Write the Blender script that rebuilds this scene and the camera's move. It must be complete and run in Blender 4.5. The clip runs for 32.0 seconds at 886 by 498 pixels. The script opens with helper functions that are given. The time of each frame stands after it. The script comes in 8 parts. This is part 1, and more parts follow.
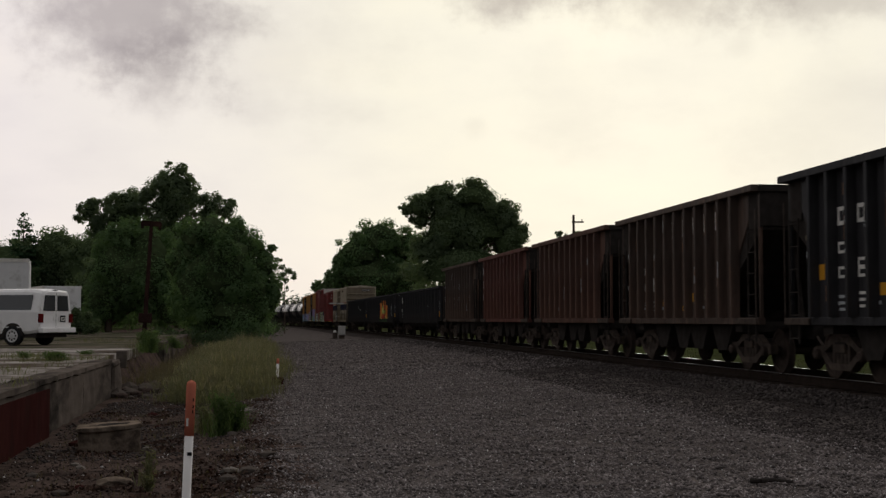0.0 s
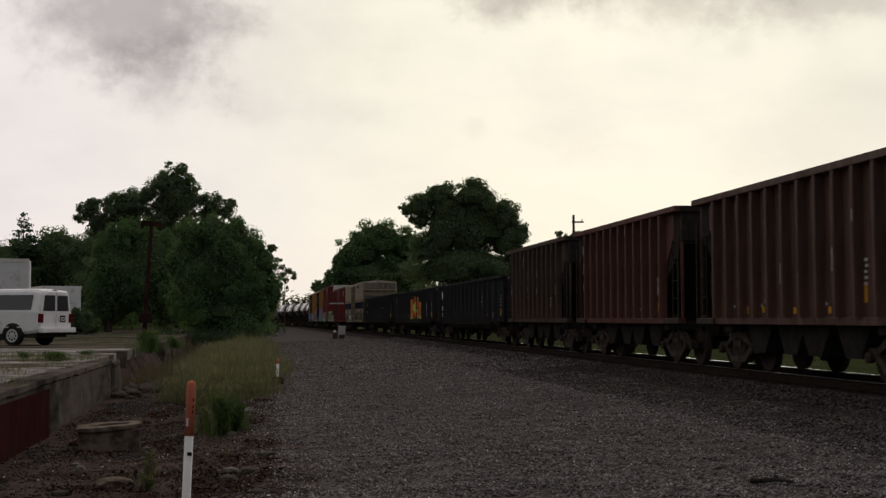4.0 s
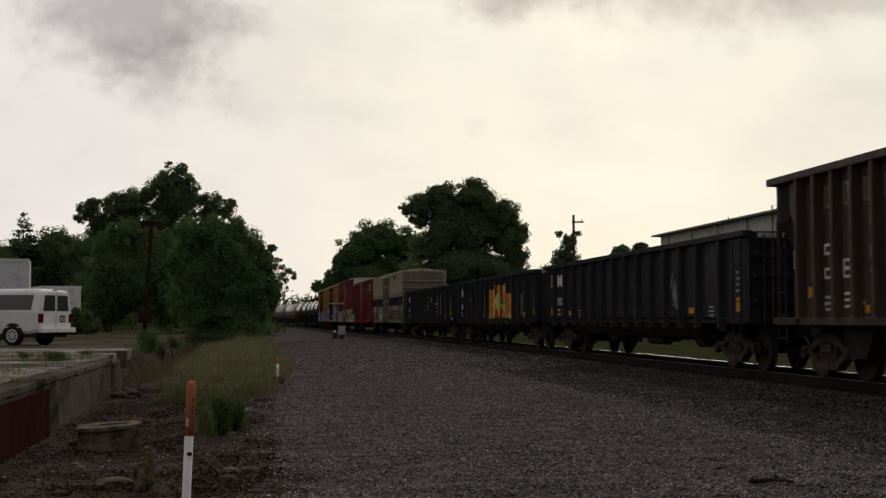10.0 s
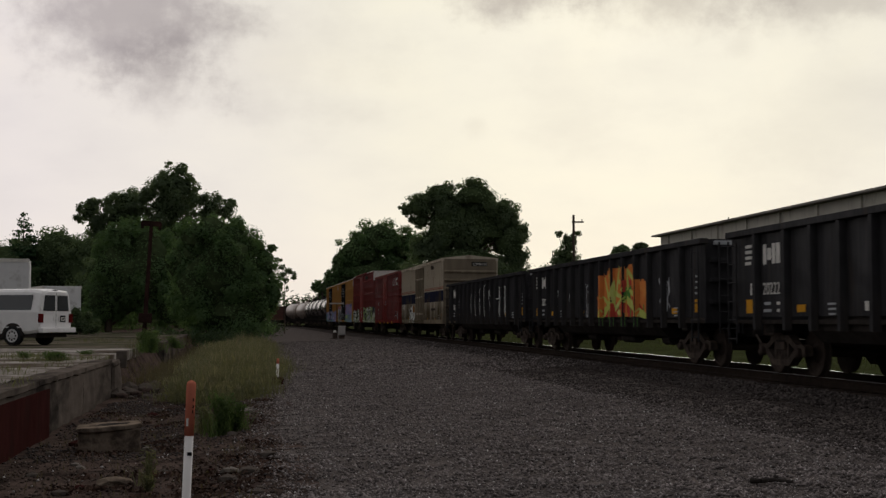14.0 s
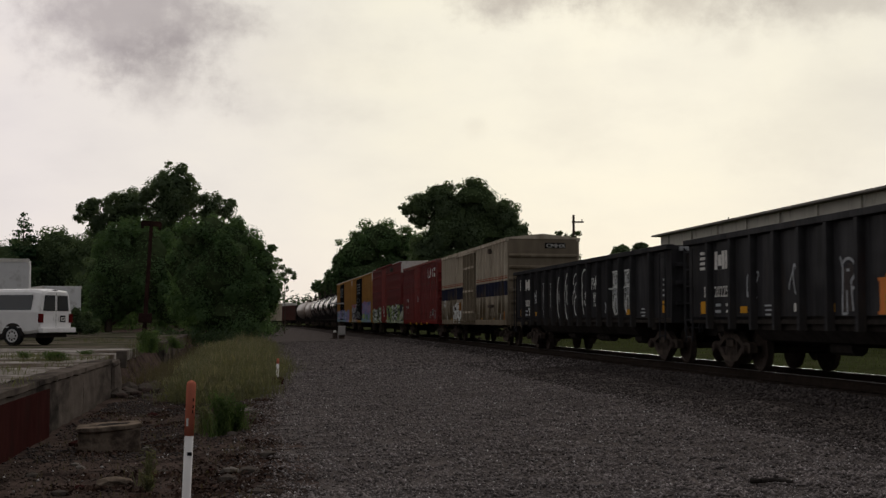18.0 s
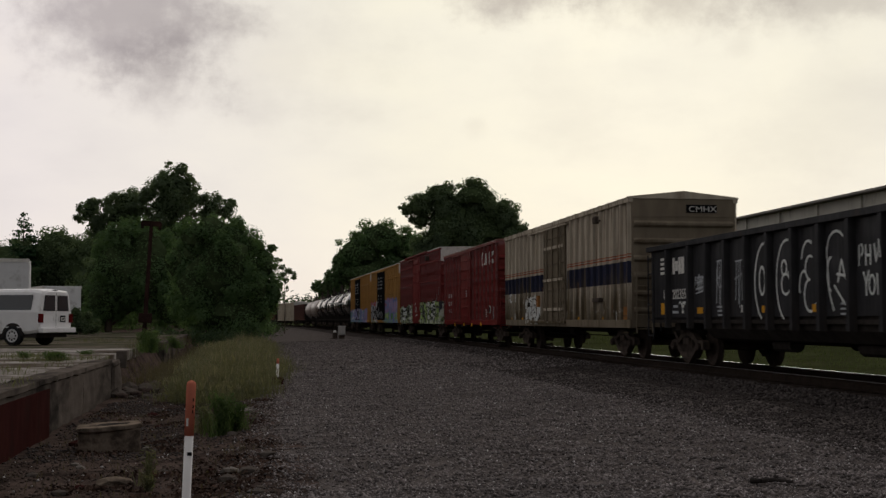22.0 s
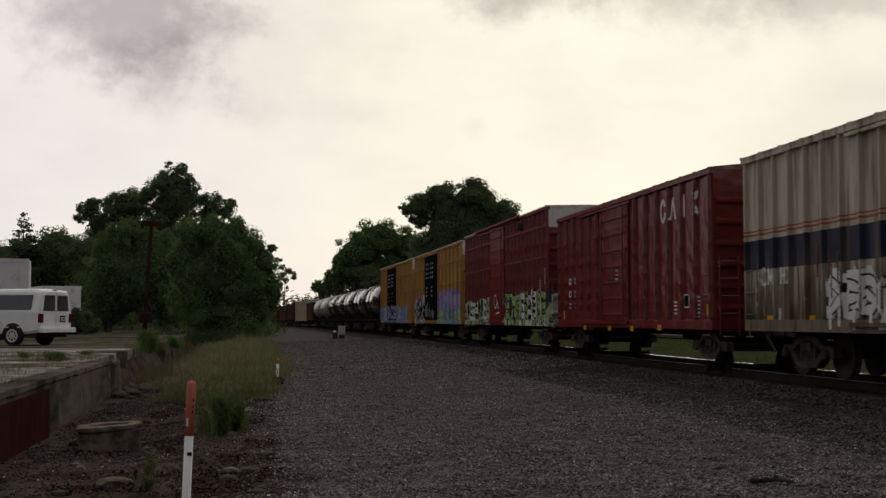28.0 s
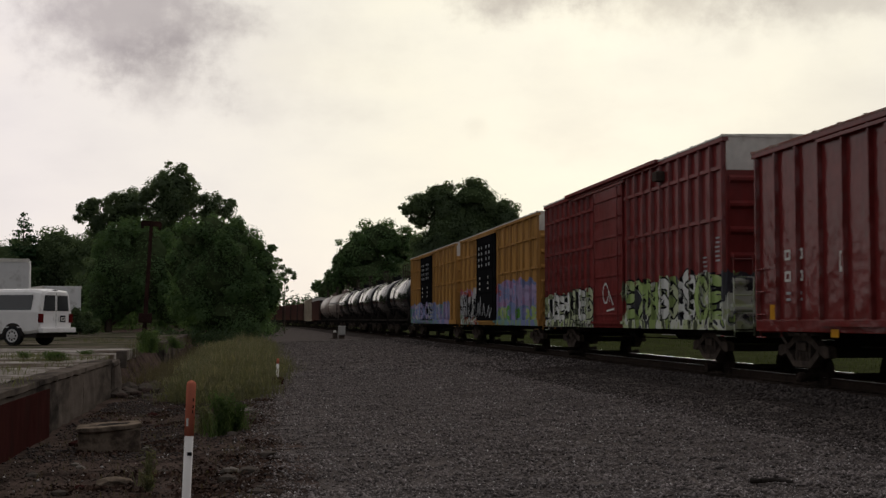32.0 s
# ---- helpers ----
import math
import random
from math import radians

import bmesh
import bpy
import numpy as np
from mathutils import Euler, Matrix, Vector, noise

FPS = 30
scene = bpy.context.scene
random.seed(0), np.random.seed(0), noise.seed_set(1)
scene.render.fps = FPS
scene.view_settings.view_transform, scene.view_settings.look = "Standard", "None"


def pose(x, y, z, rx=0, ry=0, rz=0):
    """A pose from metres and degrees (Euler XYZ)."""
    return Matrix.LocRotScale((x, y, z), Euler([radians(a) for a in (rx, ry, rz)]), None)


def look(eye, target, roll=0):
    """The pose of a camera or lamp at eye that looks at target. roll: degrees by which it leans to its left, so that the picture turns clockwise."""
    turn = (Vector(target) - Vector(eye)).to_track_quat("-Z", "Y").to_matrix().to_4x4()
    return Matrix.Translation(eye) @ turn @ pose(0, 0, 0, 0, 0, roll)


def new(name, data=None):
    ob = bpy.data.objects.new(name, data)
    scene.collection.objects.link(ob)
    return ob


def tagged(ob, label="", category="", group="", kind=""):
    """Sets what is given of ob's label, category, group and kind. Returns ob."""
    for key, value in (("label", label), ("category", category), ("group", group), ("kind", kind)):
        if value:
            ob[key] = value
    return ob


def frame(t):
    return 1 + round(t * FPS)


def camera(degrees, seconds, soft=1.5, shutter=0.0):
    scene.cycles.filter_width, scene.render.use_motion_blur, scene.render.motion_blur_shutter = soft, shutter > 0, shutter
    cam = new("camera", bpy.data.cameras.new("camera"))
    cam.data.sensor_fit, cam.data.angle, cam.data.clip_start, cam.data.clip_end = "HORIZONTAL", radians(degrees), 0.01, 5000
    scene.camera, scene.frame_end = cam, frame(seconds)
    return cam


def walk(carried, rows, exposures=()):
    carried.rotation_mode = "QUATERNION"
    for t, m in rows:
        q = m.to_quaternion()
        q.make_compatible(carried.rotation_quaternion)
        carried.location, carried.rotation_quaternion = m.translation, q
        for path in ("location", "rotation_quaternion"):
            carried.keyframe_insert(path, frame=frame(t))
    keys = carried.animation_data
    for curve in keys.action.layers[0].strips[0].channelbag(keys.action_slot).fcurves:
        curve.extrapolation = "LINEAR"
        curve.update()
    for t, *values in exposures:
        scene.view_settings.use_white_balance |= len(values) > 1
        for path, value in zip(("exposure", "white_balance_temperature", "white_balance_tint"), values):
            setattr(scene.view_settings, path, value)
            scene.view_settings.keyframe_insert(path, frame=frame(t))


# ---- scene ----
EYE = Vector((0.0, 0.0, 1.55))
YAW, PITCH = radians(8.127), radians(3.18)
AIM = EYE + Vector((math.sin(YAW), math.cos(YAW), math.tan(PITCH))) * 50
cam = camera(38.42, 32.0, soft=1.4, shutter=0.5)
walk(cam, [(0.0, look(EYE, AIM)), (32.0, look(EYE, AIM))],
     exposures=((0.0, 0.08), (7.0, 0.05), (12.0, 0.02), (18.0, 0.0), (24.0, 0.05), (32.0, 0.10)))

# ---- world and sun ----
SUN_AZ, SUN_EL = 16.0, 14.0          # degrees east of north (the track runs north), and above the horizon
scene.view_settings.exposure = 0.0


def sun_way():
    a, e = radians(SUN_AZ), radians(SUN_EL)
    return Vector((math.sin(a) * math.cos(e), math.cos(a) * math.cos(e), math.sin(e)))


# darker clouds: degrees east of north, degrees up, half width, half height, how dark
CLOUDS = ((18.4, 13.9, 5.5, 1.5, 0.34), (25.0, 13.5, 5.0, 1.4, 0.26), (-6.3, 13.6, 5.2, 3.7, 0.85), (-4.6, 10.4, 2.4, 2.0, 0.40), (11.2, 14.9, 4.2, 1.8, 0.85), (18.5, 14.4, 4.6, 1.3, 0.40), (25.8, 13.6, 3.4, 1.0, 0.35),
          (0.8, 11.5, 6.5, 3.0, 0.14), (13.6, 10.0, 2.4, 3.6, 0.08), (26.0, 8.6, 6.0, 3.0, 0.10), (9.6, 8.7, 0.7, 0.7, 0.14), (21.5, 11.9, 0.8, 0.9, 0.16))


def make_world():
    w = bpy.data.worlds.new("world")
    scene.world = w
    w.use_nodes = True
    nt = w.node_tree
    nt.nodes.clear()
    N, L = nt.nodes.new, nt.links.new

    def calc(op, a, b):
        k = N("ShaderNodeMath"); k.operation = op
        for i, v in enumerate((a, b)):
            if isinstance(v, (int, float)):
                k.inputs[i].default_value = v
            else:
                L(v, k.inputs[i])
        return k.outputs[0]

    def ramp(fac, stops):
        r = N("ShaderNodeValToRGB")
        e = r.color_ramp.elements
        e[0].position, e[0].color = stops[0][0], (*stops[0][1], 1)
        e[1].position, e[1].color = stops[-1][0], (*stops[-1][1], 1)
        for pos, col in stops[1:-1]:
            e.new(pos).color = (*col, 1)
        L(fac, r.inputs[0])
        return r.outputs[0]

    def blend(kind, fac, a, b):
        m = N("ShaderNodeMix"); m.data_type, m.blend_type = "RGBA", kind
        for i, v in ((0, fac), (6, a), (7, b)):
            if isinstance(v, (float, tuple)):
                m.inputs[i].default_value = v
            else:
                L(v, m.inputs[i])
        return m.outputs[2]

    def dot(vec, d):
        k = N("ShaderNodeVectorMath"); k.operation = "DOT_PRODUCT"
        L(vec, k.inputs[0]); k.inputs[1].default_value = d
        return k.outputs["Value"]
    out, bg, tc = N("ShaderNodeOutputWorld"), N("ShaderNodeBackground"), N("ShaderNodeTexCoord")
    way = tc.outputs["Generated"]
    sky = N("ShaderNodeTexSky")
    sky.sky_type, sky.sun_disc = "NISHITA", False
    sky.sun_elevation, sky.sun_rotation = radians(SUN_EL), radians(SUN_AZ)
    # the cloud deck thins and brightens round the hidden sun and is heavy elsewhere
    near = calc("MULTIPLY_ADD", dot(way, sun_way()), 0.5)
    near.node.inputs[2].default_value = 0.5
    deck = ramp(near, ((0.0, (0.21, 0.206, 0.215)), (0.25, (0.28, 0.273, 0.28)), (0.45, (0.41, 0.40, 0.41)), (0.60, (0.48, 0.465, 0.47)), (0.80, (0.58, 0.555, 0.55)), (0.90, (0.70, 0.66, 0.645)),
                       (0.945, (0.81, 0.745, 0.73)), (0.975, (0.825, 0.775, 0.715)), (0.993, (0.85, 0.81, 0.69)), (1.0, (0.87, 0.835, 0.715))))
    n1 = N("ShaderNodeTexNoise")
    n1.inputs["Scale"].default_value, n1.inputs["Detail"].default_value, n1.inputs["Roughness"].default_value = 9.0, 7.0, 0.55
    mp = N("ShaderNodeMapping"); mp.inputs["Scale"].default_value = (1.0, 1.0, 2.4)
    L(way, mp.inputs[0]); L(mp.outputs[0], n1.inputs["Vector"])
    n2 = N("ShaderNodeTexNoise")
    n2.inputs["Scale"].default_value, n2.inputs["Detail"].default_value, n2.inputs["Roughness"].default_value = 30.0, 8.0, 0.62
    L(way, n2.inputs["Vector"])
    col = blend("MULTIPLY", 1.0, deck, ramp(n1.outputs["Fac"], ((0.25, (0.93, 0.93, 0.945)), (0.5, (1.0, 1.0, 1.0)), (0.75, (1.05, 1.045, 1.02)))))
    ragged = calc("MULTIPLY", calc("SUBTRACT", n2.outputs["Fac"], 0.5), 1.7)
    soft = calc("MULTIPLY", calc("SUBTRACT", n1.outputs["Fac"], 0.5), 1.2)
    ragged = calc("ADD", ragged, soft)
    for az, el, rw, rh, dark in CLOUDS:
        a, e = radians(az), radians(el)
        c = Vector((math.sin(a) * math.cos(e), math.cos(a) * math.cos(e), math.sin(e)))
        h = Vector((math.cos(a), -math.sin(a), 0))
        v = h.cross(c)
        p = calc("DIVIDE", dot(way, h), math.sin(radians(rw)))
        q = calc("DIVIDE", dot(way, v), math.sin(radians(rh)))
        r = calc("SQRT", calc("ADD", calc("MULTIPLY", p, p), calc("MULTIPLY", q, q)), 0.0)
        r = calc("ADD", r, ragged)
        mr = N("ShaderNodeMapRange"); mr.interpolation_type = "SMOOTHSTEP"
        for k, x in (("From Min", 1.25), ("From Max", 0.15), ("To Min", 0.0), ("To Max", dark)):
            mr.inputs[k].default_value = x
        L(r, mr.inputs[0])
        ahead = calc("MULTIPLY", mr.outputs[0], calc("GREATER_THAN", dot(way, c), 0.5))
        col = blend("MULTIPLY", ahead, col, (0.50, 0.475, 0.51, 1.0))
    clear = blend("MULTIPLY", 1.0, sky.outputs[0], (0.1, 0.1, 0.1, 1.0))
    col = blend("MIX", 0.97, clear, col)
    L(col, bg.inputs[0])
    bg.inputs[1].default_value = SKY
    L(bg.outputs[0], out.inputs[0])


SKY = 1.0
make_world()
sun = new("sun", bpy.data.lights.new("sun", "SUN"))
sun.data.energy, sun.data.angle, sun.data.color = 0.72, radians(20), (1.0, 0.93, 0.82)
sun.matrix_world = look(sun_way() * 300, (0, 0, 0))

# ---- materials ----
def material(name, base, rough=0.7, metal=0.0, vary=0.35, scale=6.0, bump=0.15, bump_scale=40.0, stain=None, stain_amount=0.5,
             stretch=(1, 1, 1), spec=0.0, island=0.0, pick=0.0, stain_scale=1.6, buckle=0.0, gloss=0.0, patch=0.0, dent=1.3):
    """A weathered surface: base colour with grain and, where stain is given, streaks or patches of it."""
    m = bpy.data.materials.new(name)
    m.use_nodes = True
    nt = m.node_tree
    N, L = nt.nodes.new, nt.links.new
    b = nt.nodes["Principled BSDF"]
    b.inputs["Roughness"].default_value, b.inputs["Metallic"].default_value = rough, metal
    b.inputs["Specular IOR Level"].default_value = spec
    tc = N("ShaderNodeTexCoord")
    mp = N("ShaderNodeMapping"); mp.inputs["Scale"].default_value = stretch
    L(tc.outputs["Object"], mp.inputs[0])
    n1 = N("ShaderNodeTexNoise"); n1.inputs["Scale"].default_value, n1.inputs["Detail"].default_value = scale, 6
    L(mp.outputs[0], n1.inputs["Vector"])
    n2 = N("ShaderNodeTexNoise"); n2.inputs["Scale"].default_value, n2.inputs["Detail"].default_value = scale * 0.13, 4
    L(mp.outputs[0], n2.inputs["Vector"])
    dark = tuple(c * (1 - vary) for c in base) + (1,)
    light = tuple(min(1, c * (1 + vary)) for c in base) + (1,)
    r = N("ShaderNodeValToRGB")
    r.color_ramp.elements[0].position, r.color_ramp.elements[0].color = 0.3, dark
    r.color_ramp.elements[1].position, r.color_ramp.elements[1].color = 0.7, light
    av = N("ShaderNodeMath"); av.operation = "MULTIPLY_ADD"; av.inputs[1].default_value = 0.55
    half = N("ShaderNodeMath"); half.operation = "MULTIPLY"; half.inputs[1].default_value = 0.45
    L(n2.outputs["Fac"], half.inputs[0]); L(n1.outputs["Fac"], av.inputs[0]); L(half.outputs[0], av.inputs[2])
    L(av.outputs[0], r.inputs[0])
    col = r.outputs[0]
    if stain:
        n3 = N("ShaderNodeTexNoise"); n3.inputs["Scale"].default_value, n3.inputs["Detail"].default_value = stain_scale, 8
        n3.inputs["Roughness"].default_value = 0.62
        L(mp.outputs[0], n3.inputs["Vector"])
        s = N("ShaderNodeValToRGB")
        s.color_ramp.elements[0].position, s.color_ramp.elements[1].position = 0.66 - 0.3 * stain_amount, 0.78 - 0.2 * stain_amount
        L(n3.outputs["Fac"], s.inputs[0])
        mx = N("ShaderNodeMix"); mx.data_type = "RGBA"
        mx.inputs[7].default_value = (*stain, 1)
        L(s.outputs[0], mx.inputs[0]); L(col, mx.inputs[6])
        col = mx.outputs[2]
    if patch:                                        # broad patches of dust and damp
        n4 = N("ShaderNodeTexNoise"); n4.inputs["Scale"].default_value, n4.inputs["Detail"].default_value = patch, 5
        L(tc.outputs["Object"], n4.inputs["Vector"])
        pr = N("ShaderNodeValToRGB")
        pr.color_ramp.elements[0].position, pr.color_ramp.elements[0].color = 0.36, (0.66, 0.60, 0.56, 1)
        pr.color_ramp.elements[1].position, pr.color_ramp.elements[1].color = 0.62, (1.0, 1.0, 1.0, 1)
        mp4 = N("ShaderNodeMix"); mp4.data_type, mp4.blend_type = "RGBA", "MULTIPLY"
        mp4.inputs[0].default_value = 1.0
        L(col, mp4.inputs[6]); L(pr.outputs[0], mp4.inputs[7])
        col = mp4.outputs[2]
    if island or pick:
        src = N("ShaderNodeNewGeometry").outputs["Random Per Island"] if island else N("ShaderNodeObjectInfo").outputs["Random"]
        k = island or pick
        mr = N("ShaderNodeMapRange"); mr.inputs["To Min"].default_value, mr.inputs["To Max"].default_value = 1 - k, 1 + k
        L(src, mr.inputs[0])
        mu = N("ShaderNodeVectorMath"); mu.operation = "SCALE"
        L(col, mu.inputs[0]); L(mr.outputs[0], mu.inputs["Scale"])
        col = mu.outputs[0]
    L(col, b.inputs["Base Color"])
    if bump:
        nb = N("ShaderNodeTexNoise"); nb.inputs["Scale"].default_value, nb.inputs["Detail"].default_value = bump_scale, 5
        L(mp.outputs[0], nb.inputs["Vector"])
        bp = N("ShaderNodeBump"); bp.inputs["Strength"].default_value, bp.inputs["Distance"].default_value = bump, 0.02
        L(nb.outputs["Fac"], bp.inputs["Height"]); L(bp.outputs[0], b.inputs["Normal"])
        if buckle:                                   # dented and bulging sheet metal
            nd = N("ShaderNodeTexNoise"); nd.inputs["Scale"].default_value, nd.inputs["Detail"].default_value = dent, 1.5
            L(tc.outputs["Object"], nd.inputs["Vector"])
            bd = N("ShaderNodeBump"); bd.inputs["Strength"].default_value, bd.inputs["Distance"].default_value = 1.0, buckle
            L(nd.outputs["Fac"], bd.inputs["Height"]); L(bd.outputs[0], bp.inputs["Normal"])
        if gloss:                                    # worn clear gloss over the paint
            gl = N("ShaderNodeBsdfGlossy"); gl.inputs["Roughness"].default_value = 0.16
            L(bp.outputs[0], gl.inputs["Normal"])
            mg = N("ShaderNodeMixShader"); mg.inputs[0].default_value = gloss
            L(b.outputs[0], mg.inputs[1]); L(gl.outputs[0], mg.inputs[2])
            L(mg.outputs[0], nt.nodes["Material Output"].inputs[0])
    return m


def leaf_material(name, base, vary=0.4):
    m = material(name, base, 0.6, 0, 0.42, 0.6, 0, island=vary, spec=0.02)
    b = m.node_tree.nodes["Principled BSDF"]
    tr = m.node_tree.nodes.new("ShaderNodeBsdfTranslucent")
    tr.inputs[0].default_value = (base[0] * 2.0, base[1] * 2.05, base[2] * 1.2, 1)
    mx = m.node_tree.nodes.new("ShaderNodeMixShader"); mx.inputs[0].default_value = 0.42
    m.node_tree.links.new(b.outputs[0], mx.inputs[1]); m.node_tree.links.new(tr.outputs[0], mx.inputs[2])
    m.node_tree.links.new(mx.outputs[0], m.node_tree.nodes["Material Output"].inputs[0])
    return m


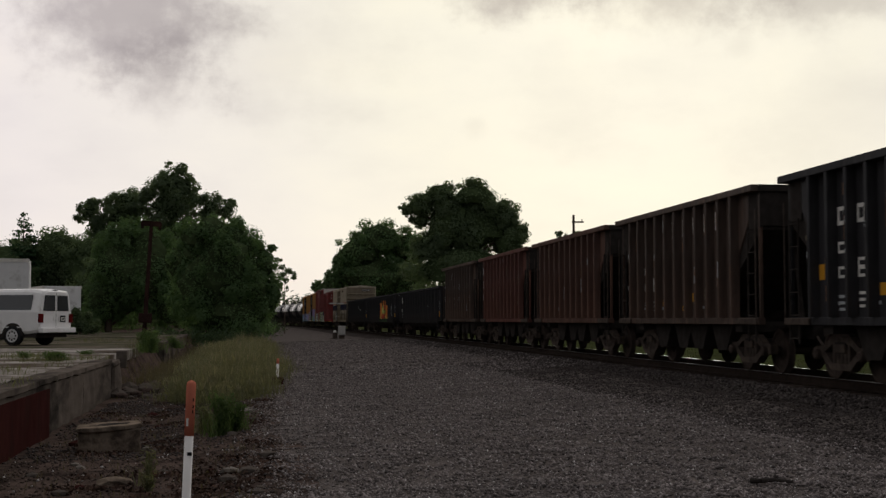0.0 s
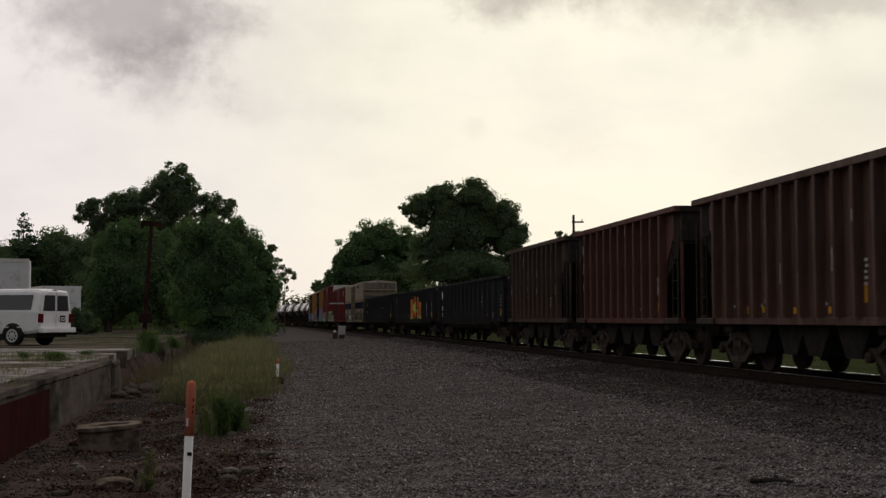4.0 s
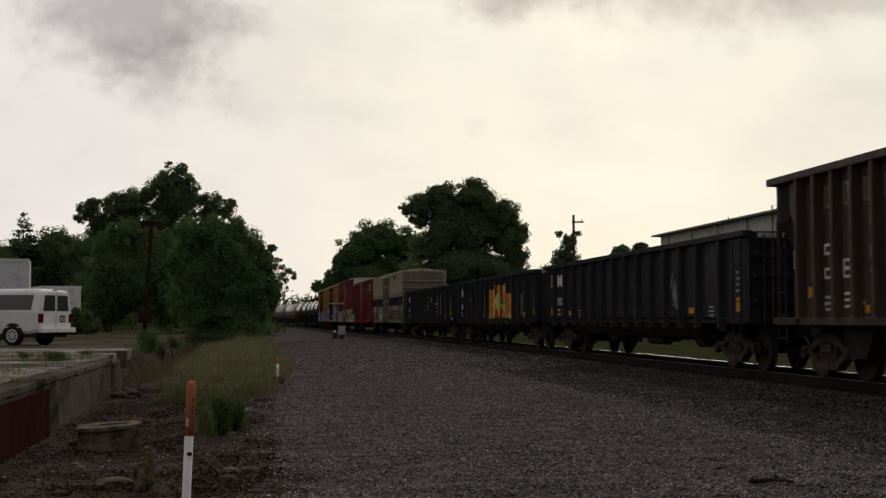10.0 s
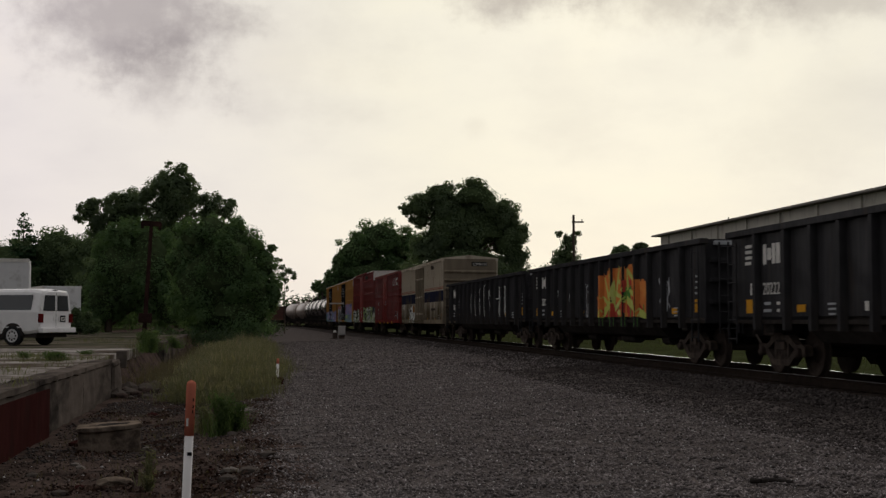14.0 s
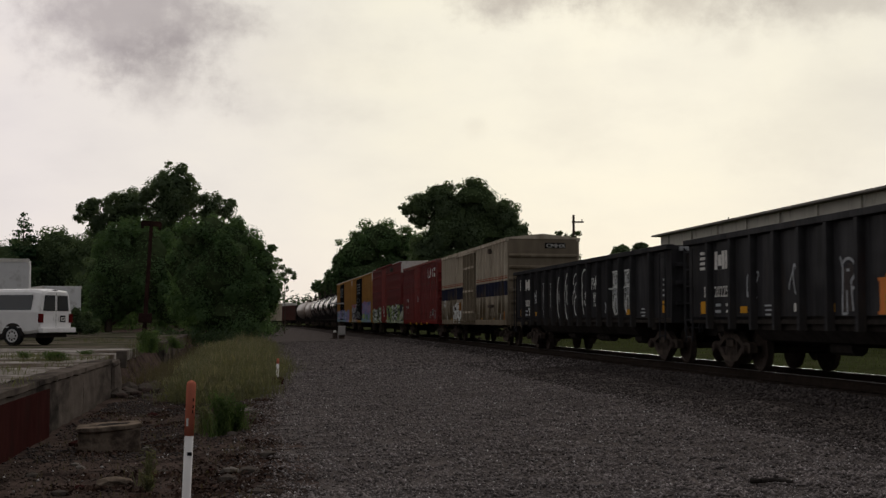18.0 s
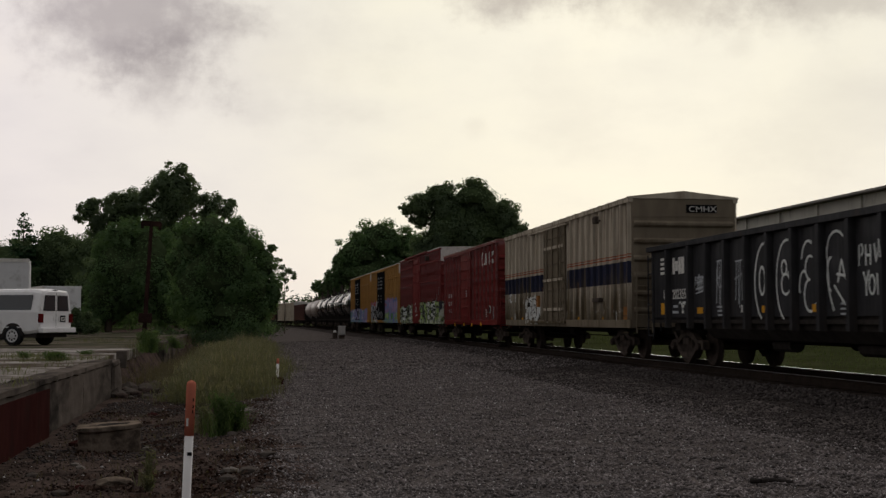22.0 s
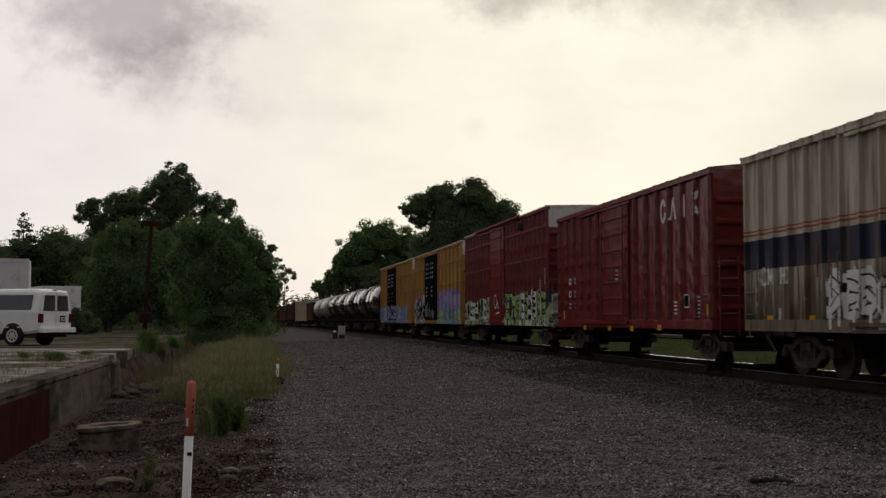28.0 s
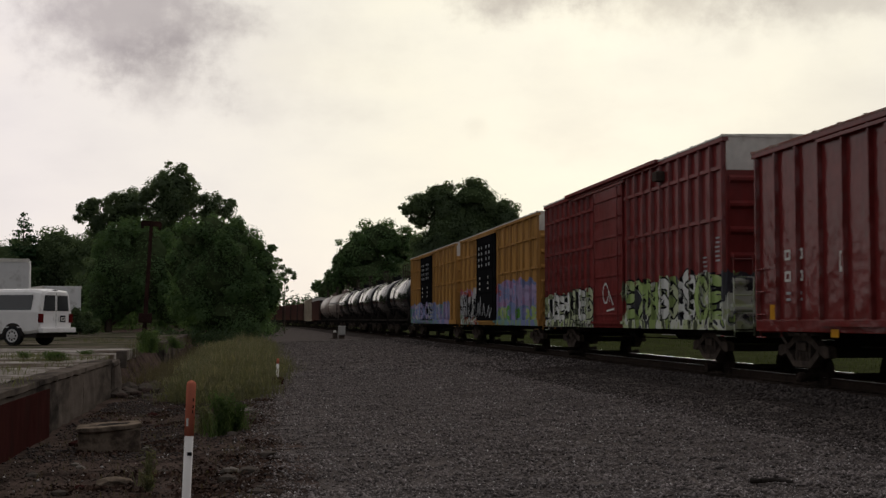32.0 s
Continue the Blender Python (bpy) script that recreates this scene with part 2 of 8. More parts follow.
STREAK = (1.0, 3.0, 0.25)
M = dict(
    gravel=material("gravel", (0.108, 0.096, 0.091), 0.9, 0, 0.5, 14, 0.9, 30, (0.165, 0.147, 0.137), 0.45, stain_scale=6, patch=0.4),
    stone=material("ballast_stone", (0.178, 0.160, 0.158), 0.7, 0, 0.4, 5, 0.3, 60, island=0.65, spec=0.03, patch=0.4),
    chip=material("pale_stone_chip", (0.44, 0.42, 0.41), 0.6, 0, 0.25, 9, 0.2, 60, island=0.4, spec=0.1),
    dirt=material("dirt", (0.074, 0.054, 0.046), 0.95, 0, 0.55, 9, 0.9, 25, (0.022, 0.0165, 0.0145), 0.6, stain_scale=1.6),
    ballast=material("dark_ballast", (0.052, 0.044, 0.040), 0.9, 0, 0.5, 18, 0.8, 30, (0.030, 0.025, 0.022), 0.5, stain_scale=4),
    tie_stone=material("grimy_ballast_stone", (0.066, 0.057, 0.054), 0.8, 0, 0.3, 9, 0.3, 60, island=0.5),
    box_orange=material("faded_orange_paint", (0.26, 0.12, 0.045), 0.7, 0, 0.3, 9, 0.1),
    clod=material("dirt_clod", (0.080, 0.062, 0.053), 0.9, 0, 0.4, 9, 0.3, 40, island=0.5),
    grass=material("grass", (0.042, 0.048, 0.021), 0.9, 0, 0.45, 2.5, 0.8, 14, (0.062, 0.062, 0.030), 0.4, stain_scale=0.4),
    blade=leaf_material("weed_blade", (0.080, 0.080, 0.052), 0.65),
    field=leaf_material("field_blade", (0.046, 0.056, 0.025)),
    straw=leaf_material("dry_straw", (0.062, 0.052, 0.038)),
    litter=material("dead_leaf", (0.062, 0.040, 0.031), 0.9, 0, 0.4, 9, 0, island=0.6),
    seed=leaf_material("seed_head", (0.125, 0.112, 0.082), 0.6),
    weed=leaf_material("weed_leaf", (0.050, 0.076, 0.032)),
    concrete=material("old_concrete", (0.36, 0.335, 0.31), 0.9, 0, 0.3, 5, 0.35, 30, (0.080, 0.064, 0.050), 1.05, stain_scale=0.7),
    dock_dirt=material("dirty_overgrown_concrete", (0.125, 0.105, 0.085), 0.95, 0, 0.35, 3, 0.4, 25, (0.052, 0.055, 0.032), 0.9, stain_scale=0.5),
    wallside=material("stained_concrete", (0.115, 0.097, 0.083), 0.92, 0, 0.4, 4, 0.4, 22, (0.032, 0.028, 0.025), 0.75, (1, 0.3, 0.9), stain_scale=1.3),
    block=material("stained_pale_block", (0.19, 0.15, 0.115), 0.92, 0, 0.35, 5, 0.4, 22, (0.060, 0.047, 0.038), 0.75, stain_scale=4.0),
    redpaint=material("faded_red_paint", (0.042, 0.0150, 0.0135), 0.8, 0, 0.3, 5, 0.3, 25, (0.030, 0.016, 0.014), 0.5, (1, 1, 0.5)),
    leaf=leaf_material("oak_leaf", (0.088, 0.118, 0.072), 0.18),
    leaf2=leaf_material("bright_leaf", (0.086, 0.136, 0.066), 0.18),
    fir=leaf_material("fir_needles", (0.030, 0.058, 0.030)),
    core=material("shaded_inner_foliage", (0.048, 0.068, 0.030), 0.95, 0, 0.4, 2, 0),
    bark=material("bark", (0.09, 0.07, 0.055), 0.95, 0, 0.4, 5, 0.8, 18, stretch=(3, 3, 0.4)),
    timber=material("creosoted_timber", (0.042, 0.033, 0.028), 0.9, 0, 0.4, 5, 0.5, 25, stretch=(3, 0.6, 3), pick=0.3),
    pole=material("weathered_pole", (0.085, 0.068, 0.055), 0.9, 0, 0.3, 6, 0.5, 20, stretch=(3, 3, 0.3)),
    rail=material("rail_steel", (0.030, 0.022, 0.018), 0.7, 0.2, 0.3, 12, 0.2),
    railtop=material("polished_rail_head", (0.34, 0.33, 0.33), 0.38, 1.0, 0.1, 20, 0.02),
    black=material("black_car_paint", (0.034, 0.033, 0.035), 0.5, 0, 0.4, 5, 0.12, 20, (0.045, 0.037, 0.032), 0.3, STREAK, buckle=0.05, gloss=0.014),
    # Brighter streaks in the hopper paints stand for highlights on ribs, besides rust.
    hopper=material("rusty_hopper_paint", (0.074, 0.054, 0.045), 0.5, 0, 0.4, 4, 0.2, 18, (0.125, 0.080, 0.062), 0.5, STREAK, buckle=0.06, gloss=0.022),
    hopper_brown=material("brown_hopper_paint", (0.098, 0.058, 0.047), 0.55, 0, 0.4, 4, 0.2, 18, (0.150, 0.085, 0.063), 0.5, STREAK, buckle=0.06, gloss=0.02),
    hopper_red=material("rust_red_hopper_paint", (0.116, 0.055, 0.046), 0.5, 0, 0.35, 4, 0.2, 18, (0.155, 0.078, 0.058), 0.45, STREAK, buckle=0.06, gloss=0.022),
    tan=material("tan_car_paint", (0.46, 0.40, 0.315), 0.6, 0, 0.28, 4, 0.12, 18, (0.17, 0.13, 0.09), 0.6, STREAK, buckle=0.05, gloss=0.015),
    tan_low=material("dirty_shaded_tan_paint", (0.185, 0.153, 0.112), 0.7, 0, 0.25, 4, 0.12, 18, (0.10, 0.078, 0.052), 0.55, STREAK),
    navy=material("navy_stripe", (0.035, 0.042, 0.10), 0.6, 0, 0.3, 5, 0.05, 18, (0.14, 0.12, 0.11), 0.3, STREAK),
    stripe_red=material("red_stripe", (0.34, 0.09, 0.05), 0.6, 0, 0.2, 6, 0.0),
    yellow=material("yellow_car_paint", (0.37, 0.200, 0.062), 0.5, 0, 0.25, 4, 0.12, 18, (0.17, 0.085, 0.033), 0.5, STREAK, buckle=0.06, gloss=0.02),
    silver=material("galvanised_roof", (0.60, 0.58, 0.54), 0.45, 0.3, 0.15, 5, 0.1, 18, (0.35, 0.32, 0.28), 0.4),
    tank=material("black_tank_paint", (0.012, 0.012, 0.013), 0.11, 0, 0.3, 4, 0.02, 10, spec=0.12),
    tank_grey=material("grey_tank_paint", (0.24, 0.19, 0.165), 0.3, 0, 0.25, 4, 0.05, 14, (0.11, 0.085, 0.065), 0.5, STREAK, spec=0.15),
    iron=material("grimy_cast_iron", (0.070, 0.056, 0.048), 0.8, 0.0, 0.4, 7, 0.3, 30, (0.12, 0.09, 0.07), 0.4),
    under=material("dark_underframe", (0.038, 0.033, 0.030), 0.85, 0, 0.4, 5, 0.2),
    wheel=material("wheel_steel", (0.066, 0.051, 0.044), 0.75, 0.1, 0.3, 8, 0.15),
    letter=material("white_lettering", (0.62, 0.60, 0.56), 0.6, 0, 0.25, 6, 0.0, 20, (0.30, 0.28, 0.26), 0.35),
    reflector=material("yellow_reflector", (0.56, 0.27, 0.030), 0.45, 0, 0.1, 6, 0.0),
    graf_white=material("white_spray_paint", (0.62, 0.63, 0.60), 0.55, 0, 0.15, 3, 0),
    graf_grey=material("grey_spray_paint", (0.36, 0.37, 0.38), 0.55, 0, 0.2, 3, 0),
    graf_orange=material("orange_spray_paint", (0.66, 0.22, 0.065), 0.5, 0, 0.15, 3, 0, 10, (0.70, 0.30, 0.08), 0.4),
    graf_green=material("green_spray_paint", (0.30, 0.40, 0.15), 0.55, 0, 0.3, 3, 0, 10, (0.45, 0.47, 0.33), 0.5),
    graf_blue=material("blue_spray_paint", (0.20, 0.25, 0.42), 0.55, 0, 0.25, 3, 0, 10, (0.33, 0.24, 0.40), 0.5),
    graf_red=material("red_spray_paint", (0.50, 0.075, 0.055), 0.55, 0, 0.2, 3, 0),
    graf_lime=material("lime_spray_paint", (0.50, 0.55, 0.13), 0.5, 0, 0.12, 3, 0, 10, (0.56, 0.60, 0.22), 0.5),
    graf_leaf=material("leaf_green_spray_paint", (0.10, 0.27, 0.06), 0.55, 0, 0.25, 3, 0),
    graf_pale=material("pale_green_spray_paint", (0.42, 0.46, 0.30), 0.55, 0, 0.2, 3, 0),
    graf_lilac=material("lilac_spray_paint", (0.33, 0.27, 0.42), 0.55, 0, 0.2, 3, 0),
    graf_black=material("black_spray_paint", (0.012, 0.012, 0.013), 0.7, 0, 0.2, 3, 0),
    van=material("white_van_paint", (0.80, 0.79, 0.78), 0.3, 0, 0.06, 3, 0.0, 10, (0.6, 0.58, 0.55), 0.3, spec=0.4),
    glass=material("tinted_glass", (0.050, 0.052, 0.054), 0.06, 0, 0.1, 3, 0.0, spec=0.8),
    tyre=material("tyre_rubber", (0.025, 0.025, 0.026), 0.85, 0, 0.3, 12, 0.2),
    chrome=material("bright_wheel_metal", (0.55, 0.55, 0.54), 0.45, 0.1, 0.15, 8, 0.05),
    lamp_red=material("red_lens", (0.10, 0.010, 0.010), 0.2, 0, 0.1, 8, 0.0),
    plastic=material("dark_plastic", (0.03, 0.03, 0.032), 0.6, 0, 0.2, 8, 0.05),
    trailer=material("white_trailer_sheet", (0.64, 0.64, 0.64), 0.5, 0, 0.08, 2, 0.05, 10, (0.42, 0.41, 0.40), 0.4),
    post_white=material("white_post_plastic", (0.74, 0.72, 0.70), 0.5, 0, 0.12, 8, 0.05, 30, (0.40, 0.36, 0.31), 0.35),
    post_orange=material("orange_post_plastic", (0.52, 0.17, 0.11), 0.55, 0, 0.15, 8, 0.05, 30, (0.45, 0.14, 0.08), 0.4),
    shed=material("pale_shed_cladding", (0.43, 0.405, 0.36), 0.7, 0, 0.12, 1.2, 0.1, 8, (0.30, 0.28, 0.25), 0.4, (1, 1, 0.3)),
    shed_roof=material("shed_roof_metal", (0.20, 0.185, 0.17), 0.7, 0.0, 0.15, 1.5, 0.1),
    cabinet=material("grey_cabinet_paint", (0.48, 0.47, 0.45), 0.5, 0, 0.12, 6, 0.05, 20, (0.28, 0.25, 0.22), 0.4),
    rust_streak=material("rust_streak", (0.15, 0.082, 0.052), 0.9, 0, 0.3, 6, 0),
    hill=leaf_material("far_wood", (0.040, 0.060, 0.035)),
)

# ---- mesh helpers ----
def finish(name, bm, mat, smooth=False):
    me = bpy.data.meshes.new(name)
    bmesh.ops.recalc_face_normals(bm, faces=bm.faces)
    bm.to_mesh(me)
    bm.free()
    me.materials.append(M[mat] if isinstance(mat, str) else mat)
    if smooth:
        me.polygons.foreach_set("use_smooth", [True] * len(me.polygons))
    return me


def part(name, bm, mat, parent=None, label="", at=None, smooth=False):
    me = bm if isinstance(bm, bpy.types.Mesh) else finish(name, bm, mat, smooth)
    ob = new(name, me)
    if parent:
        ob.parent = parent
    if at is not None:
        ob.matrix_local = at if isinstance(at, Matrix) else Matrix.Translation(at)
    if label:
        tagged(ob, label)
    return ob


def empty(name, m=None):
    ob = new(name)
    ob.empty_display_size = 0.2
    if m is not None:
        ob.matrix_basis = m
    return ob


def box(bm, x0, x1, y0, y1, z0, z1, bevel=0.0):
    v = [bm.verts.new((x, y, z)) for z in (z0, z1) for y in (y0, y1) for x in (x0, x1)]
    fs = [bm.faces.new([v[i] for i in q]) for q in ((0, 2, 3, 1), (4, 5, 7, 6), (0, 1, 5, 4), (2, 6, 7, 3), (0, 4, 6, 2), (1, 3, 7, 5))]
    if bevel:
        es = list({e for f in fs for e in f.edges})
        bmesh.ops.bevel(bm, geom=es, offset=bevel, segments=2, affect="EDGES", profile=0.6)
    return bm


def prism(bm, pts, axis, a, b):
    """A solid: the outline pts (two coordinates each) drawn out along an axis from a to b."""
    def put(p, q, h):
        return {"x": (h, p, q), "y": (p, h, q), "z": (p, q, h)}[axis]
    lo = [bm.verts.new(put(p, q, a)) for p, q in pts]
    hi = [bm.verts.new(put(p, q, b)) for p, q in pts]
    n = len(pts)
    bm.faces.new(lo)
    bm.faces.new(hi[::-1])
    for i in range(n):
        bm.faces.new((lo[i], hi[i], hi[(i + 1) % n], lo[(i + 1) % n]))
    return bm


def rod(bm, p, q, r, n=8, r2=None, caps=True):
    p, q = Vector(p), Vector(q)
    r2 = r if r2 is None else r2
    t = (q - p).to_track_quat("Z", "Y").to_matrix()
    lo, hi = [], []
    for i in range(n):
        a = 2 * math.pi * i / n
        d = t @ Vector((math.cos(a), math.sin(a), 0))
        lo.append(bm.verts.new(p + d * r)); hi.append(bm.verts.new(q + d * r2))
    for i in range(n):
        bm.faces.new((lo[i], lo[(i + 1) % n], hi[(i + 1) % n], hi[i]))
    if caps:
        bm.faces.new(lo[::-1]); bm.faces.new(hi)
    return bm


def lathe(bm, profile, axis="x", n=20, at=(0, 0, 0)):
    """Turn a profile of (along, radius) pairs round an axis through at."""
    rings = []
    for s, r in profile:
        ring = []
        for i in range(n):
            a = 2 * math.pi * i / n
            c, d = r * math.cos(a), r * math.sin(a)
            p = {"x": (s, c, d), "y": (c, s, d), "z": (c, d, s)}[axis]
            ring.append(bm.verts.new(Vector(p) + Vector(at)))
        rings.append(ring)
    for A, B in zip(rings, rings[1:]):
        for i in range(n):
            bm.faces.new((A[i], A[(i + 1) % n], B[(i + 1) % n], B[i]))
    bm.faces.new(rings[0]); bm.faces.new(rings[-1][::-1])
    return bm


def B():
    return bmesh.new()


def text_mesh(name, s, size, mat, wide=1.0):
    """Lettering as a flat mesh in the x-y plane, left aligned on the origin."""
    cu = bpy.data.curves.new(name, "FONT")
    cu.body, cu.size, cu.extrude = s, size, 0.004
    ob = bpy.data.objects.new(name, cu)
    scene.collection.objects.link(ob)
    me = bpy.data.meshes.new_from_object(ob.evaluated_get(bpy.context.evaluated_depsgraph_get()))
    bpy.data.objects.remove(ob)
    for v in me.vertices:
        v.co.x *= wide
    me.materials.clear()
    me.materials.append(M[mat])
    return me


def leaves(name, blobs, count, size, mat, seed=1, shell=0.55, flat=1.0):
    """Many small two-triangle leaf clumps spread through ellipsoids (centre, radii), as one mesh."""
    rng = np.random.default_rng(seed)
    vol = np.array([b[1][0] * b[1][1] + b[1][1] * b[1][2] + b[1][0] * b[1][2] for b in blobs])
    which = rng.choice(len(blobs), count, p=vol / vol.sum())
    c = np.array([b[0] for b in blobs], float)[which]
    r = np.array([b[1] for b in blobs], float)[which]
    d = rng.normal(size=(count, 3))
    d /= np.linalg.norm(d, axis=1)[:, None]
    rad = shell + (1.04 - shell) * rng.random(count) ** 0.6 + np.abs(rng.normal(size=count)) * 0.10
    wob = 1 + 0.13 * np.sin(d[:, 0] * 5.3 + c[:, 0] * 2.1 + seed) * np.sin(d[:, 1] * 4.7 + c[:, 1]) + 0.12 * np.sin(d[:, 2] * 6.1 + c[:, 2] * 1.7)
    p = c + d * r * (rad * wob)[:, None]
    s = size * (0.55 + 0.9 * rng.random(count))
    face = d + np.array([0, 0, 0.35]) + rng.normal(size=(count, 3)) * 0.28
    face /= np.linalg.norm(face, axis=1)[:, None]
    u = rng.normal(size=(count, 3)); u -= (u * face).sum(1)[:, None] * face; u /= np.linalg.norm(u, axis=1)[:, None]
    w = np.cross(face, u)
    u *= s[:, None]; w *= (s * 0.62)[:, None] * flat
    bend = np.cross(u, w) / np.maximum(s, 1e-6)[:, None] * 0.3
    v = np.stack([p - u, p - w * 0.9 + bend, p + u, p + w + bend], 1).reshape(-1, 3)
    me = bpy.data.meshes.new(name)
    me.vertices.add(len(v)); me.vertices.foreach_set("co", v.ravel())
    me.loops.add(count * 6); me.polygons.add(count * 2)
    base = np.arange(count)[:, None] * 4
    me.loops.foreach_set("vertex_index", (base + np.array([0, 1, 2, 0, 2, 3])).ravel())
    me.polygons.foreach_set("loop_start", np.arange(count * 2) * 3)
    me.polygons.foreach_set("loop_total", np.full(count * 2, 3))
    me.update(calc_edges=True)
    me.materials.append(M[mat])
    return me


def lump(bm, c, r, seed, sub=2, rough=0.25):
    """An uneven closed lump."""
    made = bmesh.ops.create_icosphere(bm, subdivisions=sub, radius=1.0)["verts"]
    for v in made:
        k = 1 + rough * noise.noise(v.co * 1.7 + Vector((seed * 3.1, seed * 1.7, 0)))
        v.co = Vector((v.co.x * r[0] * k + c[0], v.co.y * r[1] * k + c[1], v.co.z * r[2] * k + c[2]))
    return bm


def red_paints():
    M["red"] = material("red_car_paint", (0.150, 0.022, 0.021), 0.24, 0, 0.3, 4, 0.08, 14, (0.13, 0.034, 0.030), 0.35, (1, 1.6, 0.9), stain_scale=1.2, buckle=0.026, gloss=0.06, dent=3.0)
    M["red_roof"] = material("dusty_red_roof", (0.26, 0.12, 0.10), 0.6, 0, 0.3, 4, 0.1, 18, (0.40, 0.34, 0.30), 0.5)
    M["red2"] = material("maroon_car_paint", (0.168, 0.029, 0.028), 0.30, 0, 0.3, 4, 0.08, 14, (0.145, 0.040, 0.038), 0.38, (1, 1.4, 0.5), stain_scale=0.8, buckle=0.02, gloss=0.045, dent=2.2)


red_paints()

# ---- the lie of the land ----
TRACK_X, RAIL = 11.4, 0.45           # the track's centre line where it is straight; the height of the rail tops
CURVES = ((39.9, 93.2, 2.0e-4), (95.0, 280.0, -5.0e-5), (205.0, 280.0, 1.2e-3))     # from, to, half the curvature towards the west


def swing(y):
    """How far the track has swung to the west at y."""
    total = 0.0
    for start, stop, k in CURVES:
        a = max(0.0, min(y, stop) - start)
        total += k * (a * a + 2 * a * max(0.0, y - stop))
    return total


def track_point(y):
    return Vector((TRACK_X - swing(y), y, RAIL))


def track_turn(y):
    return math.degrees(math.atan(sum(2 * k * max(0.0, min(y, stop) - start) for start, stop, k in CURVES)))


def spot(right, ahead, z=0.0):
    """A place by its distance ahead of the camera's stand and to the right of its line."""
    c, s = math.cos(YAW), math.sin(YAW)
    return Vector((right * c + ahead * s, -right * s + ahead * c, z))


PROFILE = ((-900, 3.0), (-200, 0.7), (-40, 0.42), (-15.6, 0.42), (-15.2, -0.30), (-13.2, -0.34), (-11.6, -0.12), (-8.0, 0.0), (-3.4, 0.13),
           (-2.4, 0.19), (-1.75, 0.255), (1.75, 0.255), (2.6, 0.15), (4.0, -0.05), (9.0, 0.1), (60, 0.3), (300, 0.8), (1500, 4.0))


def land(x, y):
    e = x - TRACK_X + swing(y) if y < 400 else x - TRACK_X + swing(400)
    z = float(np.interp(e, [p[0] for p in PROFILE], [p[1] for p in PROFILE]))
    if -15.0 < e < 60 and abs(e) > 1.9:
        z += 0.05 * noise.noise(Vector((x * 0.5, y * 0.5, 0))) + 0.025 * noise.noise(Vector((x * 2.1, y * 2.1, 5)))
    return z


def ground():
    es = [-900, -400, -200, -100, -60, -40, -25, -18, -15.6, -15.2] + [-15 + 0.3 * i for i in range(45)] + [-1.75, 0, 1.75, 2.2, 2.6, 3.2, 4, 5, 7, 9, 12, 16, 22, 30, 45, 60, 100, 200, 400, 900, 1500]
    ys = [-60, -30, -10, 0, 5] + [8 + 0.35 * i for i in range(100)] + [43 + 1.0 * i for i in range(60)] + [105, 112, 120, 130, 145, 160, 180, 200, 240, 300, 380, 500, 700, 1000, 1500, 2400]
    me = bpy.data.meshes.new("ground")
    vs, fs, idx = [], [], []
    for y in ys:
        sw = swing(min(y, 400))
        for e in es:
            x = e + TRACK_X - sw
            vs.append((x, y, land(x, y)))
    n = len(es)
    for j in range(len(ys) - 1):
        for i in range(n - 1):
            fs.append((j * n + i, j * n + i + 1, (j + 1) * n + i + 1, (j + 1) * n + i))
            e, y = (es[i] + es[i + 1]) / 2, (ys[j] + ys[j + 1]) / 2
            w = e + 0.5 * noise.noise(Vector((e * 0.35, y * 0.18, 2))) + 0.4 * noise.noise(Vector((e * 1.3, y * 0.9, 7)))
            idx.append(3 if w > -3.0 and e < 2.7 else 2 if e > 2.7 or e < -24 else (1 if w < -11.0 else 0))
    me.from_pydata(vs, [], fs)
    for k in ("gravel", "dirt", "grass", "ballast"):
        me.materials.append(M[k])
    me.polygons.foreach_set("material_index", idx)
    me.polygons.foreach_set("use_smooth", [True] * len(fs))
    ob = tagged(new("ground", me), "grey gravel yard with dirt strip and grass", "ground", kind="structure")
    return ob


ground()


def rail_mesh(x_off, y0, y1, head):
    """One rail swept along the curve: foot, web and head, or only the bright running band."""
    prof = [(-0.075, -0.17), (0.075, -0.17), (0.075, -0.158), (0.012, -0.14), (0.012, -0.045), (0.036, -0.03), (0.036, -0.004), (-0.036, -0.004), (-0.036, -0.03),
            (-0.012, -0.045), (-0.012, -0.14), (-0.075, -0.158)]
    if head:
        prof = [(-0.028, -0.0038), (0.028, -0.0038), (0.028, 0.0), (-0.028, 0.0)]
    bm = B()
    rows, y = [], y0
    while y <= y1:
        c = track_point(y)
        a = radians(track_turn(y))
        rows.append([bm.verts.new((c.x + (x_off + p) * math.cos(a), y + (x_off + p) * math.sin(a), c.z + q)) for p, q in prof])
        y += 3 if y < 120 else 6
    for A, C in zip(rows, rows[1:]):
        for i in range(len(prof)):
            bm.faces.new((A[i], A[(i + 1) % len(prof)], C[(i + 1) % len(prof)], C[i]))
    return bm


def track():
    t = tagged(empty("railway_track"), "single railway track with steel rails on timber ties", "track", kind="structure")
    for s in (-1, 1):
        r = part("rail", rail_mesh(s * 0.755, -40, 520, False), "rail", t)
        part("rail_head", rail_mesh(s * 0.755, -40, 520, True), "railtop", r, "polished running surface")
    return t


TRACK = track()


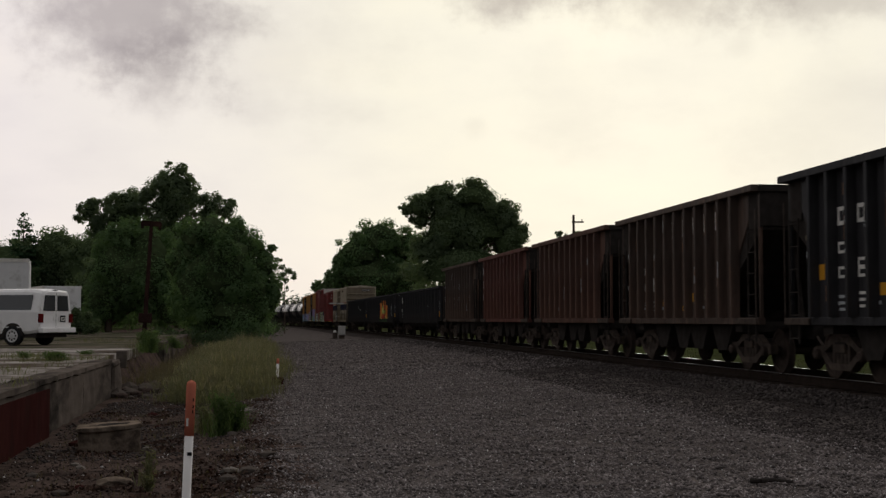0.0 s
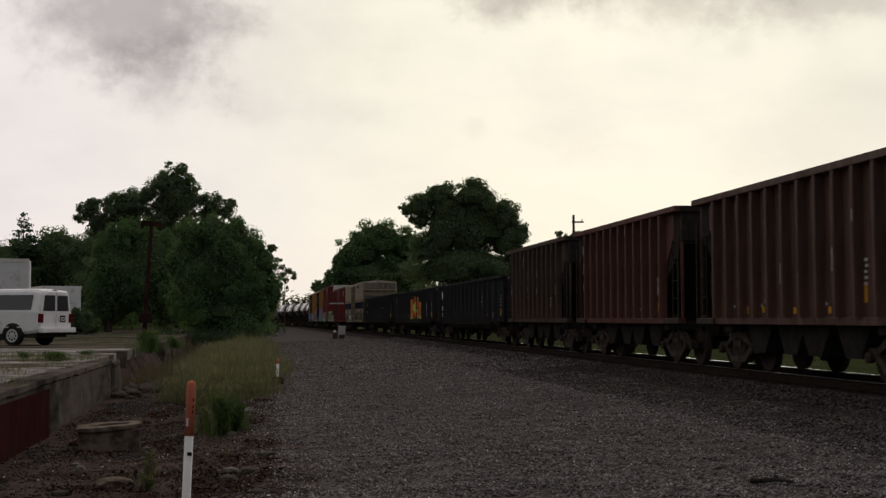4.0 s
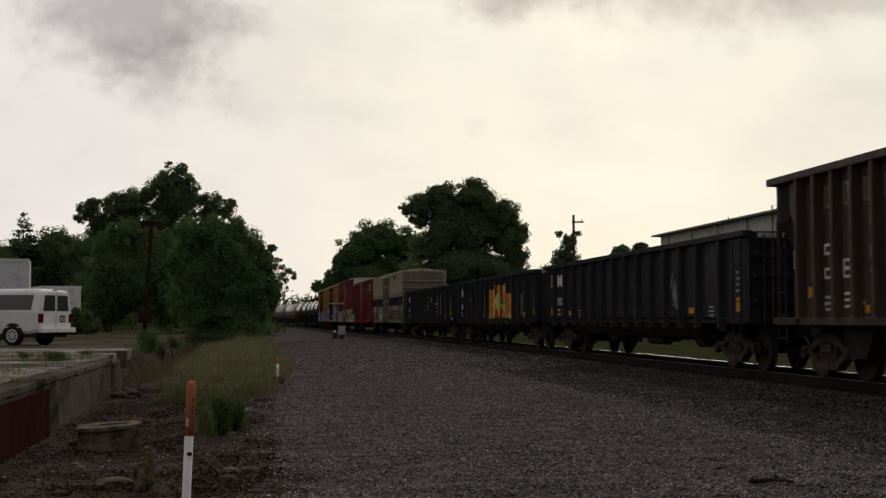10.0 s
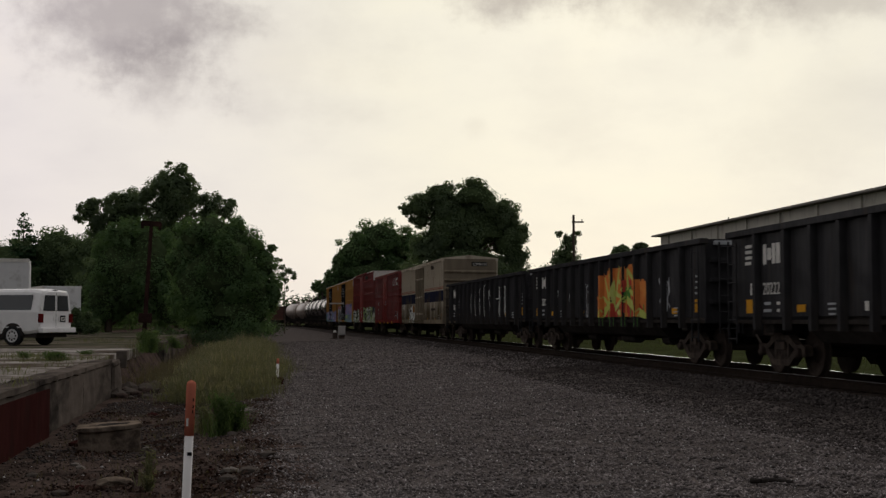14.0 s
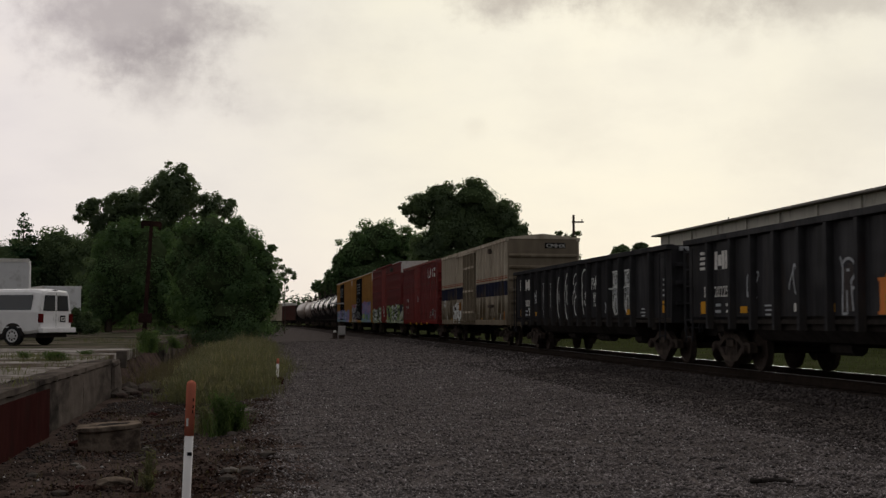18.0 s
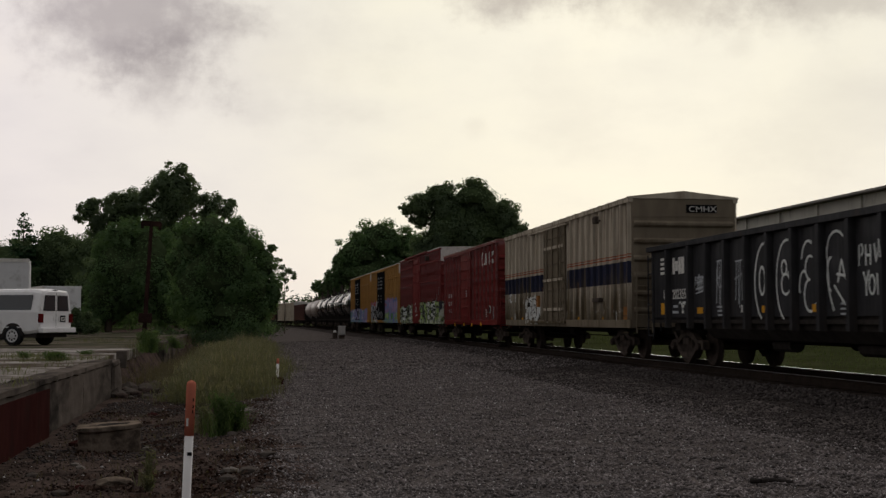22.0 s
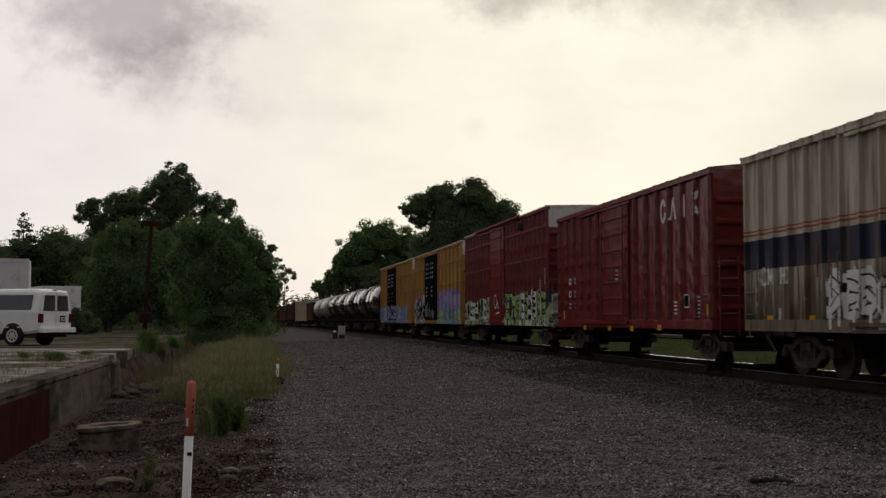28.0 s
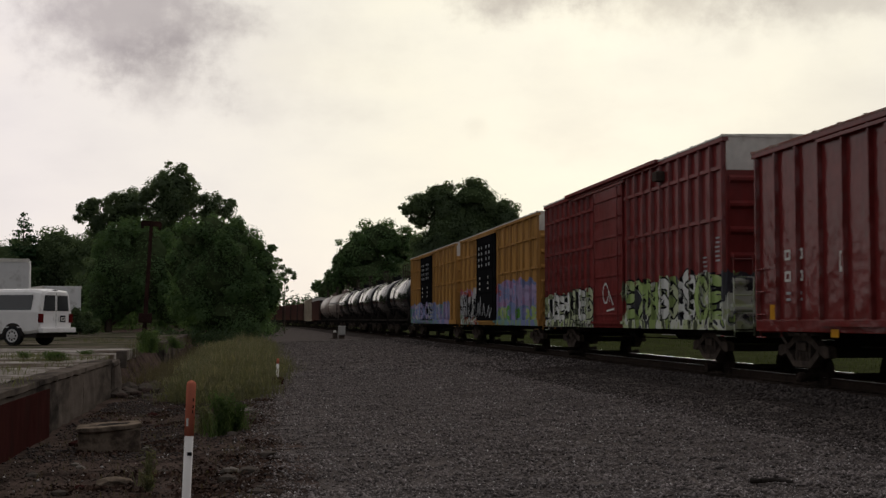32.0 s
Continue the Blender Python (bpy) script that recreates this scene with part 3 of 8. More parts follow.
def dock():
    """The old loading dock: a cracked slab with a retaining wall towards the track."""
    d = tagged(empty("loading_dock"), "old cracked concrete loading dock with stained retaining wall", "loading dock", kind="structure")
    def edge(y):
        return TRACK_X - swing(y) - 14.75 - 0.012 * max(0, min(y, 95) - 16)
    rng = random.Random(5)
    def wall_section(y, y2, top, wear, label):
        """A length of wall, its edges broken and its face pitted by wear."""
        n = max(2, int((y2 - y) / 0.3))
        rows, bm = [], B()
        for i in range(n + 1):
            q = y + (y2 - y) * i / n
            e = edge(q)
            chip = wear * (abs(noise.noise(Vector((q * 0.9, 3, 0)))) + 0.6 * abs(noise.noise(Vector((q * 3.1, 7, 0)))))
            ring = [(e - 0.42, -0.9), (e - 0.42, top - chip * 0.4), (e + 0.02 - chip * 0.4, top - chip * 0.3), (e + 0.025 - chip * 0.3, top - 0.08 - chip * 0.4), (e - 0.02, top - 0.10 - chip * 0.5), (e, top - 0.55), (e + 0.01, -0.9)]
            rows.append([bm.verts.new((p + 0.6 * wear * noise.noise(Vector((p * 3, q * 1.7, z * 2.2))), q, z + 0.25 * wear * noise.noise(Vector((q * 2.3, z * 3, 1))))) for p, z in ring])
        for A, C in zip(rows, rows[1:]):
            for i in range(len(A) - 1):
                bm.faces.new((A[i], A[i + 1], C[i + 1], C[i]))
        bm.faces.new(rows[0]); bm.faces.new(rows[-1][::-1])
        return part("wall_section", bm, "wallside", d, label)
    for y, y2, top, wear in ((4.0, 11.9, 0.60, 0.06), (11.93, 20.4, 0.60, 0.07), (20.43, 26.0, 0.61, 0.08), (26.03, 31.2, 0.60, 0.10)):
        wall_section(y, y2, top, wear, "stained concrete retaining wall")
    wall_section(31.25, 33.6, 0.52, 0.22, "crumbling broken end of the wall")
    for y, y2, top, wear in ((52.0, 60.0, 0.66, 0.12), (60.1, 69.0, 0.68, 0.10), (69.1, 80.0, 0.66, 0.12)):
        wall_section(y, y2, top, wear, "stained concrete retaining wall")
    bm = B()
    for y, y2 in ((4.0, 11.9), (11.93, 19.6), (19.6, 21.2)):
        prism(bm, [(edge(y) + 0.065, y), (edge(y2) + 0.065, y2), (edge(y2) + 0.03, y2), (edge(y) + 0.03, y)], "z", -0.8, 0.44)
    part("painted_panel", bm, "redpaint", d, "faded red painted patch")
    # slabs
    y = 2.0
    while y < 96:
        y2 = y + 5.2
        x1 = -0.44
        for k in range(9):
            x0 = x1 - 5.0
            bm = B()
            xe, xe2 = edge(y), edge(y2)
            prism(bm, [(xe + x1, y + 0.02), (xe2 + x1, y2 - 0.03), (xe2 + x0 + 0.05, y2 - 0.03), (xe + x0 + 0.05, y + 0.02)], "z", 0.30, 0.60 + rng.uniform(-0.025, 0.012))
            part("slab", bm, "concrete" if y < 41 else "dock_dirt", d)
            x1 = x0
        y = y2
    return d


dock()

# ---- rolling stock ----
LEAVES_TEXT = Matrix(((0, 0, -1, 0), (-1, 0, 0, 0), (0, 1, 0, 0), (0, 0, 0, 1)))   # lettering on the side towards the yard
WHEELSETS = []
SHARED = {}


def shared(key, make):
    if key not in SHARED:
        SHARED[key] = make()
    return SHARED[key]


def wheelset_mesh():
    bm = B()
    rod(bm, (-1.12, 0, 0), (1.12, 0, 0), 0.075, 10)
    for s in (-1, 1):
        prof = [(0.685, 0.0), (0.685, 0.485), (0.715, 0.485), (0.722, 0.462), (0.82, 0.455), (0.825, 0.40), (0.80, 0.385), (0.765, 0.20), (0.80, 0.12), (0.82, 0.10), (0.82, 0.0)]
        lathe(bm, [(s * a, max(r, 0.004)) for a, r in prof], "x", 28)
        lathe(bm, [(s * 1.10, 0.10), (s * 1.20, 0.10), (s * 1.22, 0.07), (s * 1.22, 0.004)], "x", 12)
        for i in range(3):
            a = 2 * math.pi * i / 3
            rod(bm, (s * 1.21, 0.055 * math.cos(a), 0.055 * math.sin(a)), (s * 1.235, 0.055 * math.cos(a), 0.055 * math.sin(a)), 0.016, 6)
    return finish("wheelset", bm, "wheel", False)


def frame_mesh(s):
    """A cast truck side frame with its window and springs."""
    bm = B()
    for s in (s,):
        strip = [((-1.14, 0.40), (-1.12, 0.58)), ((-0.98, 0.38), (-0.96, 0.62)), ((-0.76, 0.46), (-0.72, 0.60)), ((-0.34, 0.66), (-0.38, 0.79)), ((0.34, 0.66), (0.38, 0.79)),
                 ((0.76, 0.46), (0.72, 0.60)), ((0.98, 0.38), (0.96, 0.62)), ((1.14, 0.40), (1.12, 0.58))]
        for (a, b), (c, d) in zip(strip, strip[1:]):
            prism(bm, [a, c, d, b], "x", s * 0.96, s * 1.12)
        low = [((-0.74, 0.42), (-0.68, 0.54)), ((-0.38, 0.19), (-0.32, 0.31)), ((0.38, 0.19), (0.32, 0.31)), ((0.74, 0.42), (0.68, 0.54))]
        for (a, b), (c, d) in zip(low, low[1:]):
            prism(bm, [a, c, d, b], "x", s * 0.95, s * 1.13)
        for yy in (-0.36, 0.24):
            box(bm, min(s * 0.97, s * 1.11), max(s * 0.97, s * 1.11), yy + 0.02, yy + 0.10, 0.26, 0.72)
        for yy in (-0.15, 0.0, 0.15):
            rod(bm, (s * 1.06, yy, 0.30), (s * 1.06, yy, 0.50), 0.07, 8)
        box(bm, min(s * 1.0, s * 1.15), max(s * 1.0, s * 1.15), -0.2, 0.2, 0.50, 0.66, 0.02)
    return finish("side_frame", bm, "iron")


def bolster_mesh():
    bm = B()
    box(bm, -1.14, 1.14, -0.2, 0.2, 0.54, 0.70, 0.02)
    rod(bm, (0, 0, 0.70), (0, 0, 0.86), 0.2, 12)
    box(bm, -0.9, 0.9, -0.62, -0.5, 0.38, 0.52)
    box(bm, -0.9, 0.9, 0.5, 0.62, 0.38, 0.52)
    return finish("bolster", bm, "under")


def truck(parent, y):
    t = part("truck", shared("bolster", bolster_mesh), None, parent, "four-wheel cast truck with grimy side frames", (0, y, 0))
    for s in (-1, 1):
        part("side_frame", shared(("frame", s), lambda: frame_mesh(s)), None, t)
    for s in (-1, 1):
        w = part("wheelset", shared("wheelset", wheelset_mesh), None, t, "", (0, s * 0.89, 0.457))
        WHEELSETS.append(w)


def coupler_mesh():
    bm = B()
    box(bm, -0.11, 0.11, -0.1, 0.62, 0.74, 0.98, 0.02)
    box(bm, -0.2, 0.12, 0.56, 0.86, 0.72, 1.0, 0.05)
    box(bm, 0.08, 0.2, 0.5, 0.78, 0.74, 0.98, 0.04)
    rod(bm, (0.3, 0.1, 0.75), (0.36, 0.75, 0.42), 0.03, 6)
    return finish("coupler", bm, "iron")


def running_gear(car, half, truck_in=1.75):
    """Centre sill, couplers and trucks, alike under all cars."""
    bm = B()
    box(bm, -0.33, 0.33, -half, half, 0.70, 1.02, 0.015)
    for y in (-half + truck_in, half - truck_in):
        box(bm, -1.35, 1.35, y - 0.2, y + 0.2, 0.84, 1.06)
    part("centre_sill", bm, "under", car)
    for s in (-1, 1):
        part("coupler", shared("coupler", coupler_mesh), None, car, "", Matrix.Translation((0, s * half, 0)) @ Matrix.Rotation(0 if s > 0 else math.pi, 4, "Z"))
        truck(car, s * (half - truck_in))
    bm = B()
    rod(bm, (0.5, -1.2, 0.72), (0.5, 0.2, 0.72), 0.16, 12)
    rod(bm, (-0.6, 0.6, 0.74), (-0.6, 1.2, 0.74), 0.14, 12)
    rod(bm, (-0.42, -half + truck_in + 1, 0.6), (-0.42, half - truck_in - 1, 0.6), 0.018, 6)
    part("brake_rigging", bm, "under", car)


def ladder(car, x, y, z0, z1, wide=0.46, mat="under", side=True):
    bm = B()
    n = max(2, int((z1 - z0) / 0.36))
    d = Vector((0, wide / 2, 0)) if side else Vector((wide / 2, 0, 0))
    c = Vector((x, y, 0))
    if n > 3:
        for s in (-1, 1):
            p = c + d * s
            rod(bm, (p.x, p.y, z0 - 0.1), (p.x, p.y, z1 + 0.1), 0.022, 6)
    for i in range(n + 1):
        z = z0 + (z1 - z0) * i / n
        a, b = c - d, c + d
        rod(bm, (a.x, a.y, z), (b.x, b.y, z), 0.016, 6)
    return part("ladder", bm, mat, car)


def plate(car, y, z, w, h, mat, x=-1.53, name="marking", label=""):
    """A thin painted or stuck-on rectangle on the side towards the yard; y is its middle."""
    bm = B()
    box(bm, x - 0.004, x + 0.004, y - w / 2, y + w / 2, z - h / 2, z + h / 2)
    return part(name, bm, mat, car, label)


def hollow(car, y, z, w, h, t, mat, x, name="name_bar"):
    """A plain hollow rectangle, the size of a painted letter."""
    bm = B()
    for a, b, c, d in ((-w / 2, w / 2, h / 2 - t, h / 2), (-w / 2, w / 2, -h / 2, -h / 2 + t), (-w / 2, -w / 2 + t, -h / 2 + t, h / 2 - t), (w / 2 - t, w / 2, -h / 2 + t, h / 2 - t)):
        box(bm, x - 0.004, x + 0.004, y + a, y + b, z + c, z + d)
    return part(name, bm, mat, car)


def writing(car, s, y, z, size, mat="letter", x=-1.53, wide=1.0):
    me = text_mesh("lettering", s, size, mat, wide)
    return part("lettering", me, None, car, "", Matrix.Translation((x, y, z)) @ LEAVES_TEXT)


def scrawl(car, y, z, w, h, mat, seed, x=-1.536, strokes=6, thick=0.05, label="spray-painted scrawl"):
    """Looping spray-can strokes on the flat sheet; unreadable."""
    rng = random.Random(seed)
    lines = []
    for k in range(strokes):
        cy = y + w / 2 - w * (k + 0.5) / strokes
        sw, sh = w / strokes * rng.uniform(0.4, 0.75), h * rng.uniform(0.35, 0.5)
        ph, a, b = rng.uniform(0, 6), rng.choice((1, 1, 2)), rng.choice((1, 2, 3))
        span = rng.uniform(3.5, 5.8)
        lines.append([(cy + sw * math.cos(a * (ph + span * i / 14)), z + sh * math.sin(b * (ph + span * i / 14) * 0.5 + 0.5)) for i in range(15)])
    spray(car, lines, thick, mat, lambda q: x, 0.0, 0.0, label)


def skin(x, centres, width, depth, door=None):
    """How far out the side towards the yard stands at y: flat sheet, ribs proud of it and perhaps a door."""
    def out(y):
        k = 0.0
        if door and door[0] < y < door[1]:
            k = 0.12
        for c in centres:
            e = width / 2 - abs(y - c)
            if e > 0:
                k = max(k, depth * min(1.0, e / 0.03))
        return -x - k
    return out


def gondola_skin(half):
    return skin(1.45, [q * (0.585 + 1.17 * i) for i in range(6) for q in (-1, 1)] + [-half + 1.5, half - 1.5], 0.19, 0.131)


def boxcar_skin(half, ribs, door):
    return skin(1.47, [c + 0.045 for c in (-half + 0.06 + (2 * half - 0.21) * i / (ribs - 1) for i in range(ribs)) if not door[0] - 0.12 < c < door[1] + 0.02], 0.10, 0.086, door)


def spray(car, strokes, thick, mat, out, lift=0.004, taper=0.0, label="spray-painted strokes"):
    """Paint strokes, lists of (y, z), as ribbons that lie on the sheet and over its ribs."""
    for line in strokes:
        bm = B()
        pts = [Vector(line[0])]
        for a, b in zip(line, line[1:]):
            n = max(1, int((Vector(b) - Vector(a)).length / 0.035))
            pts += [Vector(a).lerp(Vector(b), k / n) for k in range(1, n + 1)]
        prev = None
        for k, p in enumerate(pts):
            t = pts[min(k + 1, len(pts) - 1)] - pts[max(k - 1, 0)]
            t = t.normalized() if t.length > 1e-6 else Vector((1, 0))
            r = thick / 2 * (1 - taper * abs(2 * k / max(1, len(pts) - 1) - 1) ** 2)
            nrm = Vector((-t.y, t.x)) * max(r, 0.006)
            row = [bm.verts.new((out(q.x) - lift, q.x, q.y)) for q in (p + nrm, p, p - nrm)]
            if prev:
                for m in (0, 1):
                    bm.faces.new((prev[m], prev[m + 1], row[m + 1], row[m]))
            prev = row
        part("graffiti_stroke", bm, mat, car, label)


def spray_fill(car, outline, mat, out, lift=0.003, ragged=0.06, cell=0.055, seed=0, label="spray-painted ground colour"):
    """A painted patch within an outline of (y, z), its edge ragged, laid over sheet and ribs."""
    def inside(y, z):
        hit = False
        for (a, b), (c, d) in zip(outline, outline[1:] + outline[:1]):
            if (b > z) != (d > z) and y < a + (z - b) * (c - a) / (d - b):
                hit = not hit
        return hit
    y0, y1 = min(p[0] for p in outline), max(p[0] for p in outline)
    z0, z1 = min(p[1] for p in outline), max(p[1] for p in outline)
    bm, grid = B(), {}
    def at(i, j):
        if (i, j) not in grid:
            y, z = y0 + i * cell, z0 + j * cell
            grid[i, j] = bm.verts.new((out(y) - lift, y, z))
        return grid[i, j]
    for i in range(int((y1 - y0) / cell) + 1):
        for j in range(int((z1 - z0) / cell) + 1):
            y, z = y0 + (i + 0.5) * cell, z0 + (j + 0.5) * cell
            w = noise.noise(Vector((y * 3.1, z * 3.1, seed))) * ragged * 2 + noise.noise(Vector((y * 9, z * 2, seed + 5))) * ragged
            if inside(y + w, z + w):
                bm.faces.new((at(i, j), at(i + 1, j), at(i + 1, j + 1), at(i, j + 1)))
    return part("graffiti", bm, mat, car, label)


def bow(cy, cz, ry, rz, a, b, n=14):
    """Points on an arc; angles in degrees, 0 towards the head of the train, 90 up."""
    return [(cy - ry * math.cos(radians(a + (b - a) * i / n)), cz + rz * math.sin(radians(a + (b - a) * i / n))) for i in range(n + 1)]


def wild_letters(car, y0, y1, z0, z1, fills, out, seed, n, thick=0.2, rim="graf_black"):
    """Interlocked unreadable letter forms: dark rims with lighter strokes on them."""
    rng = random.Random(seed)
    lines = {f: [] for f in fills}
    w = (y1 - y0) / n
    for k in range(n):
        a, b = y0 + w * (k + 0.12), y0 + w * (k + 0.95)
        lo, hi = z0 + rng.uniform(0, 0.12), z1 - rng.uniform(0, 0.2)
        f = fills[rng.randrange(len(fills))]
        m, h = (lo + hi) / 2, hi - lo
        kind = rng.randrange(5)
        sl = rng.uniform(-0.12, 0.12)
        if kind == 0:
            lines[f] += [[(a, lo), (a + sl, hi)], [(a, m), (b, hi - 0.05)], [(a, m), (b + sl, lo)]]
        elif kind == 1:
            lines[f] += [bow((a + b) / 2, m, (b - a) / 2, h / 2, 30, 330)]
        elif kind == 2:
            lines[f] += [[(b, lo), (b + sl, hi)], [(b, hi), (a, hi - 0.1)], [(b, m), (a + 0.1, m + 0.05)], [(b, lo), (a, lo + 0.05)]]
        elif kind == 3:
            lines[f] += [[(b, lo), ((a + b) / 2 + sl, hi), (a, lo)], [(b - 0.1, m - 0.1), (a + 0.1, m)]]
        else:
            lines[f] += [bow((a + b) / 2, hi - h * 0.25, (b - a) / 2, h * 0.25, -40, 200), bow((a + b) / 2, lo + h * 0.25, (b - a) / 2, h * 0.25, 140, 380), [(a, lo + h * 0.3), (b, hi - h * 0.3)]]
    spray(car, [q for f in fills for q in lines[f]], thick * 1.3 + 0.02, rim, out, 0.006, 0.2, "dark rims of spray-painted letter forms")
    for i, f in enumerate(fills):
        if lines[f]:
            spray(car, lines[f], thick, f, out, 0.010 + 0.001 * i, 0.35, "spray-painted letter forms")


def paint_over(name, like, ref, patches):
    """A car's paint with spray-painted pieces on it. patches: (y0, y1, z0, z1, colours, scale) in the car's own metres."""
    m = M[like].copy()
    m.name = name
    M[name] = m
    nt = m.node_tree
    N, L = nt.nodes.new, nt.links.new
    b = nt.nodes["Principled BSDF"]
    col = b.inputs["Base Color"].links[0].from_socket
    tc = N("ShaderNodeTexCoord"); tc.object = ref
    n = N("ShaderNodeTexNoise"); n.inputs["Scale"].default_value, n.inputs["Detail"].default_value = 1.6, 3
    L(tc.outputs["Object"], n.inputs["Vector"])
    sub = N("ShaderNodeVectorMath"); sub.operation = "SUBTRACT"; sub.inputs[1].default_value = (0.5, 0.5, 0.5)
    L(n.outputs["Color"], sub.inputs[0])
    sc = N("ShaderNodeVectorMath"); sc.operation = "SCALE"; sc.inputs["Scale"].default_value = 0.9
    L(sub.outputs[0], sc.inputs[0])
    ad = N("ShaderNodeVectorMath"); ad.operation = "ADD"
    L(tc.outputs["Object"], ad.inputs[0]); L(sc.outputs[0], ad.inputs[1])
    sp = N("ShaderNodeSeparateXYZ"); L(ad.outputs[0], sp.inputs[0])

    def step(sock, edge, up):
        k = N("ShaderNodeMath"); k.operation = "GREATER_THAN" if up else "LESS_THAN"; k.inputs[1].default_value = edge
        L(sock, k.inputs[0])
        return k.outputs[0]

    def mul(a, c):
        k = N("ShaderNodeMath"); k.operation = "MULTIPLY"
        L(a, k.inputs[0]); L(c, k.inputs[1])
        return k.outputs[0]
    for y0, y1, z0, z1, colours, scale in patches:
        mask = mul(mul(step(sp.outputs[1], y0, True), step(sp.outputs[1], y1, False)), mul(step(sp.outputs[2], z0, True), step(sp.outputs[2], z1, False)))
        mp = N("ShaderNodeMapping"); mp.inputs["Scale"].default_value = (0.0, scale * 1.5, scale * 0.75)
        mp.inputs["Location"].default_value = (0, y0 * 3.7, z0)
        L(ad.outputs[0], mp.inputs[0])
        v = N("ShaderNodeTexNoise"); v.inputs["Scale"].default_value, v.inputs["Detail"].default_value, v.inputs["Distortion"].default_value = 1.0, 1.0, 1.6
        L(mp.outputs[0], v.inputs["Vector"])
        r = N("ShaderNodeValToRGB"); r.color_ramp.interpolation = "CONSTANT"
        els = r.color_ramp.elements
        els[0].position, els[0].color = 0.0, (*colours[0], 1)
        els[1].position, els[1].color = 0.40, (*colours[1 % len(colours)], 1)
        for i, pos in enumerate((0.47, 0.53, 0.60)):
            k = els.new(pos); k.color = (*colours[(i + 2) % len(colours)], 1)
        L(v.outputs["Fac"], r.inputs[0])
        mx = N("ShaderNodeMix"); mx.data_type = "RGBA"
        L(mask, mx.inputs[0]); L(col, mx.inputs[6]); L(r.outputs[0], mx.inputs[7])
        col = mx.outputs[2]
    L(col, b.inputs["Base Color"])
    return name


def repaint(car, old, new_mat):
    """Give the car's parts that wear one paint another."""
    done = {}
    for o in car.children_recursive:
        if o.type == "MESH" and o.data.materials and o.data.materials[0] == M[old]:
            if o.data not in done:
                done[o.data] = o.data.copy()
                done[o.data].materials[0] = M[new_mat]
            o.data = done[o.data]


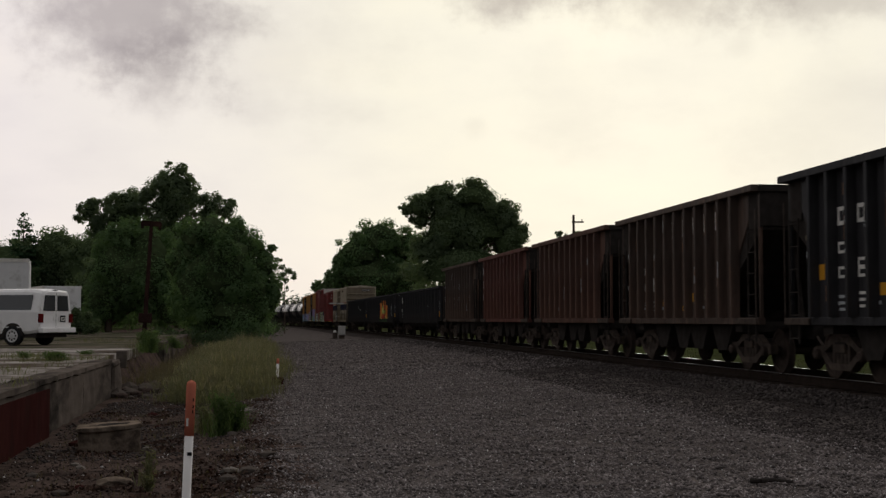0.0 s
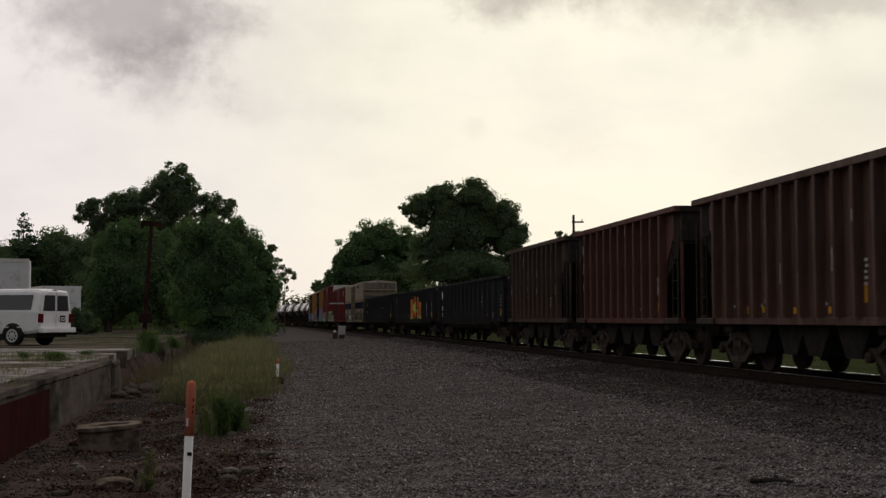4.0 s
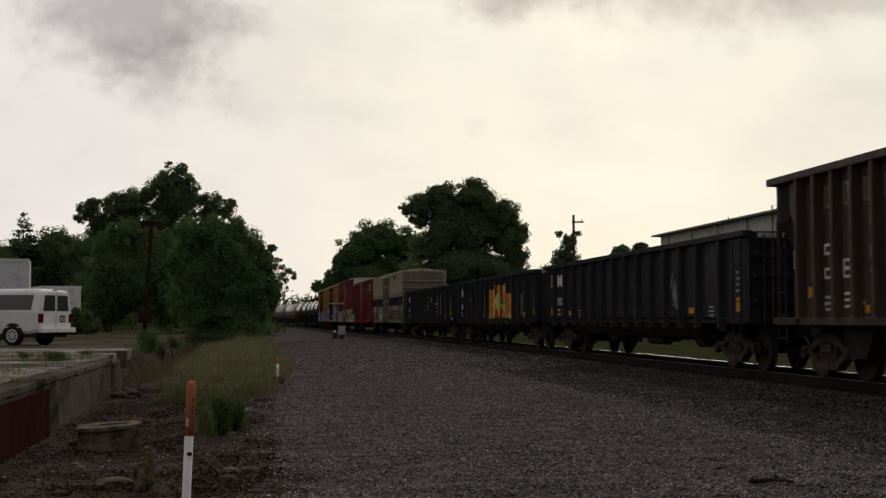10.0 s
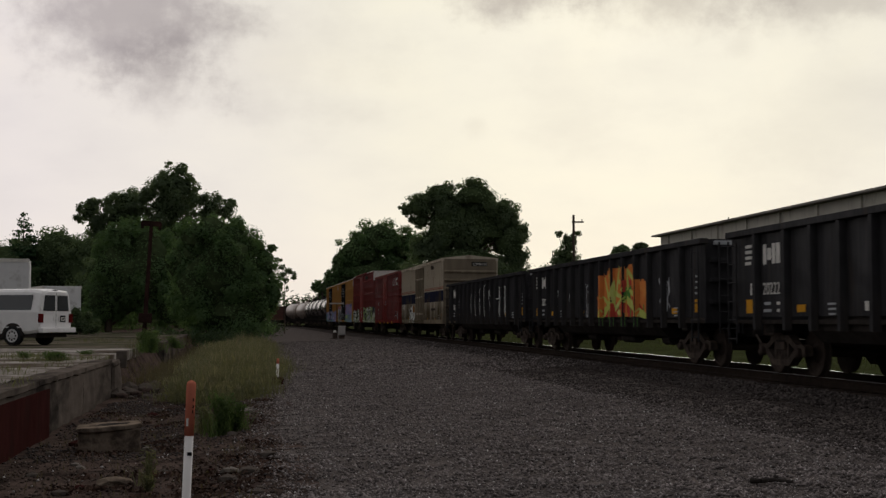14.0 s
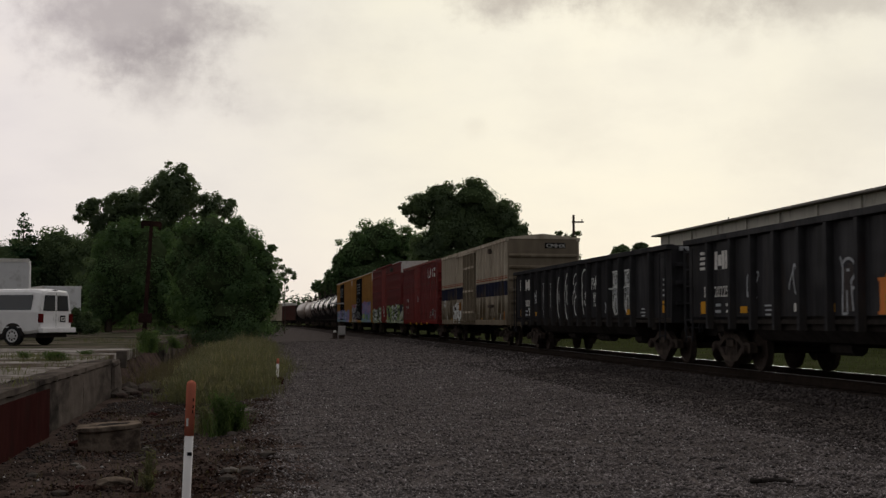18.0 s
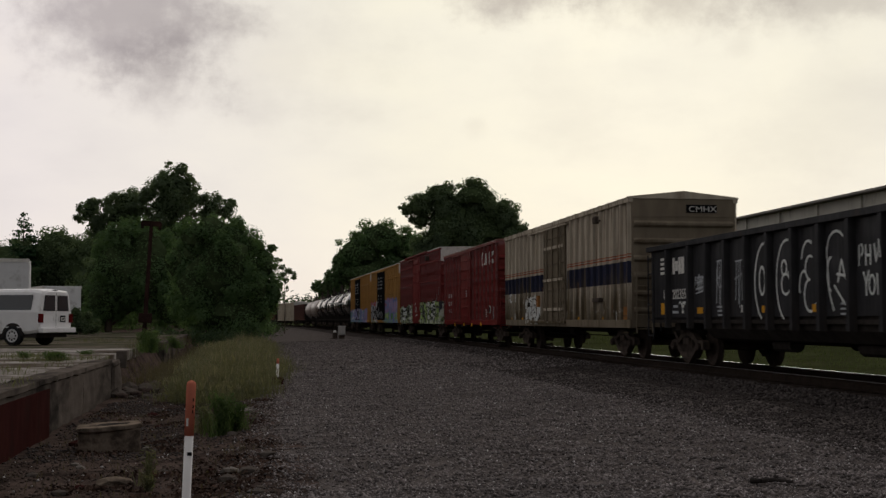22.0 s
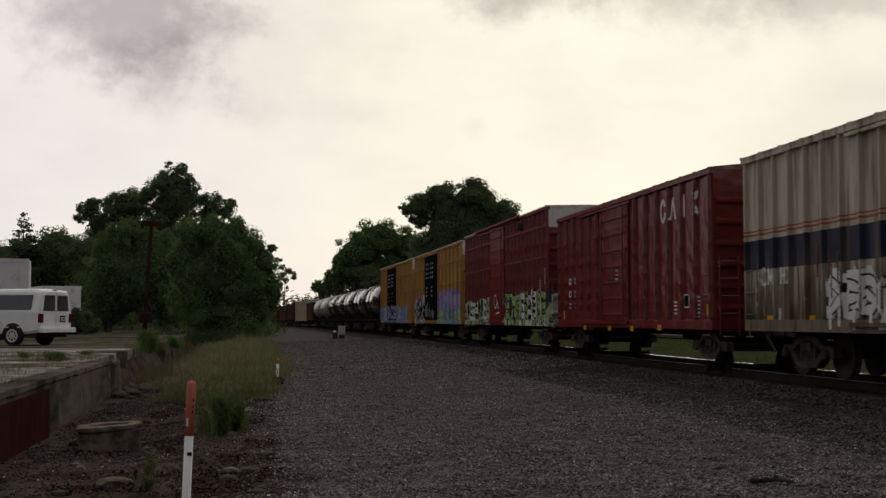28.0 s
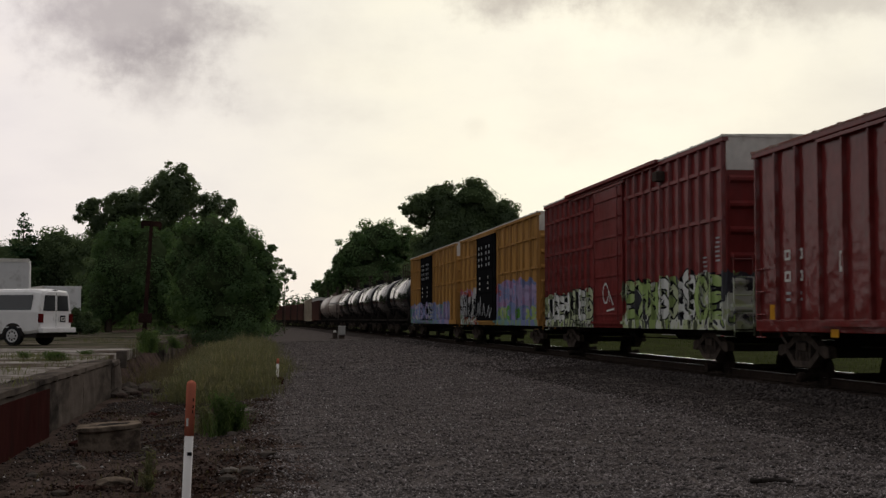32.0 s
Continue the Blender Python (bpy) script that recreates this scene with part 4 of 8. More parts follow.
def hopper(label, mat, half=4.95, top=3.83, ribs=11):
    car = empty("coal_hopper_car")
    tagged(car, label, "hopper car", "hopper cars of the train")
    x = 1.44
    # side sheets with cut-away lower corners
    for s in (-1, 1):
        bm = B()
        a, b = (s * (x - 0.03), s * x) if s > 0 else (s * x, s * (x - 0.03))
        prism(bm, [(-half + 0.60, top), (-half + 0.62, 3.12), (-half + 1.18, 2.45), (-half + 1.22, 1.12), (half - 1.22, 1.12), (half - 1.18, 2.45), (half - 0.62, 3.12), (half - 0.60, top)], "x", a, b)
        part("side_sheet", bm, mat, car)
        bm = B()
        box(bm, min(s * (x - 0.06), s * (x + 0.20)), max(s * (x - 0.06), s * (x + 0.20)), -half - 0.04, half + 0.04, top - 0.14, top, 0.015)
        part("top_chord", bm, mat, car)
        bm = B()
        box(bm, min(s * (x - 0.08), s * (x + 0.07)), max(s * (x - 0.08), s * (x + 0.07)), -half - 0.02, half + 0.02, 1.0, 1.14, 0.012)
        part("side_sill", bm, mat, car)

        def rib():
            r = B()
            prism(r, [(0, 0.01), (0.17, 0.03), (0.185, 0.05), (0.185, 0.12), (0.17, 0.14), (0, 0.16)], "z", 1.14, top - 0.14)
            return finish("rib", r, mat)
        me = shared(("rib", mat, top), rib)
        for i in range(ribs):
            y = -half + 1.25 + (2 * half - 2.5) * i / (ribs - 1)
            ang = 0 if s > 0 else math.pi
            part("rib", me, None, car, "", Matrix.Translation((s * x, y - s * 0.075, 0)) @ Matrix.Rotation(ang, 4, "Z"))
    for s in (-1, 1):
        # Near-black corner and end sheets: shade at the ends painted in, with coal grime.
        for q in (-1, 1):
            bm = B(); box(bm, min(q * x, q * (x - 0.03)), max(q * x, q * (x - 0.03)), min(s * half, s * (half - 0.60)), max(s * half, s * (half - 0.60)), 2.95, top - 0.02); part("corner_sheet", bm, "under", car, "corner sheet darkened for shade and soot")
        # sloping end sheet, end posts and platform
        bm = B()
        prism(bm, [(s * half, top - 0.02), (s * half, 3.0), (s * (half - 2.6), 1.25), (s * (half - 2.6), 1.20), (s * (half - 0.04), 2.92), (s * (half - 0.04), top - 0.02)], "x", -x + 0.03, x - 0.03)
        part("end_slope", bm, "under", car, "slope sheet darkened for its shaded end and coal dust")
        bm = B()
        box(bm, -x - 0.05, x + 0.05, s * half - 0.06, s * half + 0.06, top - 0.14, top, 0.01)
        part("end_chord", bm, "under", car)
        for q in (-1, 1):
            bm = B()
            box(bm, q * (x - 0.03) - 0.03, q * (x - 0.03) + 0.03, s * (half - 0.06) - 0.04, s * (half - 0.06) + 0.04, 1.05, top - 0.1)
            part("corner_post", bm, mat, car)
            bm = B()
            rod(bm, (q * 0.5, s * (half - 0.1), 1.05), (q * 0.5, s * (half - 0.5), 2.6), 0.045, 6)
            part("end_brace", bm, "under", car)
        bm = B()
        box(bm, -x, x, s * half - 0.55 if s > 0 else s * half, s * half if s > 0 else s * half + 0.55, 0.98, 1.06)
        part("end_platform", bm, "under", car)
        ladder(car, -x - 0.05, s * (half - 0.34), 0.75, 2.9, 0.40, "under")
        bm = B(); rod(bm, (-x - 0.10, s * (half - 0.02), 1.1), (-x - 0.10, s * (half - 0.02), top - 0.5), 0.016, 6); part("grab_iron", bm, "iron", car)
        bm = B(); box(bm, -x - 0.12, -x + 0.1, min(s * half, s * (half - 1.1)), max(s * half, s * (half - 1.1)), 1.0, 1.13, 0.02); part("push_pole_pad", bm, "iron", car, "dusty pale step casting")
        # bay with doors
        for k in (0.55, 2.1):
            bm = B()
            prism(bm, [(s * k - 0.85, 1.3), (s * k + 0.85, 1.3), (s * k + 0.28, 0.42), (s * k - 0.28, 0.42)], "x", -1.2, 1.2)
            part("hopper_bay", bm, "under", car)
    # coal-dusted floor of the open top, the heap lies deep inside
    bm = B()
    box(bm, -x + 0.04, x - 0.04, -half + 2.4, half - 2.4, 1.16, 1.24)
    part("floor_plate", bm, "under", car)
    for i in range(3):
        y = -2.2 + 2.2 * i
        bm = B()
        box(bm, -x + 0.03, x - 0.03, y - 0.05, y + 0.05, 2.6, 2.75)
        part("cross_tie", bm, mat, car)
    running_gear(car, half, 1.45)
    return car


def gondola(label, mat, half, top=2.95):
    car = empty("coal_gondola_car")
    tagged(car, label, "gondola car", "gondola cars of the train")
    x = 1.45
    for s in (-1, 1):
        bm = B()
        box(bm, min(s * (x - 0.03), s * x), max(s * (x - 0.03), s * x), -half, half, 1.16, top)
        part("side_sheet", bm, mat, car)
        bm = B()
        box(bm, min(s * (x - 0.06), s * (x + 0.14)), max(s * (x - 0.06), s * (x + 0.14)), -half - 0.03, half + 0.03, top - 0.13, top, 0.015)
        part("top_chord", bm, mat, car)
        bm = B()                                  # the round-bottomed tub hangs between the trucks
        prism(bm, [(s * 0.12, 1.1), (s * 0.14, 0.80), (s * 0.35, 0.63), (s * 0.75, 0.60), (s * 1.15, 0.68), (s * 1.36, 0.90), (s * 1.40, 1.16)], "y", -half + 3.7, half - 3.7)
        part("tub", bm, "under", car, smooth=False)
        for y, w in ((2.4, 0.9), (-1.6, 1.3), (-half + 4.3, 0.6)):
            bm = B(); rod(bm, (s * 0.85, y - w / 2, 0.60), (s * 0.85, y + w / 2, 0.60), 0.16, 10); part("brake_reservoir", bm, "under", car)

        def rib():
            r = B()
            prism(r, [(0, 0.0), (0.13, 0.03), (0.13, 0.15), (0, 0.18)], "z", 0.90, top - 0.13)
            return finish("rib", r, mat)
        me = shared(("grib", mat, top), rib)
        for y in [q * (0.585 + 1.17 * i) for i in range(6) for q in (-1, 1)] + [-half + 1.5, half - 1.5]:
            part("rib", me, None, car, "", Matrix.Translation((s * x, y - s * 0.09, 0)) @ Matrix.Rotation(0 if s > 0 else math.pi, 4, "Z"))
    bm = B()
    box(bm, -x, x, -half + 0.05, half - 0.05, 1.02, 1.1)
    part("floor_plate", bm, "under", car)
    for s in (-1, 1):
        bm = B()
        box(bm, -x, x, s * (half - 0.05) - 0.03, s * (half - 0.05) + 0.03, 1.02, top - 0.02)
        part("end_sheet", bm, mat, car)
        for z in (1.5, 2.0, 2.45):
            bm = B()
            box(bm, -x + 0.1, x - 0.1, s * half - 0.09, s * half + 0.09, z - 0.05, z + 0.05, 0.02)
            part("end_rib", bm, mat, car)
        bm = B(); box(bm, -1.25, -0.35, s * half - 0.10, s * half + 0.10, top - 0.16, top - 0.06, 0.01); part("end_label", bm, "graf_grey", car, "pale strip on the end rail")
        ladder(car, -x - 0.13, s * (half - 0.35), 0.7, top - 0.3, 0.44, mat)
        ladder(car, -0.95, s * (half + 0.14), 0.9, top - 0.2, 0.44, mat, side=False)
    running_gear(car, half, 1.75)
    return car


def boxcar(name, label, half, eave, mat, roof_mat, end_mat, ribs=16, door=(-1.55, 1.55), door_mat=None, low_mat=None, sill=1.0, doors=1, rib_w=0.09, bars=(), ridge=0.20, peak=0.5, truck_in=2.1):
    car = empty(name)
    tagged(car, label, "boxcar", "boxcars of the train")
    x = 1.47
    bm = B()
    box(bm, -x, x, -half, half, sill, eave - 0.02)
    body = part("body", bm, mat, car)
    for s in (-1, 1):
        bm = B()
        box(bm, min(s * (x - 0.1), s * (x + 0.05)), max(s * (x - 0.1), s * (x + 0.05)), -half - 0.01, half + 0.01, sill - 0.13, sill + 0.10, 0.012)
        part("side_sill", bm, low_mat or mat, car)
        bm = B()
        box(bm, min(s * (x - 0.05), s * (x + 0.09)), max(s * (x - 0.05), s * (x + 0.09)), -half - 0.04, half + 0.04, eave - 0.10, eave + 0.02, 0.012)
        part("eave_rail", bm, mat, car)

        def rib():
            r = B()
            prism(r, [(0, 0.0), (0.085, 0.02), (0.085, rib_w - 0.02), (0, rib_w)], "z", sill + 0.10, eave - 0.10)
            return finish("rib", r, mat)
        me = shared(("brib", mat, eave, rib_w), rib)
        for i in range(ribs):
            y = -half + 0.06 + (2 * half - 0.12 - rib_w) * i / (ribs - 1)
            if door[0] - 0.12 < y < door[1] + 0.02:
                continue
            part("rib", me, None, car, "", Matrix.Translation((s * x, y + (rib_w if s < 0 else 0), 0)) @ Matrix.Rotation(0 if s > 0 else math.pi, 4, "Z"))
        # door leaves with bars, rods and tracks
        for k in range(doors):
            a = door[0] + (door[1] - door[0]) * k / doors
            b = door[0] + (door[1] - door[0]) * (k + 1) / doors
            bm = B()
            box(bm, min(s * (x + 0.01), s * (x + 0.075)), max(s * (x + 0.01), s * (x + 0.075)), a + 0.01, b - 0.01, sill + 0.06, eave - 0.16, 0.01)
            leaf = part("door", bm, door_mat or mat, car)
            for i in range(7):
                z = sill + 0.25 + (eave - sill - 0.75) * i / 6
                bm = B()
                box(bm, min(s * (x + 0.07), s * (x + 0.11)), max(s * (x + 0.07), s * (x + 0.11)), a + 0.1, b - 0.1, z - 0.03, z + 0.03, 0.008)
                part("door_bar", bm, door_mat or mat, leaf)
            for yy in (a + 0.3, b - 0.3):
                bm = B()
                rod(bm, (s * (x + 0.13), yy, sill + 0.05), (s * (x + 0.13), yy, eave - 0.2), 0.02, 6)
                part("locking_rod", bm, door_mat or mat, leaf)
        bm = B()
        box(bm, min(s * x, s * (x + 0.12)), max(s * x, s * (x + 0.12)), door[0] - 0.3, door[1] + 2.4, eave - 0.19, eave - 0.13)
        part("door_track", bm, mat, car)
        bm = B()
        box(bm, min(s * x, s * (x + 0.13)), max(s * x, s * (x + 0.13)), door[0] - 0.1, door[1] + 2.4, sill - 0.02, sill + 0.05)
        part("door_track", bm, mat, car)
    # roof: a shallow ridge with seams
    bm = B()
    prism(bm, [(-x - 0.10, eave), (-x - 0.10, eave + 0.035), (0, eave + ridge), (x + 0.10, eave + 0.035), (x + 0.10, eave)], "y", -half - 0.05, half + 0.05)
    roof = part("roof", bm, roof_mat, car)
    n = int(half * 2 / 0.95)
    def seam():
        r = B()
        for s in (-1, 1):
            prism(r, [(s * (x + 0.11), eave + 0.03), (s * (x + 0.11), eave + 0.05), (0, eave + ridge + 0.018), (0, eave + ridge - 0.005)], "y", -0.035, 0.035)
        return finish("roof_seam", r, roof_mat)
    me = shared(("seam", roof_mat, eave, ridge), seam)
    for i in range(n + 1):
        part("roof_seam", me, None, roof, "", (0, -half + 2 * half * i / n, 0))
    for s in (-1, 1):
        bm = B()
        prism(bm, [(-x, eave - peak), (-x, eave), (0, eave + ridge - 0.03), (x, eave), (x, eave - peak)], "y", s * half, s * (half + 0.03))
        part("end_peak", bm, roof_mat if roof_mat == "silver" else end_mat, car)
        bm = B()
        box(bm, -x, x, min(s * half, s * (half + 0.02)), max(s * half, s * (half + 0.02)), sill - 0.1, eave - peak)
        part("end_sheet", bm, end_mat, car)
        for i in range(6):
            z = sill + 0.35 + (eave - sill - 0.55 - peak) * i / 5
            bm = B()
            prism(bm, [(s * half, z - 0.11), (s * (half + 0.09), z - 0.03), (s * (half + 0.09), z + 0.03), (s * half, z + 0.11)], "x", -x + 0.06, x - 0.06)
            part("end_corrugation", bm, end_mat, car)
        ladder(car, -x - 0.06, s * (half - 0.30), 0.75, 2.1, 0.44, mat)
        ladder(car, -1.15, s * (half + 0.13), 0.85, 2.4, 0.44, end_mat, side=False)
    for y0, y1, z0, z1, k in bars:
        bm = B()
        box(bm, -x - 0.006, -x + 0.01, y0, y1, z0, z1)
        part("painted_band", bm, k, car)
    running_gear(car, half, truck_in)
    return car, body


def tank_car(label, mat, half, r=1.38, dome=True):
    car = empty("tank_car")
    tagged(car, label, "tank car", "tank cars of the train")
    bm = B()
    zc = 1.15 + r
    prof = [(-half + 0.02, 0.01), (-half + 0.06, r * 0.45), (-half + 0.2, r * 0.78), (-half + 0.42, r * 0.95), (-half + 0.62, r), (half - 0.62, r), (half - 0.42, r * 0.95), (half - 0.2, r * 0.78), (half - 0.06, r * 0.45), (half - 0.02, 0.01)]
    lathe(bm, prof, "y", 36, (0, 0, zc))
    part("tank_shell", bm, mat, car, smooth=True)
    bm = B()
    box(bm, -0.45, 0.45, -half + 0.1, half - 0.1, 1.0, 1.3)
    for y in (-half + 1.6, half - 1.6):
        prism(bm, [(-1.3, 1.0), (1.3, 1.0), (1.15, 1.75), (0.6, 1.35), (-0.6, 1.35), (-1.15, 1.75)], "y", y - 0.22, y + 0.22)
    part("saddle", bm, "under", car)
    bm = B()
    for s in (-1, 1):
        box(bm, min(s * 1.3, s * 1.5), max(s * 1.3, s * 1.5), -half, half, 1.02, 1.12)
        rod(bm, (s * 1.48, -half, 1.9), (s * 1.48, half, 1.9), 0.02, 6)
        for i in range(5):
            y = -half + 2 * half * i / 4
            rod(bm, (s * 1.48, y, 1.1), (s * 1.48, y, 1.9), 0.02, 6)
    part("running_board", bm, "under", car)
    if dome:
        bm = B()
        rod(bm, (0, 0, zc + r - 0.1), (0, 0, zc + r + 0.32), 0.38, 16)
        rod(bm, (0.1, 0.1, zc + r + 0.3), (0.1, 0.1, zc + r + 0.45), 0.12, 10)
        part("dome", bm, mat, car)
        bm = B()
        for s in (-1, 1):
            box(bm, min(s * 0.5, s * 0.95), max(s * 0.5, s * 0.95), -1.2, 1.2, zc + r - 0.05, zc + r)
            rod(bm, (s * 0.95, -1.2, zc + r + 0.75), (s * 0.95, 1.2, zc + r + 0.75), 0.03, 6)
            for y in (-1.2, 0, 1.2):
                rod(bm, (s * 0.95, y, zc + r - 0.2), (s * 0.95, y, zc + r + 0.75), 0.03, 6)
        part("dome_platform", bm, "iron", car)
    for i in (-1, 1):
        bm = B()
        lathe(bm, [(i * half * 0.5 - 0.06, r + 0.012), (i * half * 0.5 + 0.06, r + 0.012)], "y", 36, (0, 0, zc))
        part("tank_band", bm, mat, car)
    running_gear(car, half, 1.45)
    return car


TRAIN = []      # (car, how far up the track its middle is at the start)


def column(car, y, z, n, w, h, gap, mat="letter", x=-1.445, seed=0):
    """Small stencilled lines that cannot be read: n bars under one another."""
    rng = random.Random(seed + int(y * 100))
    for i in range(n):
        plate(car, y + rng.uniform(-0.02, 0.02), z - i * gap, w * rng.uniform(0.7, 1.0), h, mat, x, "stencil_bar")


def make_train():
    # --- hoppers
    P = -1.444
    looks = (("dark brown open coal hopper with faded lettering", "hopper", 62.9), ("dull rust-red open coal hopper with a white placard", "hopper_red", 51.7),
             ("dark rust-brown open coal hopper with worn ribs", "hopper_brown", 40.5), ("dark grey-brown open coal hopper with white lettering", "hopper", 29.4), ("black open coal hopper with white marks and an orange tag", "black", 18.1))
    for k, (label, mat, u) in enumerate(looks):
        car = hopper(label, mat)
        TRAIN.append((car, u))
        rng = random.Random(k + 3)
        if k in (0, 3):                                  # the railroad's name, as plain bars
            for i in range(8):
                hollow(car, 2.70 - 0.745 * i, 3.28, 0.20, 0.40, 0.05, "letter" if k == 3 else "tan_low", P)
        if k in (0, 3, 4):
            for y in (2.70, 1.96):
                hollow(car, y, 2.35 if y > 2 else 2.05, 0.30, 0.2, 0.05, "letter", P, "number_bar")
                hollow(car, y, 1.92, 0.30, 0.2, 0.05, "letter", P, "number_bar")
            column(car, 1.98, 1.55, 3, 0.26, 0.05, 0.11, "letter", P)
            column(car, 2.72, 1.5, 3, 0.26, 0.05, 0.11, "graf_grey", P)
        if k == 4:
            for y in (2.70, 1.96):
                hollow(car, y, 2.9, 0.30, 0.32, 0.07, "letter", P)
        spots = {0: ((3.33, 1.6, 0.22, 0.24), (1.11, 1.28, 0.22, 0.16), (-0.37, 1.28, 0.22, 0.16), (-1.85, 1.28, 0.24, 0.16), (-3.3, 2.0, 0.34, 0.3)),
                 1: ((3.33, 1.6, 0.2, 0.3), (1.11, 1.25, 0.2, 0.15), (-1.11, 1.25, 0.24, 0.16), (-3.3, 1.4, 0.26, 0.3)),
                 2: ((2.0, 1.3, 0.14, 0.2), (1.15, 1.3, 0.16, 0.15), (-0.37, 1.27, 0.16, 0.15), (-1.85, 1.27, 0.16, 0.15), (-3.2, 1.55, 0.22, 0.4)),
                 3: ((3.33, 1.72, 0.26, 0.26), (1.11, 1.5, 0.28, 0.2), (-0.37, 1.37, 0.24, 0.14), (-1.11, 1.62, 0.34, 0.24)),
                 4: ((3.4, 1.95, 0.36, 0.34), (1.11, 1.6, 0.3, 0.25), (-1.11, 1.4, 0.3, 0.2))}[k]
        for y, z, w, h in spots:
            plate(car, y + 0.13, z, w * 0.72, h * 0.82, "reflector", P, "reflector")
        if k == 1:
            plate(car, -3.17, 1.95, 0.22, 0.42, "letter", P, "placard")
            plate(car, -3.17, 2.0, 0.13, 0.2, "graf_grey", P - 0.006, "placard_print")
        if k == 2:
            column(car, -3.12, 2.1, 5, 0.12, 0.05, 0.1, "letter", P)
        for i in range(26):                              # scrapes and rust on the ribs, with pale streaks for their highlights
            y = 3.725 - 0.745 * rng.randrange(0, 11) + rng.uniform(-0.03, 0.03)
            h = rng.uniform(0.06, 0.45)
            plate(car, y, rng.uniform(1.3 + h / 2, 3.6 - h / 2), rng.uniform(0.012, 0.03), h, ("rust_streak", "rust_streak", "tan_low", "iron", "graf_grey")[rng.randrange(5)], -1.626, "paint_scrape")
        for y in (-1.48, 1.48, 2.96):
            plate(car, y, 1.38, 0.3, 0.06, "graf_grey", P, "stencil_bar")
    # --- gondolas
    G = -1.455
    for k, (u, half, num) in enumerate(((78.7, 9.4, "20222"), (99.05, 9.3, "202256"), (119.2, 9.55, "202355"))):
        car = gondola(("black open coal gondola with yellow reflectors and a small tag", "black open coal gondola with orange and yellow graffiti", "black open coal gondola with white spray-can scrawls")[k], "black", half)
        TRAIN.append((car, u))
        side = car.children[0]
        e = half - 9.3
        writing(car, num, 7.62 + e, 1.60, 0.34, x=G)
        plate(car, half - 1.08, 1.72, 0.10, 0.24, "letter", G, "mark_bar")
        for i in range(4):                               # the emblem, as plain shapes
            plate(car, half - 0.98 + 0.02 * i, 2.60 - 0.115 * i, 0.40 - 0.03 * i, 0.065, "letter", G, "emblem_bar")
        for y, w, h in ((7.72, 0.16, 0.40), (7.50, 0.20, 0.24), (7.28, 0.16, 0.40), (7.06, 0.20, 0.40)):
            plate(car, y - 0.22 + e, 2.40, w, h, "letter", G, "emblem_bar")
        column(car, 7.4 + e, 1.42, 2, 0.42, 0.06, 0.14, "graf_grey", G)
        column(car, 6.85 + e, 1.42, 2, 0.16, 0.06, 0.14, "letter", G)
        plate(car, half - 1.0, 1.37, 0.40, 0.28, "reflector", G, "reflector")
        for y in ((5.9, 2.07, -0.29, -5.87) if k != 1 else (1.84, -7.1, 5.9)):
            plate(car, y, 1.31, 0.38, 0.14, "reflector", G, "reflector")
        plate(car, -half + 0.6, 1.42, 0.22, 0.3, "reflector", G, "reflector")
        column(car, -half + 0.6, 2.1, 4, 0.16, 0.05, 0.13, "graf_grey", G)
        plate(car, 3.28, 1.33, 0.18, 0.16, "letter", G, "label_plate")
        for y in (-1.4, -7.2, 4.6):
            column(car, y, 1.38, 3, 0.36, 0.035, 0.09, "graf_grey", G)
        out = gondola_skin(half)
        if k == 0:
            scrawl(car, -4.75, 1.95, 0.85, 0.75, "graf_grey", 4, G, 5, 0.035); scrawl(car, -4.85, 1.60, 0.6, 0.6, "graf_grey", 41, G - 0.002, 3, 0.025)
            scrawl(car, -7.2, 1.75, 0.8, 0.5, "tie_stone", 43, G, 5, 0.05, "worn grey scrawl")
        if k == 1:
            spray_fill(car, [(0.05, 1.18), (0.0, 1.75), (-0.42, 1.85), (-0.5, 2.36), (-1.5, 2.55), (-3.7, 2.58), (-4.05, 2.15), (-4.9, 2.1), (-5.1, 1.18)], "graf_orange", out, 0.003, 0.05, seed=1, label="orange spray-painted ground")
            spray_fill(car, [(-0.55, 1.18), (-0.6, 1.45), (-1.6, 1.62), (-2.6, 1.5), (-3.6, 1.75), (-4.3, 1.5), (-4.9, 1.18)], "graf_red", out, 0.005, 0.08, seed=2, label="red spray-painted patches")
            spray_fill(car, [(-2.7, 1.75), (-2.9, 2.2), (-3.5, 2.25), (-3.6, 1.9)], "graf_red", out, 0.005, 0.08, seed=3, label="red spray-painted patches")
            spray_fill(car, [(-3.0, 1.6), (-3.0, 1.95), (-3.5, 2.0), (-3.4, 1.6)], "graf_leaf", out, 0.006, 0.06, seed=4, label="green spray-painted patch")
            for y in (-0.585, -1.755, -2.925, -4.095):
                spray(car, [[(y, 1.5), (y, 0.92)]], 0.17, "graf_leaf", out, 0.007, label="green paint run down to the rib's foot")
            for y, z in ((-0.25, 1.1), (-1.2, 1.05), (-2.2, 1.1), (-3.4, 1.08), (-4.6, 1.05)):
                spray(car, [[(y, 1.5), (y, z + 0.07)]], 0.09, "graf_leaf", out, 0.007, label="green paint run")
